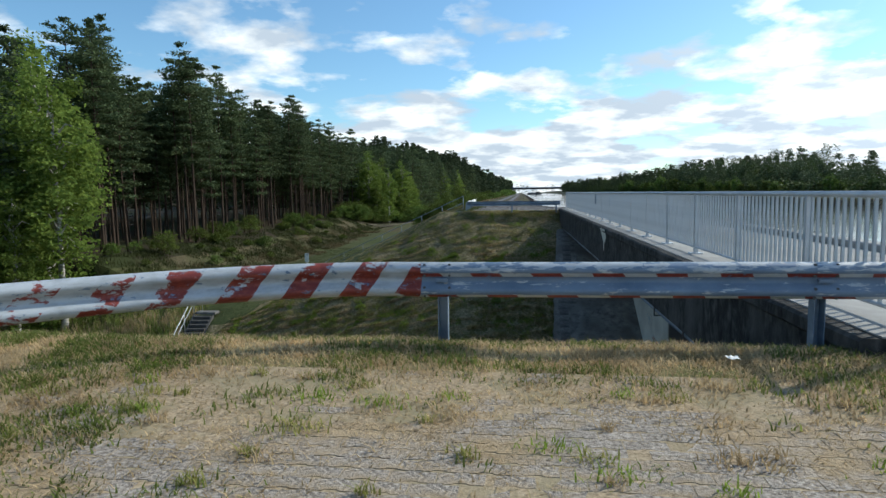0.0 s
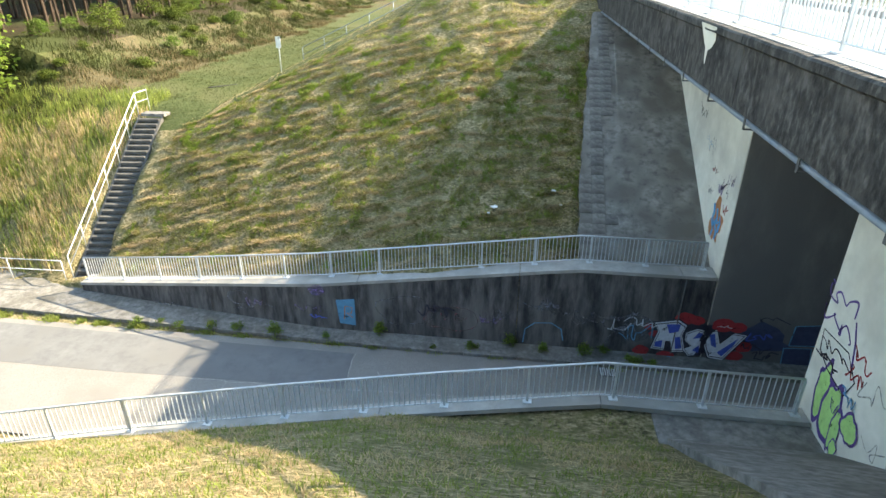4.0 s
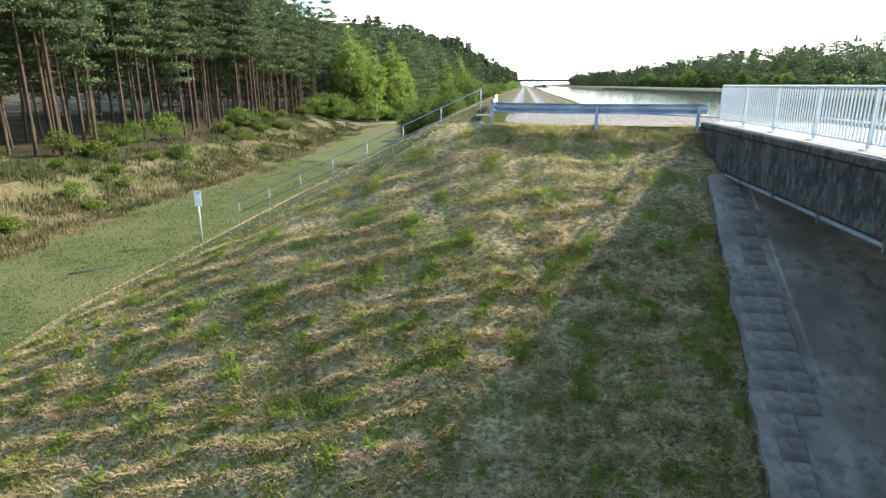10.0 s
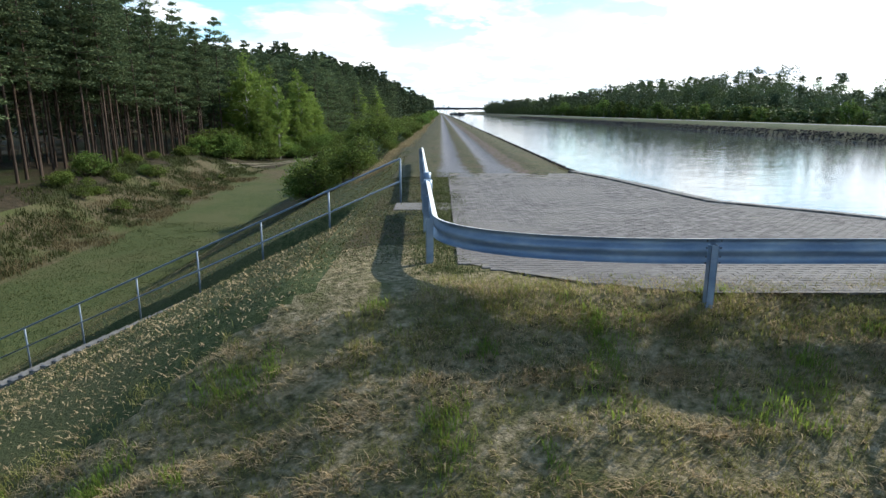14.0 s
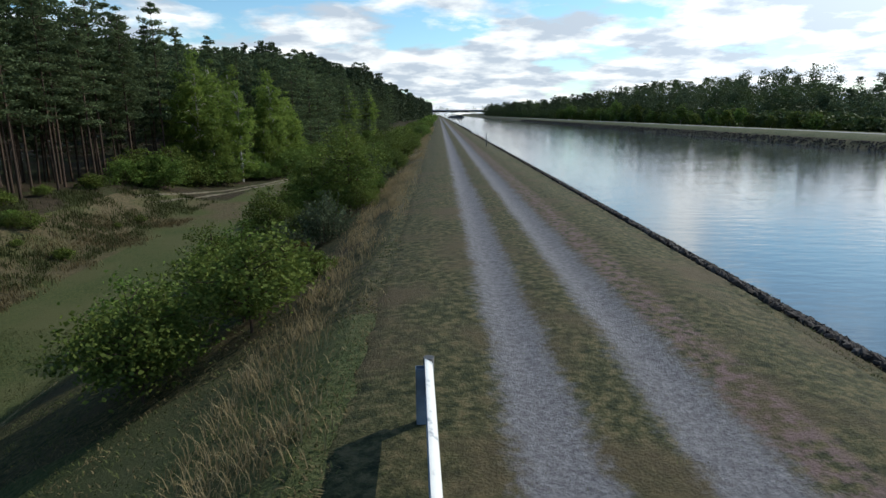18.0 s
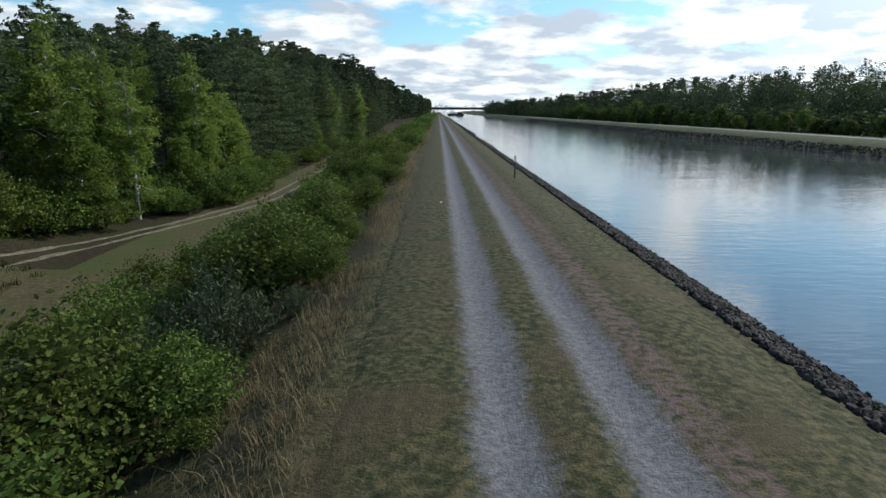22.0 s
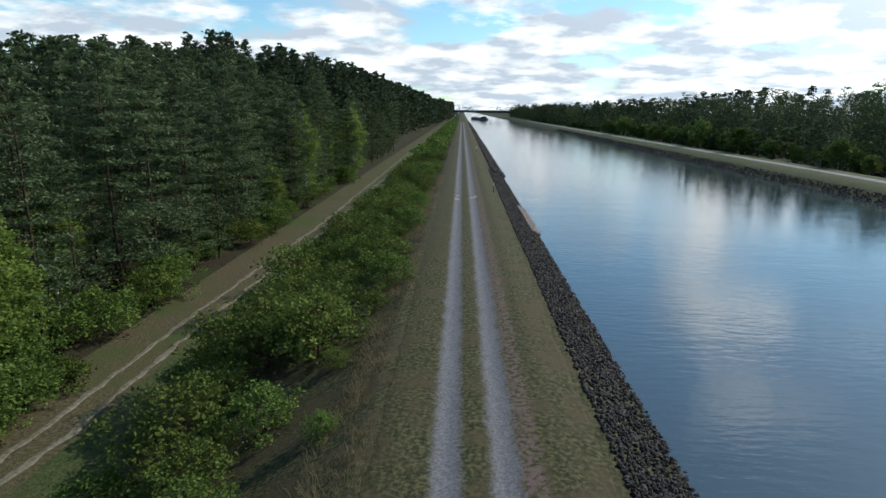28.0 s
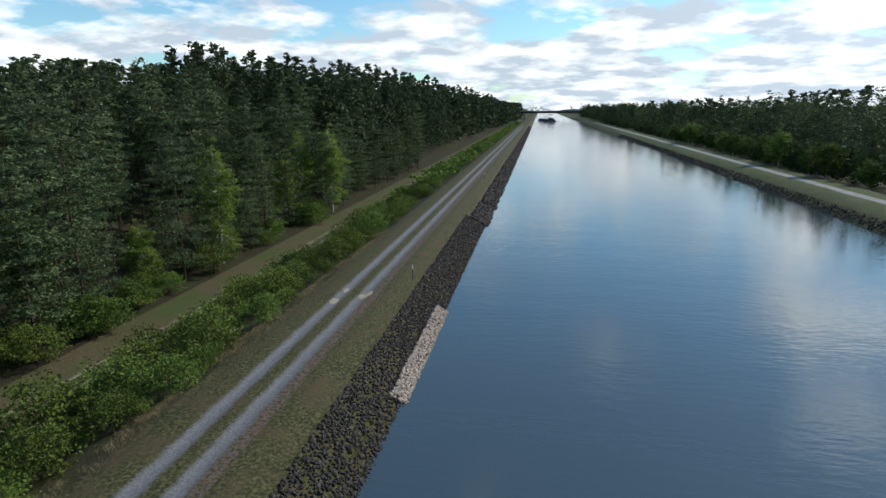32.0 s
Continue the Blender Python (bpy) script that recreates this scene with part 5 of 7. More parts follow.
V, F = heap(27000, (4.25, 7.15), lambda r: 52.5 + 170 * r.random(), 0.22, lambda x, y: 110 < y < 132 and x < 6.6)
rest = part_mesh("stones", mesh_of("stones", V, F, M["stone"]), None, riprap)
rest["kind"] = "stuff"
V, F = heap(5200, (4.9, 7.4), lambda r: 222 + 420 * r.random() ** 1.5, 0.75)
rest = part_mesh("far_stones", mesh_of("far_stones", V, F, M["stone"]), None, riprap)
rest["kind"] = "stuff"
V, F = heap(1500, (6.25, 7.15), lambda r: 171.8 + 15 * r.random(), 0.28)
fresh = thing("fresh_riprap", "heap of pale new riprap stones at the water", "stones", kind="stuff", mesh=mesh_of("fresh_riprap", [(a, b, c + 0.14) for a, b, c in V], F, M["palestone"]))
V, F = heap(5000, (55.4, 57.2), lambda r: 60 + 420 * r.random(), 0.34)
thing("far_riprap", "dark riprap along the opposite bank", "stones", kind="stuff", mesh=mesh_of("far_riprap", V, F, M["stone"]))

# ---- marker posts, sign, distance ----
def marker(x, y, h, label):
    z = land(x, y)
    ob = thing("marker_post", label, "post", group="canal marker posts", at=(x, y, z))
    part("shaft", boxed((-0.045, -0.045, -0.3), (0.045, 0.045, h), 0.008), M["dark_metal"], ob)
    part("reflector", boxed((-0.055, -0.065, h - 0.38), (0.055, -0.047, h - 0.02), 0.005), M["whitepaint"], ob, "white plate")
    return ob


marker(2.9, 112.2, 1.4, "dark canal marker post with a white plate")
marker(3.6, 190.5, 1.3, "dark canal marker post with a white plate")
marker(3.1, 262, 1.3, "dark canal marker post with a white plate")

zs = land(-15.9, 44.0)
sign = thing("warning_sign", "slim galvanised pole with a narrow white sign, seen from behind", "sign", at=(-15.9, 44.0, zs))
part("pole", tube([(0, 0, -0.3), (0.02, 0, 2.75)], 0.038, 8), M["galva"], sign)
part("panel", boxed((-0.16, -0.06, 2.0), (0.20, -0.035, 2.75), 0.004), M["whitepaint"], sign, "narrow white panel")
part("clip", boxed((-0.06, -0.05, 2.2), (0.07, 0.05, 2.24)), M["galva"], sign)

far = thing("road_bridge", "dark steel road bridge across the canal in the distance", "bridge", at=(0, 1000, 0))
part("deck", boxed((-45, -6, 6.2), (115, 6, 8.6)), M["dark"], far)
part("parapet", boxed((-45, -6.2, 8.6), (115, -5.9, 9.6)), M["bluegrey"], far)
for x in (-8, 70):
    part("pier", boxed((x - 1.2, -5, -4), (x + 1.2, 5, 6.2), 0.1), M["concrete"], far)
barge = thing("barge", "long dark cargo barge lying low in the water", "boat", at=(27, 850, -1.6))
bm = bmesh.new()
prof = [(-4.7, 0), (-4.7, 70), (-2.5, 78), (2.5, 78), (4.7, 70), (4.7, 0)]
a = [bm.verts.new((x * 0.93, y, -0.4)) for x, y in prof]
b = [bm.verts.new((x, y, 1.6)) for x, y in prof]
bm.faces.new(a), bm.faces.new(b[::-1])
for k in range(6):
    bm.faces.new((a[k], a[(k + 1) % 6], b[(k + 1) % 6], b[k]))
bmesh.ops.recalc_face_normals(bm, faces=bm.faces)
part("hull", bm, M["dark_metal"], barge)
barge.rotation_euler = (0, 0, 0.16)
part("wheelhouse", boxed((-3, 4, 1.6), (3, 9, 3.6), 0.1), M["dark"], barge)
part("hatch", boxed((-3.8, 12, 1.6), (3.8, 66, 2.6), 0.1), M["bluegrey"], barge)
# ---- plants ----
def cards(centres, sizes, rng, aspect=0.55, tilt=None):
    """Loose leaf quads round the given centres, as vertex and face arrays."""
    n = len(centres)
    u = rng.normal(size=(n, 3))
    if tilt is not None:
        u[:, 2] *= tilt
    u /= np.linalg.norm(u, axis=1)[:, None] + 1e-9
    v = rng.normal(size=(n, 3))
    v -= (v * u).sum(1)[:, None] * u
    v /= np.linalg.norm(v, axis=1)[:, None] + 1e-9
    su, sv = u * sizes[:, None], v * sizes[:, None] * aspect
    # a leaf-like kite, not a square
    P = np.stack([centres - su, centres + 0.1 * su - sv, centres + su, centres + 0.1 * su + sv], 1).reshape(-1, 3)
    return P, np.arange(4 * n).reshape(-1, 4)


def card_mesh(name, P, F, mat):
    me = bpy.data.meshes.new(name)
    me.vertices.add(len(P))
    me.vertices.foreach_set("co", P.ravel().astype(np.float32))
    me.loops.add(F.size)
    me.loops.foreach_set("vertex_index", F.ravel().astype(np.int32))
    me.polygons.add(len(F))
    k = F.shape[1]
    me.polygons.foreach_set("loop_start", np.arange(0, F.size, k).astype(np.int32))
    me.materials.append(mat)
    me.update(calc_edges=True)
    return me


def pine_pads(h, r, bare, rng, gap=0.85):
    """Needle pads along the branches of a pine: centres, radii and the branches (height, end)."""
    C, R, ends = [], [], []
    whorls = max(5, int((1 - bare) * h / gap))
    turn = rng.random() * 6
    for w in range(whorls + 1):
        f = w / whorls
        z = h * (bare + (1 - bare) * f) - 0.25 + rng.normal() * 0.12
        span = r * (0.12 + 0.95 * (1 - f) ** 0.46) * (0.55 + 0.45 * smooth(0, 0.3, f)) * rng.uniform(0.6, 1.15)
        nb = int(rng.integers(4, 7)) if f < 0.93 else 3
        turn += 0.9
        for b in range(nb):
            if rng.random() < 0.14:
                continue
            a = turn + math.tau * b / nb + rng.normal() * 0.25
            ln = span * rng.uniform(0.6, 1.15)
            end = np.array([math.cos(a) * ln, math.sin(a) * ln, z + ln * (-0.10 + 0.5 * f) + rng.normal() * 0.1])
            ends.append((z, end))
            for t in (0.42, 0.68, 0.88, 1.05) if ln > 1.1 else (0.55, 1.0):
                C.append((end[0] * t, end[1] * t, z + (end[2] - z) * t + 0.05))
                R.append((0.26 + 0.15 * ln) * (1.2 - 0.45 * t))
    C.append((0, 0, h - 0.1))
    R.append(0.22)
    return np.array(C), np.array(R), ends


def make_pine(seed, h, r, bare, per=20, gap=0.85, needle=1.0):
    rng = np.random.default_rng(seed)
    C, R, ends = pine_pads(h, r, bare, rng, gap)
    k = np.repeat(np.arange(len(C)), per)
    P = C[k] + rng.normal(size=(len(k), 3)) * (0.8, 0.8, 0.3) * R[k][:, None]
    V, F = cards(P, rng.uniform(0.11, 0.24, len(k)) * needle, rng, 0.36, 0.45)
    bm = bmesh.new()
    lean, bow = rng.normal() * 0.5, rng.normal() * 0.25
    add_tube(bm, [(lean * t * (1 - t) * 1.5, bow * t * (1 - t), h * t) for t in (-0.03, 0.02, 0.25, 0.5, 0.75, 0.98)], [0.19 * h / 20, 0.14 * h / 20, 0.115 * h / 20, 0.09 * h / 20, 0.06 * h / 20, 0.015], 7)
    for z, e in ends[::2]:
        add_tube(bm, [(0, 0, z - 0.15), tuple(e * (0.55, 0.55, 1)), tuple(e)], [0.035, 0.02, 0.006], 4, False)
    for i in range(22):
        a, z = rng.random() * math.tau, h * rng.uniform(0.12, max(0.2, bare + 0.08))
        ln = rng.uniform(0.4, 1.7)
        add_tube(bm, [(0, 0, z), (math.cos(a) * ln, math.sin(a) * ln, z + rng.uniform(-0.35, 0.1))], [0.02, 0.006], 4, False)
    tm = bpy.data.meshes.new("trunk")
    bm.to_mesh(tm)
    bm.free()
    tm.materials.append(M["bark"])
    return tm, card_mesh("crown", V, F, M["pine"])


def make_leafy(seed, h, r, bare, mat, bark, per=24, clumps=150, leaf=0.15, tight=1.0):
    """A broadleaf tree or bush: limbs with clumps of leaves on the outside, uneven outline with gaps."""
    rng = np.random.default_rng(seed)
    off = rng.random(3) * 50
    C = []
    while len(C) < clumps:
        d = rng.normal(size=3)
        d /= np.linalg.norm(d)
        f = rng.random() ** 0.28
        lump = 0.74 + 0.55 * noise.noise(Vector(d * 1.5 + off)) + 0.35 * noise.noise(Vector(d * 3.7 + off))
        p = d * f * lump * np.array([r, r, h * (1 - bare) * 0.5])
        p[2] += h * (bare + (1 - bare) * 0.5)
        if p[2] < 0.05 * h:
            continue
        p[:2] *= 1.0 - 0.45 * max(0, (p[2] / h - 0.55)) / 0.45
        C.append(p)
    C = np.array(C)
    k = np.repeat(np.arange(len(C)), per)
    wide = (0.11 + 0.05 * r) * tight * rng.uniform(0.7, 1.4, len(C))
    P = C[k] + rng.normal(size=(len(k), 3)) * (1.0, 1.0, 0.62) * wide[k][:, None]
    P[:, 2] = np.maximum(P[:, 2], 0.03)
    V, F = cards(P, rng.uniform(0.6, 1.25, len(k)) * leaf, rng, 0.62, 0.55)
    bm = bmesh.new()
    lean = rng.normal() * 0.03 * h
    add_tube(bm, [(lean * t * t, 0, h * t) for t in (-0.03, 0.0, 0.3, 0.6, 0.9)], [0.016 * h, 0.013 * h, 0.010 * h, 0.006 * h, 0.002 * h], 7)
    for e in C[:: max(1, len(C) // 40)]:
        s = np.array([0, 0, max(0.05, min(e[2] - 0.35 * np.hypot(e[0], e[1]), 0.85 * h))])
        mid = (s + e) / 2 + (0, 0, 0.04 * h)
        add_tube(bm, [tuple(s), tuple(mid), tuple(e)], [0.0055 * h, 0.0035 * h, 0.0012 * h], 4, False)
    tm = bpy.data.meshes.new("trunk")
    bm.to_mesh(tm)
    bm.free()
    tm.materials.append(bark)
    return tm, card_mesh("crown", V, F, mat)


def make_shoots(seed, h, r, mat, bark, shoots=90, per=46, leaf=0.06):
    """A willow bush: upright rods fanning from the ground, with narrow leaves all along them."""
    rng = np.random.default_rng(seed)
    bm = bmesh.new()
    P = []
    for i in range(shoots):
        a, q = rng.random() * math.tau, rng.random() ** 0.6
        foot = np.array([math.cos(a), math.sin(a), 0]) * r * 0.35 * q
        tip = np.array([math.cos(a), math.sin(a), 0]) * r * q * rng.uniform(0.7, 1.1) + (0, 0, h * (1 - 0.45 * q * q) * rng.uniform(0.7, 1.08))
        if i % 3 == 0:
            add_tube(bm, [tuple(foot), tuple((foot + tip) / 2 + (0, 0, 0.06 * h)), tuple(tip)], [0.012, 0.008, 0.003], 4, False)
        t = rng.uniform(0.12, 1.0, per)[:, None]
        P.append(foot + (tip - foot) * t + (0, 0, 0.24 * h) * t * (1 - t) + rng.normal(size=(per, 3)) * 0.055)
    P = np.concatenate(P)
    V, F = cards(P, rng.uniform(0.7, 1.3, len(P)) * leaf, rng, 0.3, 1.6)
    tm = bpy.data.meshes.new("trunk")
    bm.to_mesh(tm)
    bm.free()
    tm.materials.append(bark)
    return tm, card_mesh("crown", V, F, mat)


def tree_proto(name, label, category, group, meshes):
    ob = thing(name, label, category, group=group, at=(0, 0, -60))
    part_mesh("trunk", meshes[0], None, ob)
    part_mesh("crown", meshes[1], None, ob)
    return ob


class Grove:
    """Places copies; the first use of each kind moves the original itself."""

    def __init__(self, protos):
        self.protos, self.used = protos, set()

    def put(self, k, x, y, scale=1.0, turn=0.0, sink=0.0, z=None):
        ob = self.protos[k]
        m = pose(x, y, land(x, y) - sink if z is None else z, 0, 0, turn)
        if k not in self.used:
            self.used.add(k)
            ob.matrix_basis = m
            ob.scale = (scale, scale, scale)
        else:
            o = copy_thing(ob, m)
            o.scale = (scale, scale, scale * random.uniform(0.93, 1.07))


pines = Grove([tree_proto("pine_tree", "tall scots pine with bare reddish trunk", "tree", "pines of the wood", make_pine(100 + i, h, r, bare)) for i, (h, r, bare) in enumerate(((18.5, 2.5, 0.42), (19.5, 2.8, 0.48), (17.5, 2.3, 0.38), (20, 2.6, 0.52), (16.5, 2.4, 0.36)))])
edge_pines = Grove([tree_proto("pine_tree", "dense dark pine branched low at the wood's edge", "tree", "pines of the wood", make_pine(140 + i, h, r, bare, per=22, gap=1.05)) for i, (h, r, bare) in enumerate(((18, 3.5, 0.12), (16, 3.2, 0.08), (19, 3.6, 0.2)))])
deep_pines = Grove([tree_proto("pine_tree", "tall scots pine inside the wood", "tree", "pines of the wood", make_pine(160 + i, h, r, bare, per=9, needle=1.5)) for i, (h, r, bare) in enumerate(((18.5, 2.6, 0.4), (20, 2.7, 0.46), (17, 2.4, 0.36)))])
birches = Grove([tree_proto("birch_tree", "green leafy birch at the edge of the wood", "tree", "broadleaf trees", make_leafy(200 + i, h, r, bare, M["birchleaf"], M["birch"], per=44, clumps=250, leaf=0.125)) for i, (h, r, bare) in enumerate(((14, 3.0, 0.04), (11, 2.8, 0.03), (16, 3.3, 0.05)))])
BUSHES = ((2.4, 1.7, "bushleaf", 115, 0.05, "dense green hazel bush on the slope"), (4.7, 2.1, "bushleaf", 210, 0.055, "tall bright green hazel on the slope"), (1.9, 1.3, "sallow", 0, 0.06, "grey-green willow bush with upright shoots"), (2.1, 1.8, "leaf", 115, 0.05, "dark green bush on the embankment slope"), (1.4, 1.2, "rust", 70, 0.055, "low bush with reddish leaves"), (1.1, 1.2, "bushleaf", 70, 0.055, "low bright green bramble bush"))
bushes = Grove([tree_proto("bush", label, "bush", "bushes on the embankment", make_leafy(300 + i, h, r, 0.02, M[mat], M["bark"], per=48, clumps=cl, leaf=lf, tight=0.8) if cl else make_shoots(300 + i, h, r, M[mat], M["bark"])) for i, (h, r, mat, cl, lf, label) in enumerate(BUSHES)])

far_bushes = Grove([tree_proto("bush", BUSHES[i][5], "bush", "bushes on the embankment", make_leafy(340 + i, BUSHES[i][0], BUSHES[i][1], 0.02, M[BUSHES[i][2]], M["bark"], per=28, clumps=95, leaf=0.066, tight=0.8)) for i in (0, 3, 5)])

rnd = random.Random(21)
# wood on the low side: bare-trunked stand near the underpass, denser edge further on
taken = []


def free(x, y, gap):
    if any((x - a) ** 2 + (y - b) ** 2 < gap * gap for a, b in taken):
        return False
    taken.append((x, y))
    return True


def wood_edge(y):
    return -33.5 + 8.0 * smooth(108, 138, y) + 1.5 * noise.noise((y * 0.05, 0, 3))


made = 0
for i in range(6000):
    if made >= 150:
        break
    y = rnd.uniform(42, 121)
    x = -33.4 - 15 * rnd.random() ** 1.3 + 1.2 * noise.noise((y * 0.2, 4, 1))
    if free(x, y, 1.45):
        size = rnd.uniform(0.84, 1.06)
        if x < -39:
            deep_pines.put(rnd.randrange(3), x, y, size, rnd.random() * 360)
        else:
            pines.put(rnd.randrange(5), x, y, size, rnd.random() * 360)
        made += 1
made = 0
for i in range(9000):
    if made >= 250:
        break
    y = rnd.uniform(6, 345)
    if 40 < y < 119:
        continue
    deep = rnd.random() ** 1.5
    x = wood_edge(y) - 22 * deep
    if not free(x, y, 2.6):
        continue
    if y > 115 and deep < 0.34 and rnd.random() < 0.92 - 0.84 * smooth(145, 168, y):
        birches.put(rnd.randrange(3), x, y, rnd.uniform(0.75, 1.12), rnd.random() * 360)
    elif y > 88 and deep < 0.3:
        edge_pines.put(rnd.randrange(3), x, y, rnd.uniform(0.7, 1.08), rnd.random() * 360)
    elif deep > 0.3:
        deep_pines.put(rnd.randrange(3), x, y, rnd.uniform(0.88, 1.12) * (1 - 0.06 * smooth(105, 125, y) + 0.12 * smooth(155, 200, y)), rnd.random() * 360)
    else:
        pines.put(rnd.randrange(5), x, y, rnd.uniform(0.88, 1.12) * (1 - 0.06 * smooth(105, 125, y) + 0.12 * smooth(155, 200, y)), rnd.random() * 360)
    made += 1
for x, y, s in ((-30.4, 33.4, 1.38), (-33.4, 35.6, 1.4), (-35.0, 29.0, 1.35), (-36.0, 38.5, 1.35), (-33.5, 25.5, 1.3), (-31.0, 30.0, 0.8), (-28.5, 121, 0.85), (-27, 126, 0.8), (-26, 133, 0.75)):
    birches.put(0 if s > 1.3 else rnd.randrange(3), x, y, s, rnd.random() * 360)
for i in range(34):
    y = rnd.uniform(104, 150)
    far_bushes.put(rnd.choice((0, 1, 1, 2)), wood_edge(y) + rnd.uniform(0.5, 3.5), y, rnd.uniform(0.9, 1.9), rnd.random() * 360)
for i in range(52):
    y = rnd.uniform(30, 105)
    x = -25.5 - 9.5 * rnd.random() ** 0.8
    far_bushes.put(rnd.choice((0, 2, 2, 1)), x, y, rnd.uniform(0.35, 0.95) * (1.25 if x < -31 else 0.9), rnd.random() * 360)
for i in range(40):
    y = rnd.uniform(112, 250)
    far_bushes.put(rnd.choice((0, 1, 1)), wood_edge(y) + rnd.uniform(-2, 1.5), y, rnd.uniform(0.9, 1.9), rnd.random() * 360)

# bushes down the embankment side
made, spots = 0, []
for k, x, y, size in ((1, -6.3, 78.5, 1.0), (1, -7.9, 77.6, 0.9), (0, -5.7, 76.6, 0.7), (2, -6.3, 72.0, 1.05), (2, -7.4, 70.6, 0.8), (2, -6.4, 88.2, 1.2), (2, -7.6, 86.8, 1.1), (2, -7.2, 90.0, 0.9), (0, -7.7, 60.6, 1.05), (3, -8.6, 62.8, 1.1), (0, -6.9, 64.2, 0.85), (1, -8.4, 66.5, 0.62), (4, -6.6, 68.0, 0.9), (5, -5.6, 66.0, 0.8)):
    bushes.put(k, x, y, size, rnd.random() * 360, 0.08)
    spots.append((x, y))
for i in range(5000):
    if made >= 245:
        break
    y = 62 + 190 * rnd.random() ** 1.25
    x = rnd.uniform(-13.2, -4.9)
    if y < 66 and x > -6.0 or 67 < y < 81 and x > -8.2 or x < -9.0 - 4.2 * smooth(78, 92, y):
        continue
    if any((x - a) ** 2 + (y - b) ** 2 < (1.45 + 1.4 * smooth(105, 145, y)) ** 2 for a, b in spots):
        continue
    spots.append((x, y))
    size = rnd.uniform(0.55, 1.35) * (0.62 if x > -5.9 else 1.0) * (1 + 0.5 * smooth(120, 150, y))
    k = rnd.choice((0, 0, 0, 3, 3, 2, 5, 4, 1))
    if y < 128:
        bushes.put(k, x, y, size * (0.55 if k == 1 else 1.0), rnd.random() * 360, 0.1)
    else:
        far_bushes.put(k % 2, x, y, size, rnd.random() * 360, 0.1)
    made += 1

# weeds rooted at the kerb and at the foot of the retaining wall
weed_plants = Grove([tree_proto("weed_plant", "small leafy green weed rooted at the kerb", "weed", "weeds at the kerb", make_leafy(500 + i, h, r, 0.02, M["birchleaf"], M["bark"], per=14, clumps=24, leaf=0.035, tight=0.45)) for i, (h, r) in enumerate(((0.42, 0.3), (0.3, 0.36), (0.55, 0.24)))])
for x, y, size in ((-11.6, 20.2, 0.8), (-10.2, 20.24, 0.9), (-9.1, 20.3, 1.0), (-7.5, 20.1, 1.3), (-5.45, 20.2, 0.7), (-3.4, 20.75, 1.2), (0.3, 20.4, 0.9), (1.7, 20.7, 1.1), (2.95, 20.45, 0.9), (4.5, 20.5, 1.2), (6.3, 20.3, 1.1), (6.9, 20.2, 0.7), (-13.4, 20.2, 0.9), (-12.5, 20.4, 0.6), (5.2, 20.75, 0.8), (-1.2, 20.2, 0.5)):
    weed_plants.put(rnd.randrange(3), x, y, size, rnd.random() * 360, z=ROAD + 0.11)

# right bank: light shrubs before a dark wood
rb = Grove([tree_proto("birch_tree", "bright green young tree on the opposite bank", "tree", "broadleaf trees", make_leafy(400 + i, h, r, 0.05, M["bushleaf" if i else "leaf"], M["birch"], per=16, clumps=130, leaf=0.24)) for i, (h, r) in enumerate(((8, 2.8), (6.5, 2.4)))])
for i in range(70):
    y = 60 + 5.2 * i + rnd.uniform(-2, 2)
    rb.put(rnd.randrange(2), 70.5 + rnd.uniform(-1.5, 4) + 1.5 * noise.noise((y * 0.02, 5, 5)), y, rnd.uniform(0.6, 1.25) * (0.6 + 0.4 * smooth(120, 260, y)), rnd.random() * 360)


def far_wood(name, label, spots, kinds, per, grain=0.045, pointed=True):
    """Distant woods, too many to count: trees of flat leaf pads joined in one mesh."""
    Ps, seeds = [], np.random.default_rng(77)
    each = 9
    for x, y, h, r in spots:
        n = per // each
        zz = 0.16 + 0.84 * seeds.random(n) ** 0.8
        full = 0.16 + 1.0 * (1 - zz) ** 0.62 if pointed else 0.3 + 0.85 * np.sin(np.pi * np.clip(1.03 - zz, 0.05, 1) ** 0.75)
        f = seeds.random(n) ** 0.4
        a = seeds.random(n) * math.tau
        C = np.stack([x + r * full * f * np.cos(a), y + r * full * f * np.sin(a), land(x, y) + zz * h], 1)
        k = np.repeat(np.arange(n), each)
        w = 0.17 * r * (0.6 + 0.7 * full)
        Ps.append(C[k] + seeds.normal(size=(n * each, 3)) * (1, 1, 0.35 if pointed else 0.6) * w[k][:, None])
    P = np.concatenate(Ps)
    size = seeds.uniform(0.5, 1.15, len(P)) * np.repeat([max(h, 15) * grain for _, _, h, _ in spots], per // each * each)
    V, F = cards(P, size, seeds, 0.55, 0.5)
    return thing(name, label, "wood", kind="stuff", mesh=card_mesh(name, V, F, M[kinds]))


L, R = [], []
for i in range(800):
    y = rnd.uniform(0, 345)
    L.append((wood_edge(y) - 20 - 45 * rnd.random(), y, rnd.uniform(15, 18.5) + 2.6 * smooth(150, 210, y), rnd.uniform(2.4, 3.4)))
far_wood("wood_interior", "dark pine wood behind the front rows", L, "pine", 450, 0.024)
L = []
for i in range(700):
    y = 270 + 770 * rnd.random() ** 1.4
    L.append((-28 + 2 * noise.noise((y * 0.02, 1, 1)) - 45 * rnd.random() ** 1.5 + 14 * smooth(330, 900, y), y, rnd.uniform(20.5, 26.5), rnd.uniform(2.3, 3.4)))
far_wood("wood_far", "dark pine wood along the canal in the distance", [t for t in L if t[1] < 430], "pine_far", 600, 0.022)
far_wood("wood_farther", "dark pine wood far along the canal", [t for t in L if t[1] >= 430], "pine_far", 160, 0.05)
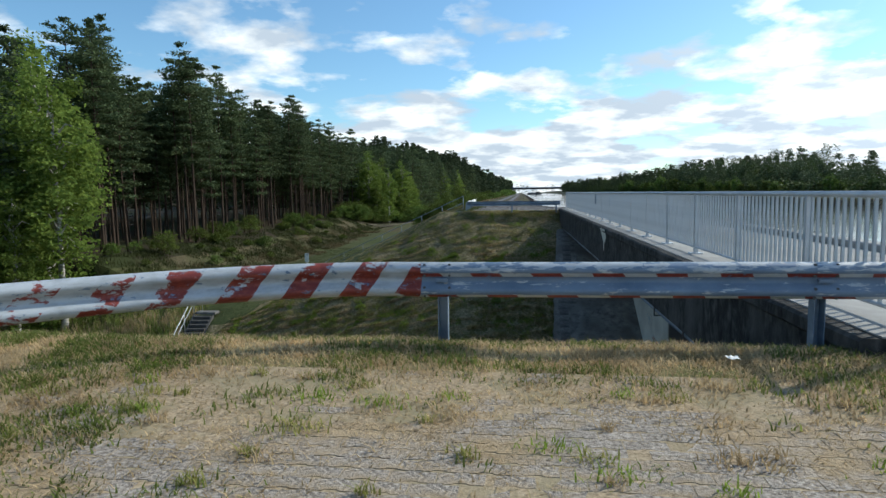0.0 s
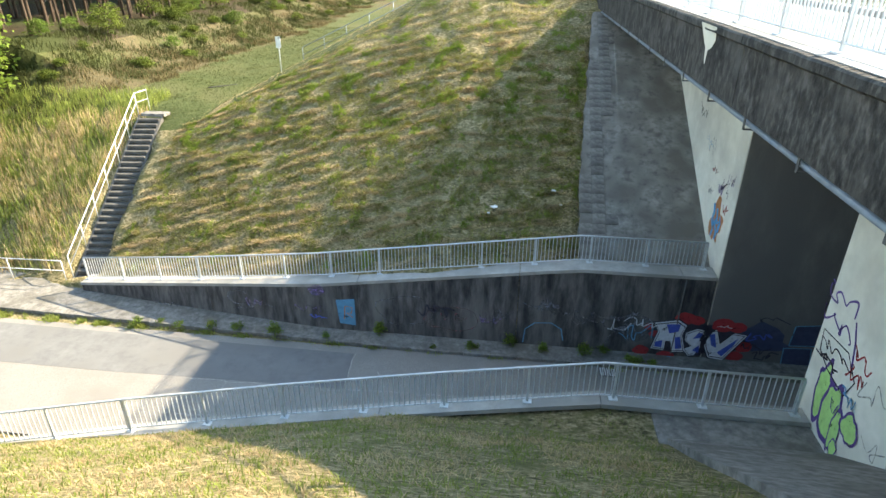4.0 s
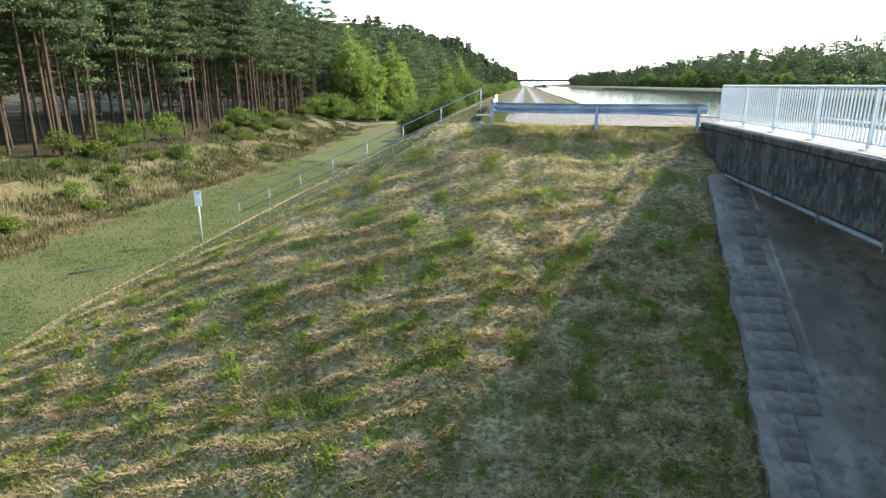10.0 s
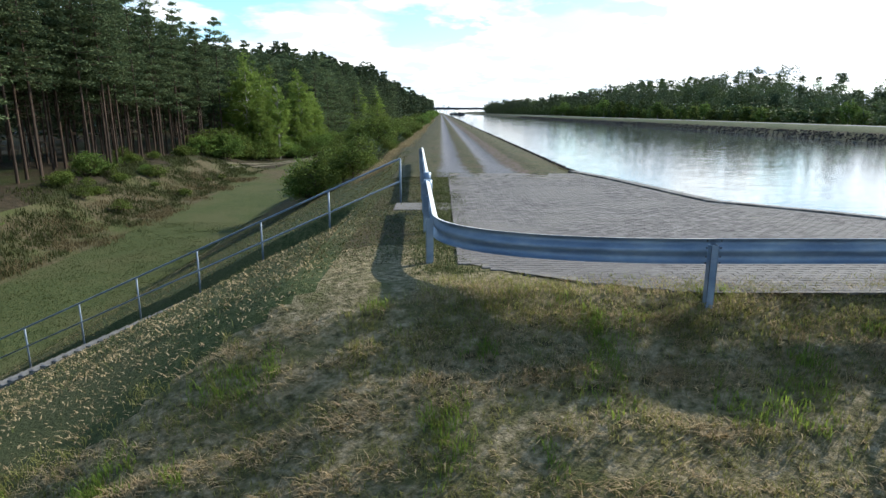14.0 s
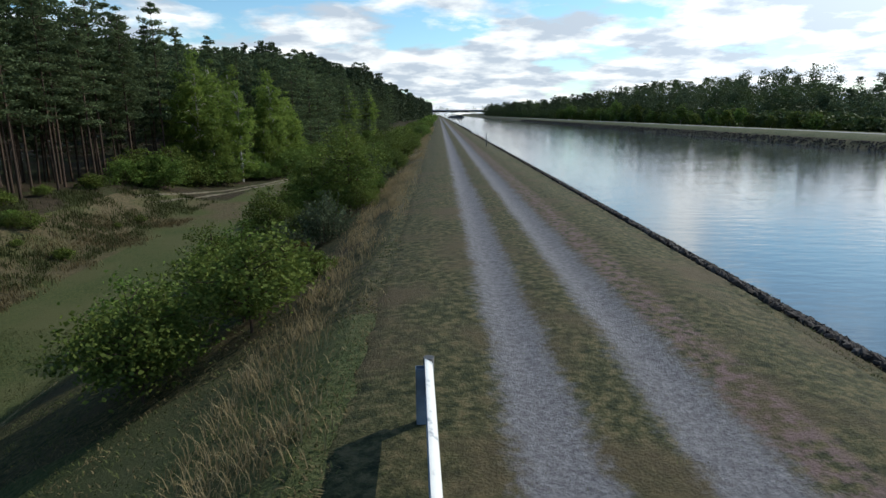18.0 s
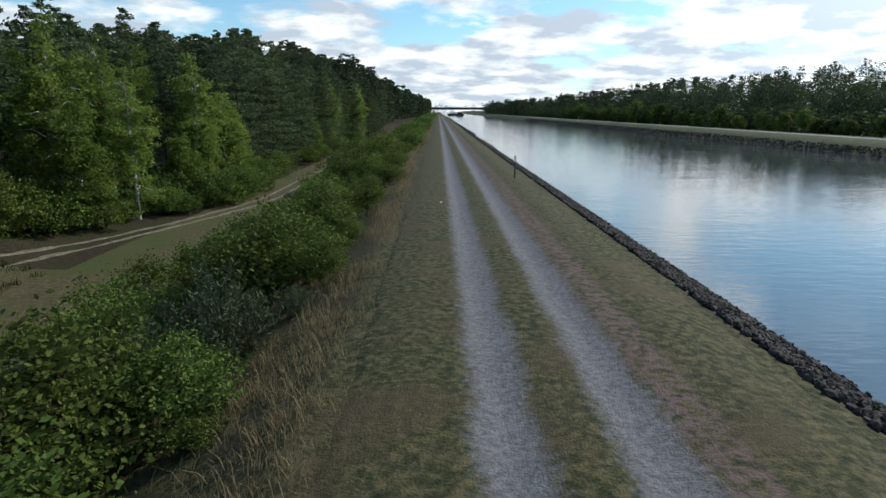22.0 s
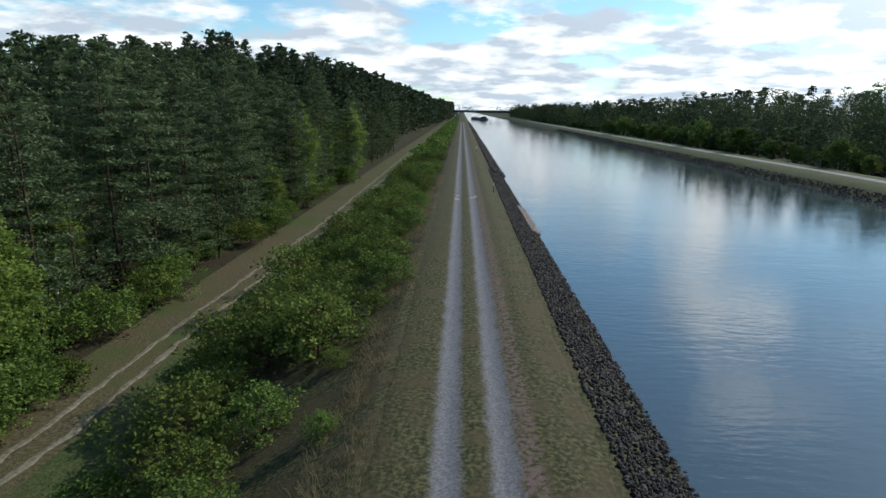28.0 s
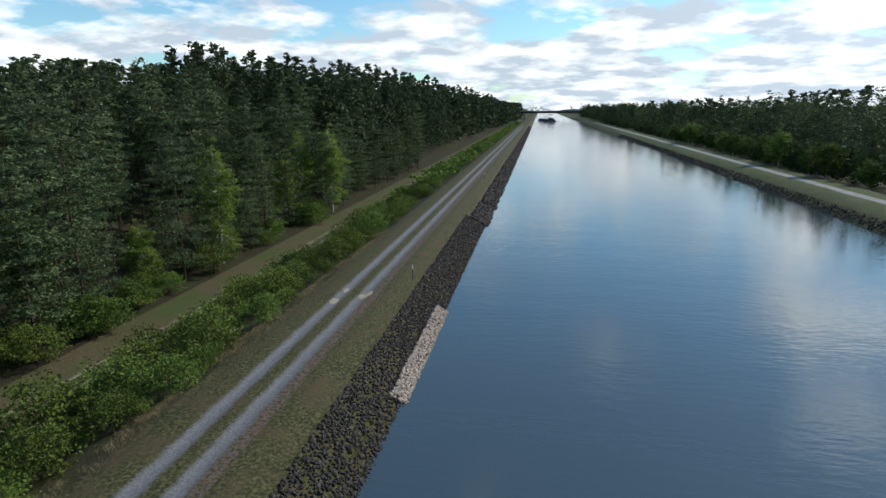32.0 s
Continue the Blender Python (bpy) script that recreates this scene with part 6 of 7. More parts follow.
for i in range(1100):
    y = 40 + 960 * rnd.random() ** 1.3
    R.append((80 + 50 * rnd.random() ** 1.3 + 3 * noise.noise((y * 0.03, 9, 1)) - 12 * smooth(350, 900, y), y, (rnd.uniform(10, 18) + 3.0 * noise.noise((y * 0.03, 3, 7))) * (0.34 + 0.66 * smooth(110, 290, y)), rnd.uniform(2.4, 3.8)))
far_wood("wood_right", "dark pine wood on the opposite bank", [t for i, t in enumerate(R) if i % 4 and t[1] < 330], "pine_far", 810, 0.02)
far_wood("wood_right_far", "dark pine wood further along the opposite bank", [t for i, t in enumerate(R) if i % 4 and t[1] >= 330], "pine_far", 300, 0.036)
far_wood("broadleaf_right", "green broadleaf trees in the wood on the opposite bank", R[::4], "leaf_far", 560, 0.022, False)
R = [(72 + 5 * rnd.random(), 60 + 700 * rnd.random() ** 1.3, rnd.uniform(4, 9), rnd.uniform(2, 3.2)) for i in range(260)]
far_wood("scrub_right", "green scrub before the wood on the opposite bank", [(x, y, h * (0.45 + 0.55 * smooth(110, 260, y)), w) for x, y, h, w in R], "leaf_far", 220, 0.035, False)
R = [(-10 - 9 * rnd.random() + 6 * 0, 250 + 450 * rnd.random(), rnd.uniform(2, 4), rnd.uniform(1.2, 2.0)) for i in range(260)]
far_wood("scrub_left", "green scrub down the embankment in the distance", [(max(-12.5, x + 5), y, h, r) for x, y, h, r in R], "leaf", 110, 0.03, False)
R = [(-600 + 1700 * rnd.random(), 1150 + 500 * rnd.random(), rnd.uniform(14, 22), rnd.uniform(6, 10)) for i in range(420)]
far_wood("wood_horizon", "blue-green woods on the horizon", R, "pine", 60)


# ---- grasses ----
def tufts(name, label, spots, mat, h, lean, width, thin=None, lift=0.0):
    """Grass blades as thin bent triangles pairs; spots: arrays x, y."""
    rng = np.random.default_rng(len(name) * 7 + len(spots))
    X = np.array(spots)
    n = len(X)
    Z = np.array([land(x, y) for x, y in spots])
    a = rng.random(n) * math.tau
    hh = h * rng.uniform(0.45, 1.2, n)
    ln = lean * rng.uniform(0.3, 1.2, n) * hh
    base = np.c_[X, Z - 0.01 + lift]
    side = np.c_[-np.sin(a), np.cos(a), np.zeros(n)] * (width * rng.uniform(0.6, 1.3, n) * (1.0 if thin is None else np.array([thin(y) for x, y in spots])))[:, None]
    tip = base + np.c_[np.cos(a) * ln, np.sin(a) * ln, hh]
    mid = base + np.c_[np.cos(a) * ln * 0.3, np.sin(a) * ln * 0.3, hh * 0.62]
    P = np.stack([base - side, base + side, mid + side * 0.7, mid - side * 0.7], 1).reshape(-1, 3)
    P2 = np.stack([mid - side * 0.7, mid + side * 0.7, tip + side * 0.05, tip - side * 0.05], 1).reshape(-1, 3)
    V = np.concatenate([P, P2])
    return thing(name, label, "grass", kind="stuff", mesh=card_mesh(name, V, np.arange(len(V)).reshape(-1, 4), M[mat]))


def scatter(n, xr, yr, ok, clump=0.0, seed=1, flat=1.0):
    r = random.Random(seed)
    out = []
    while len(out) < n:
        x, y = r.uniform(*xr), r.uniform(*yr)
        if ok(x, y) < r.random():
            continue
        if clump:
            for k in range(12):
                out.append((x + r.gauss(0, clump), y + r.gauss(0, clump * flat)))
        else:
            out.append((x, y))
    return out


def patchy(sx, sy, bias, seed):
    return lambda x, y: smooth(-0.2, 0.3, noise.noise((x * sx, y * sy, seed)) + 0.5 * noise.noise((x * sx * 3, y * sy * 3, seed)) + bias)


def on_slope(x, y):
    if x < -16.6:
        return 0.0
    return 1.0 if land(x, y) > -9.8 - 0.12 * max(0, -x) and y > wall_y(x) + 0.75 and x < paved_x(y) - 0.05 and not (x < -3.3 and cut_plane(x, y) > -side_fall(y) * (-3.3 - x) + 0.1) else 0.0


g, s = patchy(0.8, 1.7, 0.12, 2), patchy(0.3, 2.2, 0.06, 8)
tufts("slope_grass", "short green grass on the mown slope", scatter(90000, (-17, 5.1), (21.6, 37.2), lambda x, y: on_slope(x, y) * g(x, y), 0.07, 3), "blade", 0.11, 1.2, 0.015, lambda y: 1 - 0.66 * smooth(30, 35, y))
tufts("slope_hay", "dry cut hay lying in rows on the slope", scatter(110000, (-17, 5.1), (21.6, 37.2), lambda x, y: on_slope(x, y) * (0.08 + 0.92 * hay_row(x, y)) * (0.5 + 0.5 * s(x, y)), 0.14, 4, 0.22), "straw", 0.06, 3.6, 0.016, lambda y: 1 - 0.65 * smooth(32, 36, y))
# bright shoots thicken uphill: sunlight on the upper slope is put into colour
tufts("slope_bright", "fresh green shoots on the slope, bunched uphill to paint its sunlit part", scatter(42000, (-17, 5.1), (21.6, 37.2), lambda x, y: on_slope(x, y) * (0.35 + 0.65 * smooth(26, 31, y)) * smooth(0.1, 0.4, noise.noise((x * 1.3, y * 1.3, 12))), 0.05, 24), "bright_blade", 0.13, 0.8, 0.014, lambda y: 1 - 0.6 * smooth(31, 35, y))
tufts("near_slope_grass", "mixed grass on the near slope", scatter(24000, (-12, 5.0), (1.0, 13.0), lambda x, y: 1.0 if y < near_y(x) - 0.6 else 0.0, 0.12, 5), "green_blade", 0.085, 1.1, 0.010)
tufts("near_slope_straw", "dry grass on the near slope", scatter(20000, (-12, 5.0), (0.6, 13.0), lambda x, y: smooth(-0.25, 0.25, noise.noise((x * 0.7, y * 0.7, 77)) + 0.05) if y < near_y(x) - 0.6 else 0.0, 0.12, 6), "straw", 0.07, 1.8, 0.010)
e, f = patchy(0.9, 1.0, 0.05, 4), patchy(0.9, 0.9, 0.3, 9)
tufts("apron_grass", "green grass tufts at the guard rail", scatter(60000, (-7, 5.2), (-4.2, 1.0), lambda x, y: e(x, y) * (0.7 * smooth(-1.8, -0.6, y) + 1.3 * smooth(2.0, 0.0, x + 0.35 * (y + 3)) + 0.015), 0.06, 7), "green_blade", 0.06, 1.1, 0.006, lift=0.02)
tufts("apron_straw", "dry yellow grass at the guard rail", scatter(48000, (-7, 5.6), (-5.5, 1.2), lambda x, y: f(x, y) * (smooth(-2.2, -0.9, y) + 0.7 * smooth(2.0, -0.5, x + 0.2 * (y + 3)) + 0.05), 0.09, 8), "straw", 0.055, 1.9, 0.005, lift=0.02)
weeds = random.Random(91)
for name, label, mat, n in (("apron_weeds", "small green weed tufts in the paving joints", "blade", 75), ("apron_dry_tufts", "small dry grass tufts in the paving joints", "straw", 60), ("apron_fresh_tufts", "fresh green sprouts in the paving joints", "bright_blade", 30)):
    spots = []
    for i in range(n):
        x, y = weeds.uniform(-2.5, 7), weeds.uniform(-4.6, -1.0)
        w = weeds.uniform(0.02, 0.075)
        spots += [(x + weeds.gauss(0, w * 1.4), y + weeds.gauss(0, w)) for k in range(int(900 * w) + 12)]
    tufts(name, label, spots, mat, 0.06, 1.2, 0.005, lift=0.025)
spots = [(weeds.uniform(6.0, 6.85), y) for y in (weeds.uniform(56, 215) for i in range(90))]
tufts("shore_weeds", "green weeds among the riprap at the water", [(x + weeds.gauss(0, 0.12), y + weeds.gauss(0, 0.25)) for x, y in spots for k in range(60)], "blade", 0.15, 0.9, 0.014)
tufts("apron_litter", "loose dry straw blown over the pavers", scatter(30000, (-6, 7), (-4.4, -0.6), lambda x, y: 0.25 + 0.75 * smooth(-0.1, 0.3, noise.noise((x * 1.1, y * 1.4, 14)) + 0.4 * noise.noise((x * 4, y * 4, 2))), 0.12, 27), "straw", 0.014, 5.0, 0.004, lift=0.028)
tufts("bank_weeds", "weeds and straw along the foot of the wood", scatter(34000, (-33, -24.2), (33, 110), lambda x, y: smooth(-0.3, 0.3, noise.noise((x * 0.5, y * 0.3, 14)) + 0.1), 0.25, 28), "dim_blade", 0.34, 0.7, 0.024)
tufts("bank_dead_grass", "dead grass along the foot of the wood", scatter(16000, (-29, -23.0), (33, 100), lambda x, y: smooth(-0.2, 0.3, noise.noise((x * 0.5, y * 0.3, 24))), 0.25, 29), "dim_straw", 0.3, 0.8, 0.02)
tufts("verge_grass", "short worn grass along the track", scatter(26000, (-3.4, 4.3), (39, 62), lambda x, y: (1 - smooth(55, 62, y)) * (1.0 if abs(abs(x) - 0.85) > 0.36 and (y > 52 or x < -1.0) else 0.0) * (1.0 - 0.6 * smooth(60, 130, y)), 0.4, 10), "dim_blade", 0.045, 1.8, 0.008)
tufts("verge_straw", "dry grass along the track", scatter(18000, (-3.4, 4.3), (39, 62), lambda x, y: (1 - smooth(55, 62, y)) * (1.0 if abs(abs(x) - 0.85) > 0.36 and (y > 52 or x < -1.0) else 0.0) * (0.3 + 0.7 * smooth(1.4, 3.6, abs(x))) * (1.0 - 0.5 * smooth(60, 130, y)), 0.4, 11), "dim_straw", 0.04, 2.6, 0.008)
tufts("tall_straw", "tall dry grass along the crest of the embankment", scatter(30000, (-5.2, -3.2), (55, 210), lambda x, y: smooth(-0.3, 0.3, noise.noise((x, y * 0.25, 6)) + 0.1) * (1 - 0.7 * smooth(-3.9, -3.3, x)), 0.16, 12), "mid_straw", 0.26, 1.0, 0.006)
tufts("mown_strip_grass", "short mown grass on the low strip", scatter(30000, (-23.5, -15.2), (31, 75), lambda x, y: 1.0 if land(x, y) > -7.2 else 0.0, 0.3, 61), "dim_blade", 0.07, 1.6, 0.016)
tufts("mown_shoulder_straw", "pale cut grass on the shoulder of the embankment", scatter(16000, (-16, -3.0), (31, 44), lambda x, y: 1.0 if cut_plane(x, y) > -side_fall(y) * (-3.3 - x) - 0.3 else 0.0, 0.25, 62), "straw", 0.03, 3.2, 0.012)
tufts("bank_straw", "dry grass on the embankment side", scatter(14000, (-16, -2.6), (38, 62), lambda x, y: 0.6 if abs(y - (44.05 - (x + 2.3) * 0.145)) > 0.85 else 0.0, 0.3, 13), "dim_straw", 0.05, 2.4, 0.011)
tufts("bank_grass", "green grass on the embankment side", scatter(16000, (-17, -2.6), (38, 66), lambda x, y: 0.6 if abs(y - (44.05 - (x + 2.3) * 0.145)) > 0.85 else 0.0, 0.3, 14), "dim_blade", 0.06, 1.6, 0.012)
tufts("rough_straw", "tall straw beside the low stairs", scatter(9000, (-34, -19.7), (23.5, 33), lambda x, y: smooth(-0.3, 0.3, noise.noise((x * 0.4, y * 0.4, 8))), 0.2, 15), "straw", 0.7, 0.4, 0.014)
tufts("rough_green", "tall green grass beside the low stairs", scatter(16000, (-34, -19.7), (23.5, 36), lambda x, y: 0.7, 0.2, 16), "green_blade", 0.62, 0.5, 0.018)
tufts("kerb_weeds", "weeds along the kerb below the wall", scatter(6500, (-24, 9), (19.93, 20.45), lambda x, y: smooth(0.0, 0.45, noise.noise((x * 1.3, 3, 3)) + 0.12), 0.07, 17), "green_blade", 0.17, 0.8, 0.016)
tufts("gutter_moss", "moss and low weeds along the foot of the wall and kerb", scatter(9000, (-17, 8.6), (20.0, 21.0), lambda x, y: (1.0 if abs(y - wall_y(x) + 0.12) < 0.1 or abs(y - 20.16 - 0.03 * max(0, -x - 2)) < 0.07 else 0.0) * smooth(-0.1, 0.3, noise.noise((x * 0.8, y, 7))), 0.04, 47), "dim_blade", 0.05, 1.4, 0.012)
tufts("rail_grass", "green grass strip under the far guard rail", scatter(7000, (-1.6, 5.0), (36.6, 38.0), lambda x, y: smooth(38.0, 37.3, y), 0.08, 18), "blade", 0.08, 1.1, 0.006)
tufts("rail_straw", "dry grass strip under the far guard rail", scatter(12000, (-1.6, 5.0), (36.0, 37.9), lambda x, y: smooth(37.9, 37.3, y), 0.08, 19), "straw", 0.07, 1.6, 0.005)
tufts("apron_edge_grass", "grass creeping over the edge of the paving", scatter(12000, (-1.7, -0.6), (38.0, 52.0), lambda x, y: smooth(-0.62, -0.95, x + 0.2 * noise.noise((y, 3, 3))), 0.09, 20), "dim_blade", 0.065, 1.2, 0.007)
tufts("crest_straw", "soft tan dry grass on the crest behind the guard rail", scatter(26000, (-4.5, 5.3), (-0.7, 1.1), lambda x, y: 0.3 + 0.7 * smooth(-0.2, 0.2, noise.noise((x * 1.2, y, 31))), 0.07, 33), "straw", 0.05, 1.8, 0.005)
tufts("crest_green", "fresh green grass on the crest behind the guard rail", scatter(9000, (-5.5, 5.3), (-0.5, 1.1), lambda x, y: smooth(0.0, 0.3, noise.noise((x * 0.9, y, 41))), 0.06, 34), "bright_blade", 0.06, 1.0, 0.005)
for x, y, w in ((3.0, 0.45, 0.19), (3.75, 0.55, 0.24), (3.65, 0.1, 0.14)):
    bm = bmesh.new()
    bmesh.ops.create_icosphere(bm, subdivisions=4, radius=1.0)
    for v in bm.verts:
        q = v.co * 3.5 + Vector((x, y, 0))
        v.co *= 0.85 + 0.22 * noise.noise(q) + 0.16 * noise.noise(q * 3)
        v.co = Vector((v.co.x * w, v.co.y * w, max(v.co.z, -0.2) * w * 0.55))
    mound = part("molehill", bm, M["soil"])
    mound.location = (x, y, land(x, y) - 0.01)
    tagged(mound, "small crumbly brown molehill in the dry grass", "molehill", group="molehills")
# ---- spray paint and litter ----
def spray(name, label, at, pieces):
    """Flat paint on a wall. at(u, v, lift) lays wall measures into the world; pieces: (material, outline or stroke, width); width 0 fills the outline."""
    ob = thing(name, label, "graffiti")
    for n, (mat, pts, width) in enumerate(pieces):
        bm = bmesh.new()
        lift = 0.004 + 0.0025 * n
        if width == 0:
            bm.faces.new([bm.verts.new(at(u, v, lift)) for u, v in pts])
        else:
            prev = None
            for i, (u, v) in enumerate(pts):
                a, b = pts[max(i - 1, 0)], pts[min(i + 1, len(pts) - 1)]
                du, dv = b[0] - a[0], b[1] - a[1]
                ln = math.hypot(du, dv) or 1.0
                w = width * (0.8 + 0.4 * noise.noise((u * 3, v * 3, n)))
                now = [bm.verts.new(at(u + s * -dv / ln * w / 2, v + s * du / ln * w / 2, lift)) for s in (-1, 1)]
                if prev:
                    bm.faces.new((prev[0], prev[1], now[1], now[0]))
                prev = now
        bmesh.ops.recalc_face_normals(bm, faces=bm.faces)
        part("paint", bm, M[mat], ob)
    return ob


def blob(cu, cv, ru, rv, seed, n=26, rough=0.25):
    return [(cu + ru * math.cos(k * math.tau / n) * (1 + rough * noise.noise((math.cos(k * math.tau / n) * 1.6, math.sin(k * math.tau / n) * 1.6, seed))), cv + rv * math.sin(k * math.tau / n) * (1 + rough * noise.noise((math.cos(k * math.tau / n) * 1.6, math.sin(k * math.tau / n) * 1.6, seed + 9)))) for k in range(n)]


def scrawl(cu, cv, w, h, seed, n=9):
    """An unreadable tag: one stroke swung through random turning points."""
    r = random.Random(seed)
    turns = max(5, min(11, int(n * w / max(h, 0.12) * 0.5) + 4))
    P = [(cu - w / 2 + w * (k + r.uniform(-1.6, 1.6)) / turns, cv + h / 2 * r.uniform(-1.15, 1.15)) for k in range(turns + 1)]
    out = []
    for k in range(turns):
        a, b, c, d = P[max(k - 1, 0)], P[k], P[k + 1], P[min(k + 2, turns)]
        for q in range(9):
            t = q / 9
            out.append(tuple(0.5 * (2 * b[i] + (c[i] - a[i]) * t + (2 * a[i] - 5 * b[i] + 4 * c[i] - d[i]) * t * t + (3 * b[i] - a[i] - 3 * c[i] + d[i]) * t ** 3) for i in (0, 1)))
    return out


def on_far(u, v, lift):
    return (u, 20.925 - 0.016 * max(0, -9.0 - v) - lift, v) if u < 8.7 else (u, 20.94 - lift, v)


def grown(pts, k):
    cu, cv = sum(q[0] for q in pts) / len(pts), sum(q[1] for q in pts) / len(pts)
    return [(cu + (u - cu) * k, cv + (v - cv) * k) for u, v in pts]


SIGNS = ([(6.95, -10.72), (7.75, -10.55), (8.05, -10.75), (7.95, -11.15), (8.15, -11.85), (7.7, -11.9), (7.6, -11.45), (7.4, -11.45), (7.4, -11.85), (6.95, -11.8), (7.12, -11.05)],
         [(8.1, -11.05), (8.45, -10.85), (8.8, -10.95), (8.8, -11.2), (8.6, -11.3), (8.8, -11.6), (8.75, -11.95), (8.3, -12.0), (8.1, -11.75), (8.35, -11.6), (8.1, -11.35)],
         [(8.75, -10.95), (9.15, -10.85), (9.35, -11.45), (9.75, -10.95), (10.2, -11.0), (9.55, -12.1), (9.05, -12.05), (8.85, -11.6)])
pieces = [("p_dull", blob(6.4, -10.95, 0.75, 0.5, 61, rough=0.8), 0), ("p_navy", blob(10.6, -11.2, 0.85, 0.55, 62, rough=0.9), 0), ("p_black", blob(8.3, -11.3, 1.9, 0.75, 63, rough=0.5), 0)]
for k, (u, v, q) in enumerate(((6.6, -11.95, 0.3), (7.0, -11.2, 0.2), (7.5, -12.15, 0.34), (8.0, -10.45, 0.36), (8.4, -10.5, 0.26), (9.35, -10.65, 0.42), (9.85, -10.7, 0.3), (10.2, -11.5, 0.32), (9.95, -11.95, 0.3), (6.75, -10.9, 0.18))):
    pieces.append(("p_red", blob(u, v, q, q * 0.72, 70 + k, 14), 0))
for k, sg in enumerate(SIGNS):
    pieces += [("p_black", grown(sg, 1.10), 0), ("p_white", grown(sg, 1.03), 0), ("p_black", grown(sg, 0.95), 0), ("p_white", grown(sg, 0.90), 0)]
pieces += [("p_blue", q, 0) for q in ([(7.35, -10.72), (7.85, -10.68), (7.8, -11.0), (7.5, -11.1)], [(7.72, -11.25), (7.9, -11.2), (8.02, -11.7), (7.8, -11.75)], [(7.05, -11.5), (7.3, -11.4), (7.3, -11.72), (7.05, -11.7)], [(8.5, -11.0), (8.7, -11.0), (8.6, -11.2), (8.35, -11.25)], [(8.4, -11.75), (8.62, -11.5), (8.65, -11.85)], [(8.92, -11.05), (9.1, -11.0), (9.25, -11.6), (9.05, -11.5)], [(9.3, -11.8), (9.95, -11.1), (9.8, -11.5), (9.5, -11.95)])]
pieces += [("p_sky", scrawl(6.3, -11.2, 1.2, 0.7, 81), 0.05), ("p_white", scrawl(6.5, -10.7, 1.1, 0.35, 82), 0.04), ("p_sky", scrawl(7.4, -12.2, 1.1, 0.25, 83), 0.06), ("p_blue", scrawl(10.7, -11.0, 0.9, 0.3, 84), 0.07), ("p_black", scrawl(10.6, -11.5, 0.9, 0.4, 85), 0.05), ("p_dull", scrawl(5.7, -11.3, 1.0, 0.7, 86), 0.06), ("p_white", scrawl(9.4, -10.65, 0.5, 0.1, 87), 0.03)]
spray("graffiti_large", "large blue, white and red graffiti on the underpass wall", on_far, pieces)
spray("graffiti_dark", "dark blue blocks with pale outline on the underpass wall", on_far, [("p_sky", grown([(11.8, -10.5), (12.6, -10.4), (12.75, -10.7), (12.7, -11.25), (11.75, -11.3)], 1.08), 0), ("p_navy", [(11.8, -10.5), (12.6, -10.4), (12.75, -10.7), (12.7, -11.25), (11.75, -11.3)], 0), ("p_sky", grown([(11.6, -11.45), (12.5, -11.4), (12.6, -12.1), (11.65, -12.15)], 1.08), 0), ("p_navy", [(11.6, -11.45), (12.5, -11.4), (12.6, -12.1), (11.65, -12.15)], 0), ("p_black", scrawl(11.0, -10.3, 1.0, 0.25, 12), 0.04), ("p_black", scrawl(11.0, -11.85, 0.8, 0.4, 13), 0.05)])
spray("graffiti_square", "blue and yellow painted square on the wall", on_far, [("p_sky", [(-5.15, -10.75), (-4.4, -10.65), (-4.4, -11.85), (-5.05, -11.8)], 0), ("p_orange", [(-4.85, -11.6), (-4.8, -11.0), (-4.5, -11.05), (-4.55, -11.3), (-4.75, -11.3), (-4.5, -11.5)], 0.05)])
spray("graffiti_faded", "faded red and violet scribbles on the wall", on_far, [("p_rose", [(p[0], p[1]) for p in blob(-0.6, -11.2, 1.05, 0.55, 21)] + [blob(-0.6, -11.2, 1.05, 0.55, 21)[0]], 0.04), ("p_rose", scrawl(-0.5, -11.15, 0.9, 0.3, 22), 0.05), ("p_lilac", scrawl(0.85, -11.1, 0.9, 0.35, 23), 0.07), ("p_dull", scrawl(2.9, -10.5, 1.5, 0.4, 24), 0.06), ("p_dull", scrawl(4.6, -10.9, 1.4, 0.4, 25), 0.05), ("p_lilac", scrawl(-6.3, -11.2, 1.1, 0.3, 26), 0.06), ("p_dull", blob(-2.4, -11.0, 1.2, 0.6, 27), 0.05), ("p_dull", scrawl(-8.5, -11.3, 1.6, 0.3, 28), 0.05), ("p_white", scrawl(5.7, -11.0, 0.9, 0.6, 29), 0.035), ("p_dull", scrawl(3.1, -10.35, 0.9, 0.5, 101), 0.09), ("p_dull", scrawl(3.9, -10.6, 0.8, 0.45, 102), 0.05), ("p_sky", [(2.2, -12.0), (2.25, -11.4), (2.6, -11.1), (3.2, -11.05), (3.6, -11.3), (3.7, -11.8)], 0.045), ("p_dull", scrawl(1.35, -10.8, 0.8, 0.4, 103), 0.04), ("p_lilac", blob(-5.9, -10.35, 0.35, 0.22, 104), 0), ("p_lilac", scrawl(-8.6, -11.1, 0.7, 0.3, 105), 0.08), ("p_blue", scrawl(-5.9, -11.55, 0.6, 0.12, 106), 0.06), ("p_dull", scrawl(-12.3, -11.5, 1.0, 0.2, 107), 0.05), ("p_dull", blob(-9.2, -10.9, 0.4, 0.3, 108), 0.05), ("p_black", scrawl(-1.1, -10.9, 1.4, 0.5, 109), 0.09), ("p_dull", scrawl(5.0, -10.6, 1.8, 0.35, 110), 0.10)])


def on_wing(u, v, lift):
    return (8.8 - lift, u + (0.75 if u < 15 else 0.0), v)


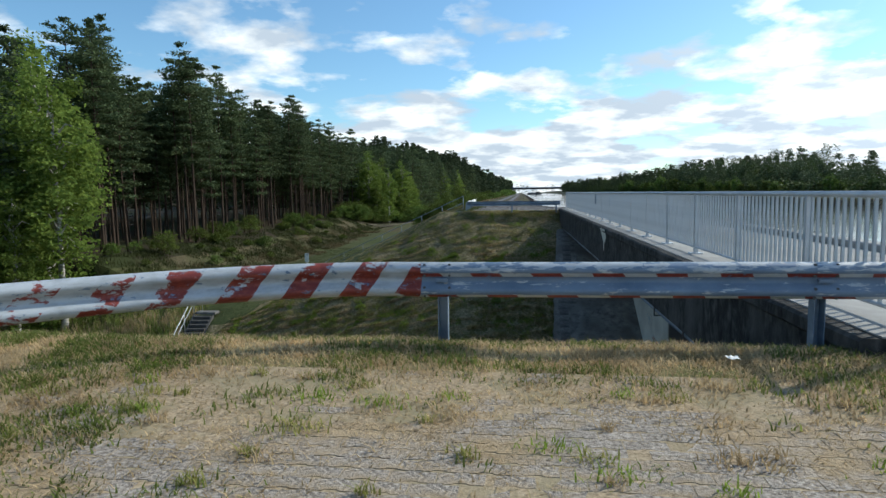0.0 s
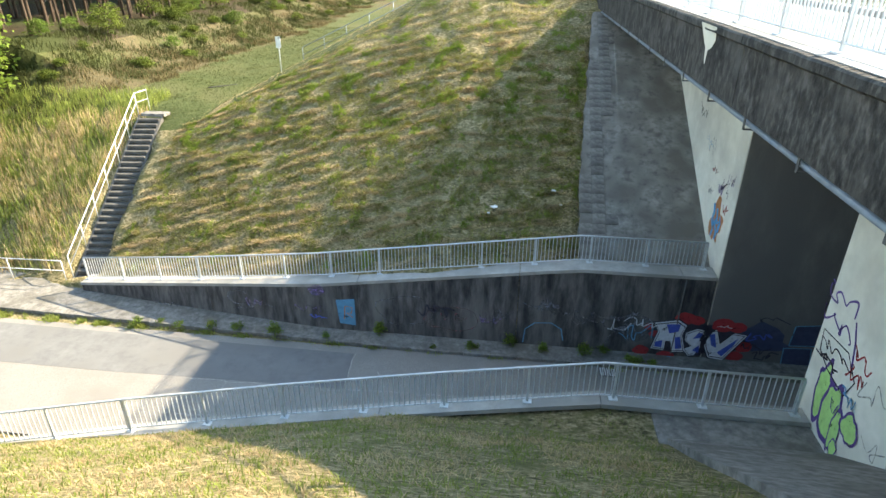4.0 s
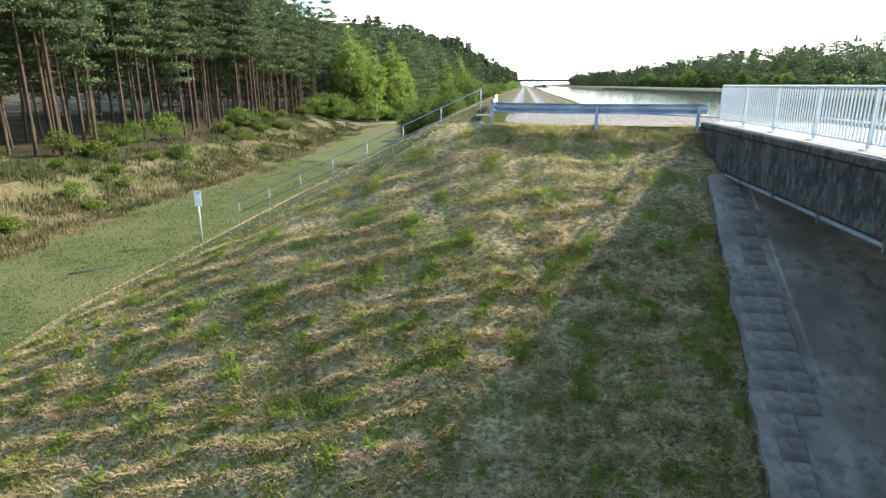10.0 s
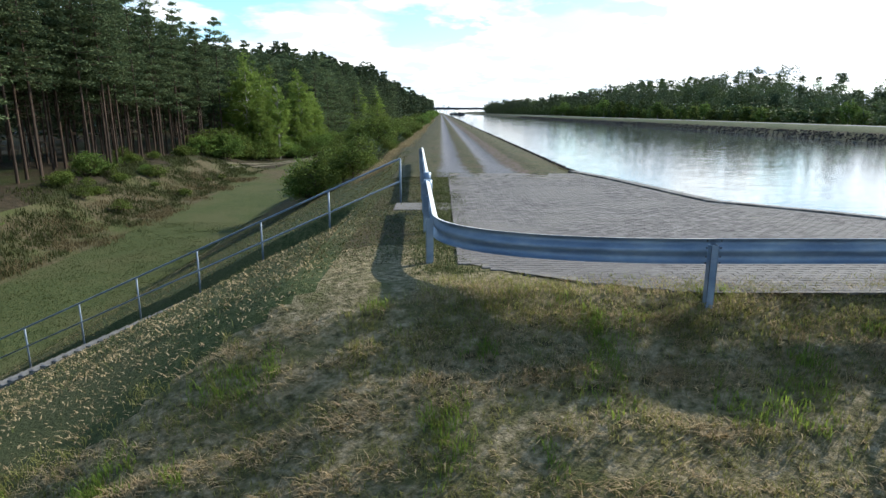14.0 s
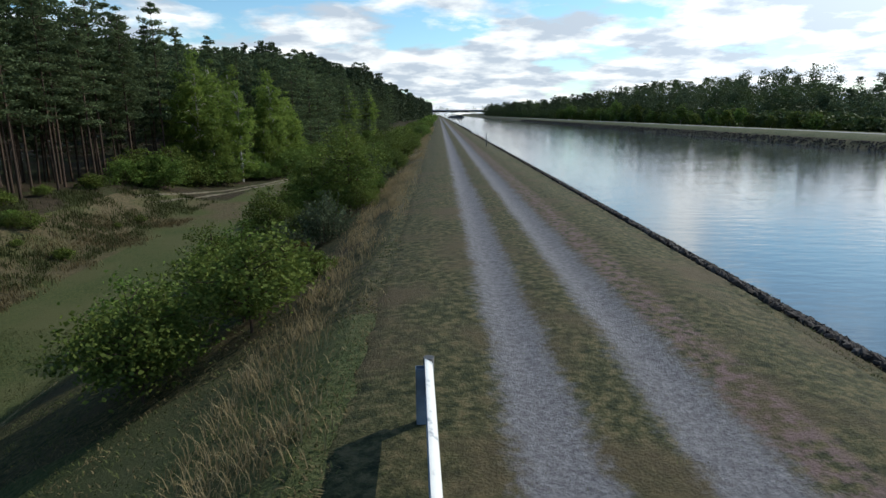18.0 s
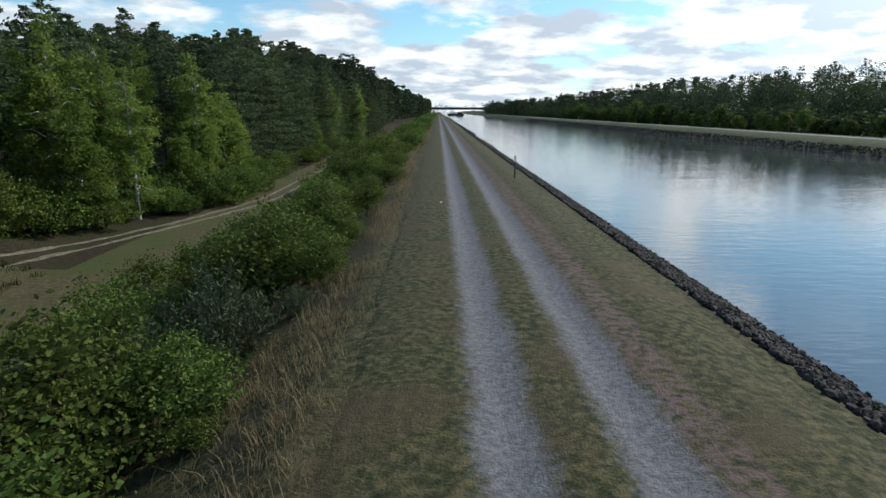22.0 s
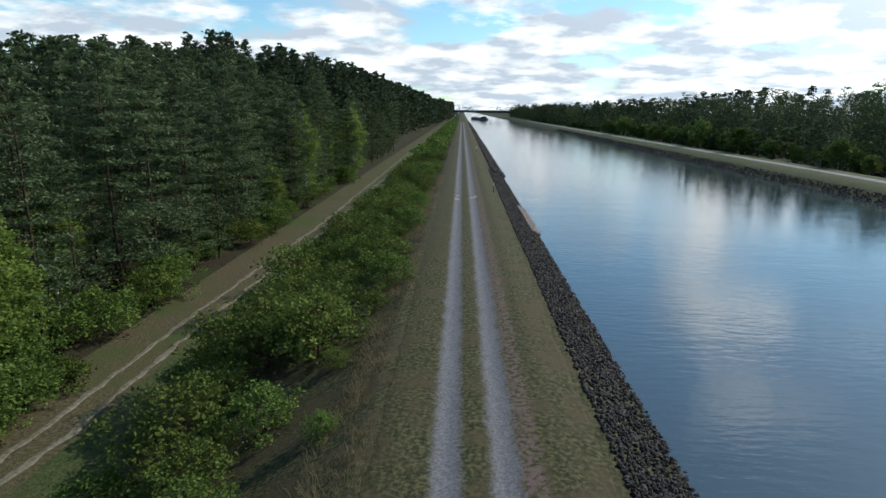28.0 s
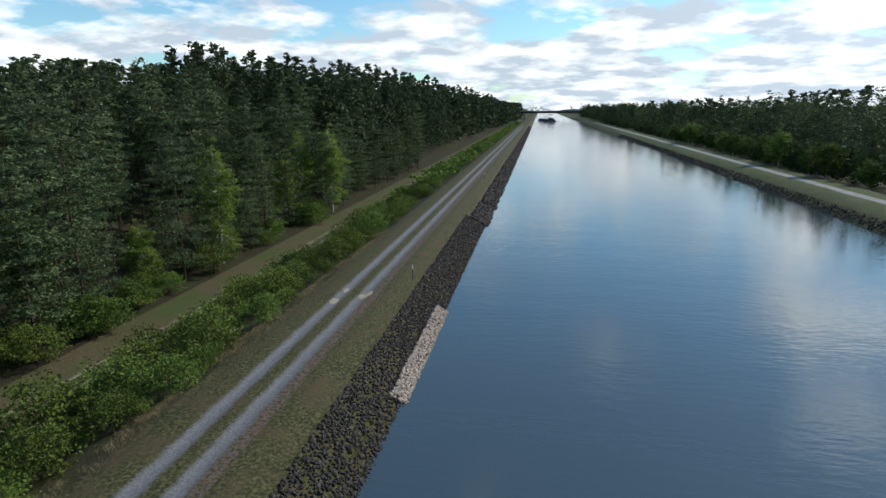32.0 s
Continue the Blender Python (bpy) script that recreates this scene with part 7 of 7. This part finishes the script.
pieces = []
for k, sg in enumerate((blob(12.62, -7.55, 0.26, 0.62, 91, rough=0.5), blob(12.12, -7.75, 0.34, 0.66, 92, rough=0.45), blob(11.78, -7.95, 0.16, 0.5, 93, rough=0.3), blob(11.35, -7.55, 0.24, 0.3, 94, rough=0.4), blob(11.62, -8.3, 0.13, 0.18, 95))):
    pieces += [("p_violet", grown(sg, 1.24), 0), ("p_green", sg, 0)]
pieces += [("p_violet", [(12.2, -7.35), (12.12, -7.6), (11.98, -7.65), (11.9, -7.35)], 0.04), ("p_sky", scrawl(11.7, -7.0, 0.5, 0.3, 96), 0.05)]
spray("graffiti_green", "green bubble graffiti with dark blue outline", on_wing, pieces)
spray("graffiti_tag", "black spray tags on the pale wall", on_wing, [("p_violet", scrawl(13.1, -5.35, 1.3, 0.45, 41), 0.06), ("p_violet", scrawl(12.9, -5.85, 1.3, 0.4, 42), 0.06), ("p_violet", [(12.3, -5.5), (12.1, -5.9), (11.95, -6.4)], 0.07), ("p_black", [(13.3, -6.3), (12.2, -6.2), (11.7, -6.6), (11.9, -7.1), (12.7, -7.0), (13.2, -6.8), (13.3, -6.3)], 0.045), ("p_black", scrawl(12.6, -6.5, 1.2, 0.25, 43), 0.04), ("p_black", scrawl(12.8, -6.8, 0.9, 0.2, 44), 0.05), ("p_dull", scrawl(10.6, -6.4, 1.6, 0.6, 47), 0.035), ("p_dull", scrawl(10.2, -7.1, 1.4, 0.8, 48), 0.03)])
spray("graffiti_red", "small red spray tags on the pale wall", on_wing, [("p_red", scrawl(11.75, -6.05, 0.7, 0.3, 45), 0.05), ("p_red", scrawl(11.75, -6.5, 0.7, 0.3, 46), 0.05)])
spray("graffiti_blue", "blue and orange graffiti on the pale abutment", on_wing, [("p_orange", blob(22.35, -7.3, 0.62, 0.85, 51, 40, rough=0.8), 0), ("p_bright", [(22.9, -6.7), (22.75, -7.0), (22.85, -7.3), (22.6, -7.6), (22.7, -7.9)], 0.2), ("p_bright", [(22.5, -6.75), (22.35, -7.05), (22.45, -7.35), (22.2, -7.55), (22.25, -7.85)], 0.2), ("p_bright", [(22.1, -6.9), (21.95, -7.15), (22.05, -7.5)], 0.16), ("p_bright", scrawl(22.4, -7.3, 0.8, 0.5, 152), 0.09), ("p_lilac", scrawl(21.7, -5.4, 0.7, 0.4, 158), 0.05), ("p_violet", scrawl(22.55, -6.0, 0.5, 0.4, 159), 0.06), ("p_sky", scrawl(24.8, -5.0, 0.7, 0.4, 160), 0.03), ("p_red", scrawl(23.75, -5.75, 0.3, 0.35, 161), 0.05), ("p_dull", scrawl(26.3, -4.1, 0.9, 0.5, 162), 0.07), ("p_red", scrawl(21.7, -6.5, 0.6, 0.35, 53), 0.05), ("p_black", scrawl(22.1, -5.9, 0.9, 0.5, 54), 0.04), ("p_black", scrawl(23.6, -6.5, 0.5, 0.3, 55), 0.03), ("p_dull", scrawl(24.3, -5.0, 0.9, 0.6, 56), 0.03), ("p_rose", scrawl(23.4, -5.6, 0.5, 0.3, 57), 0.04)])
# drainage cable on the wall, road patches, litter
tagged(part("wall_cable", tube([(7.75, 20.90, -8.9), (7.72, 20.86, -10.2), (7.68, 20.85, -12.0)], 0.025, 6), M["dark_metal"]), "black cable hanging down the wall", "cable")
grate = thing("road_drain", "rectangular iron road drain at the kerb", "drain", at=(5.3, 19.72, ROAD + 0.004))
part("frame", boxed((-0.30, -0.26, -0.02), (0.30, 0.26, 0.006)), M["dark_metal"], grate)
for k in range(7):
    part("slat", boxed((-0.27 + 0.08 * k, -0.22, 0.007), (-0.23 + 0.08 * k, 0.22, 0.016)), M["galva"], grate)
slot_drain = thing("slot_drain", "narrow dark iron slot drain in the mown strip", "drain", at=(-18.1, 39.3, land(-18.1, 39.3) + 0.02))
slot_drain.rotation_euler = (0, 0, radians(42))
part("frame", boxed((-0.95, -0.14, -0.08), (0.95, 0.14, 0.012), 0.006), M["dark"], slot_drain)
for k in range(12):
    part("slat", boxed((-0.88 + 0.15 * k, -0.1, 0.013), (-0.82 + 0.15 * k, 0.1, 0.024)), M["dark"], slot_drain)
rnd = random.Random(31)
for x, y, s in ((0.75, 24.05, 0.16), (0.55, 23.7, 0.07), (3.1, 24.8, 0.12), (3.4, 24.2, 0.07), (4.13, -0.57, 0.05), (-1.6, 102.0, 0.05)):
    bm = bmesh.new()
    bmesh.ops.create_grid(bm, x_segments=4, y_segments=4, size=s)
    for v in bm.verts:
        v.co.z = 0.35 * s * noise.noise(v.co * (2.5 / s) + Vector((x, y, 0))) + 0.06
        v.co.x *= 0.7 + 0.3 * rnd.random()
    ob = part("litter", bm, M["litter"])
    ob.location = (x, y, land(x, y))
    tagged(ob, "crumpled white paper litter lying in the grass", "litter", group="litter")
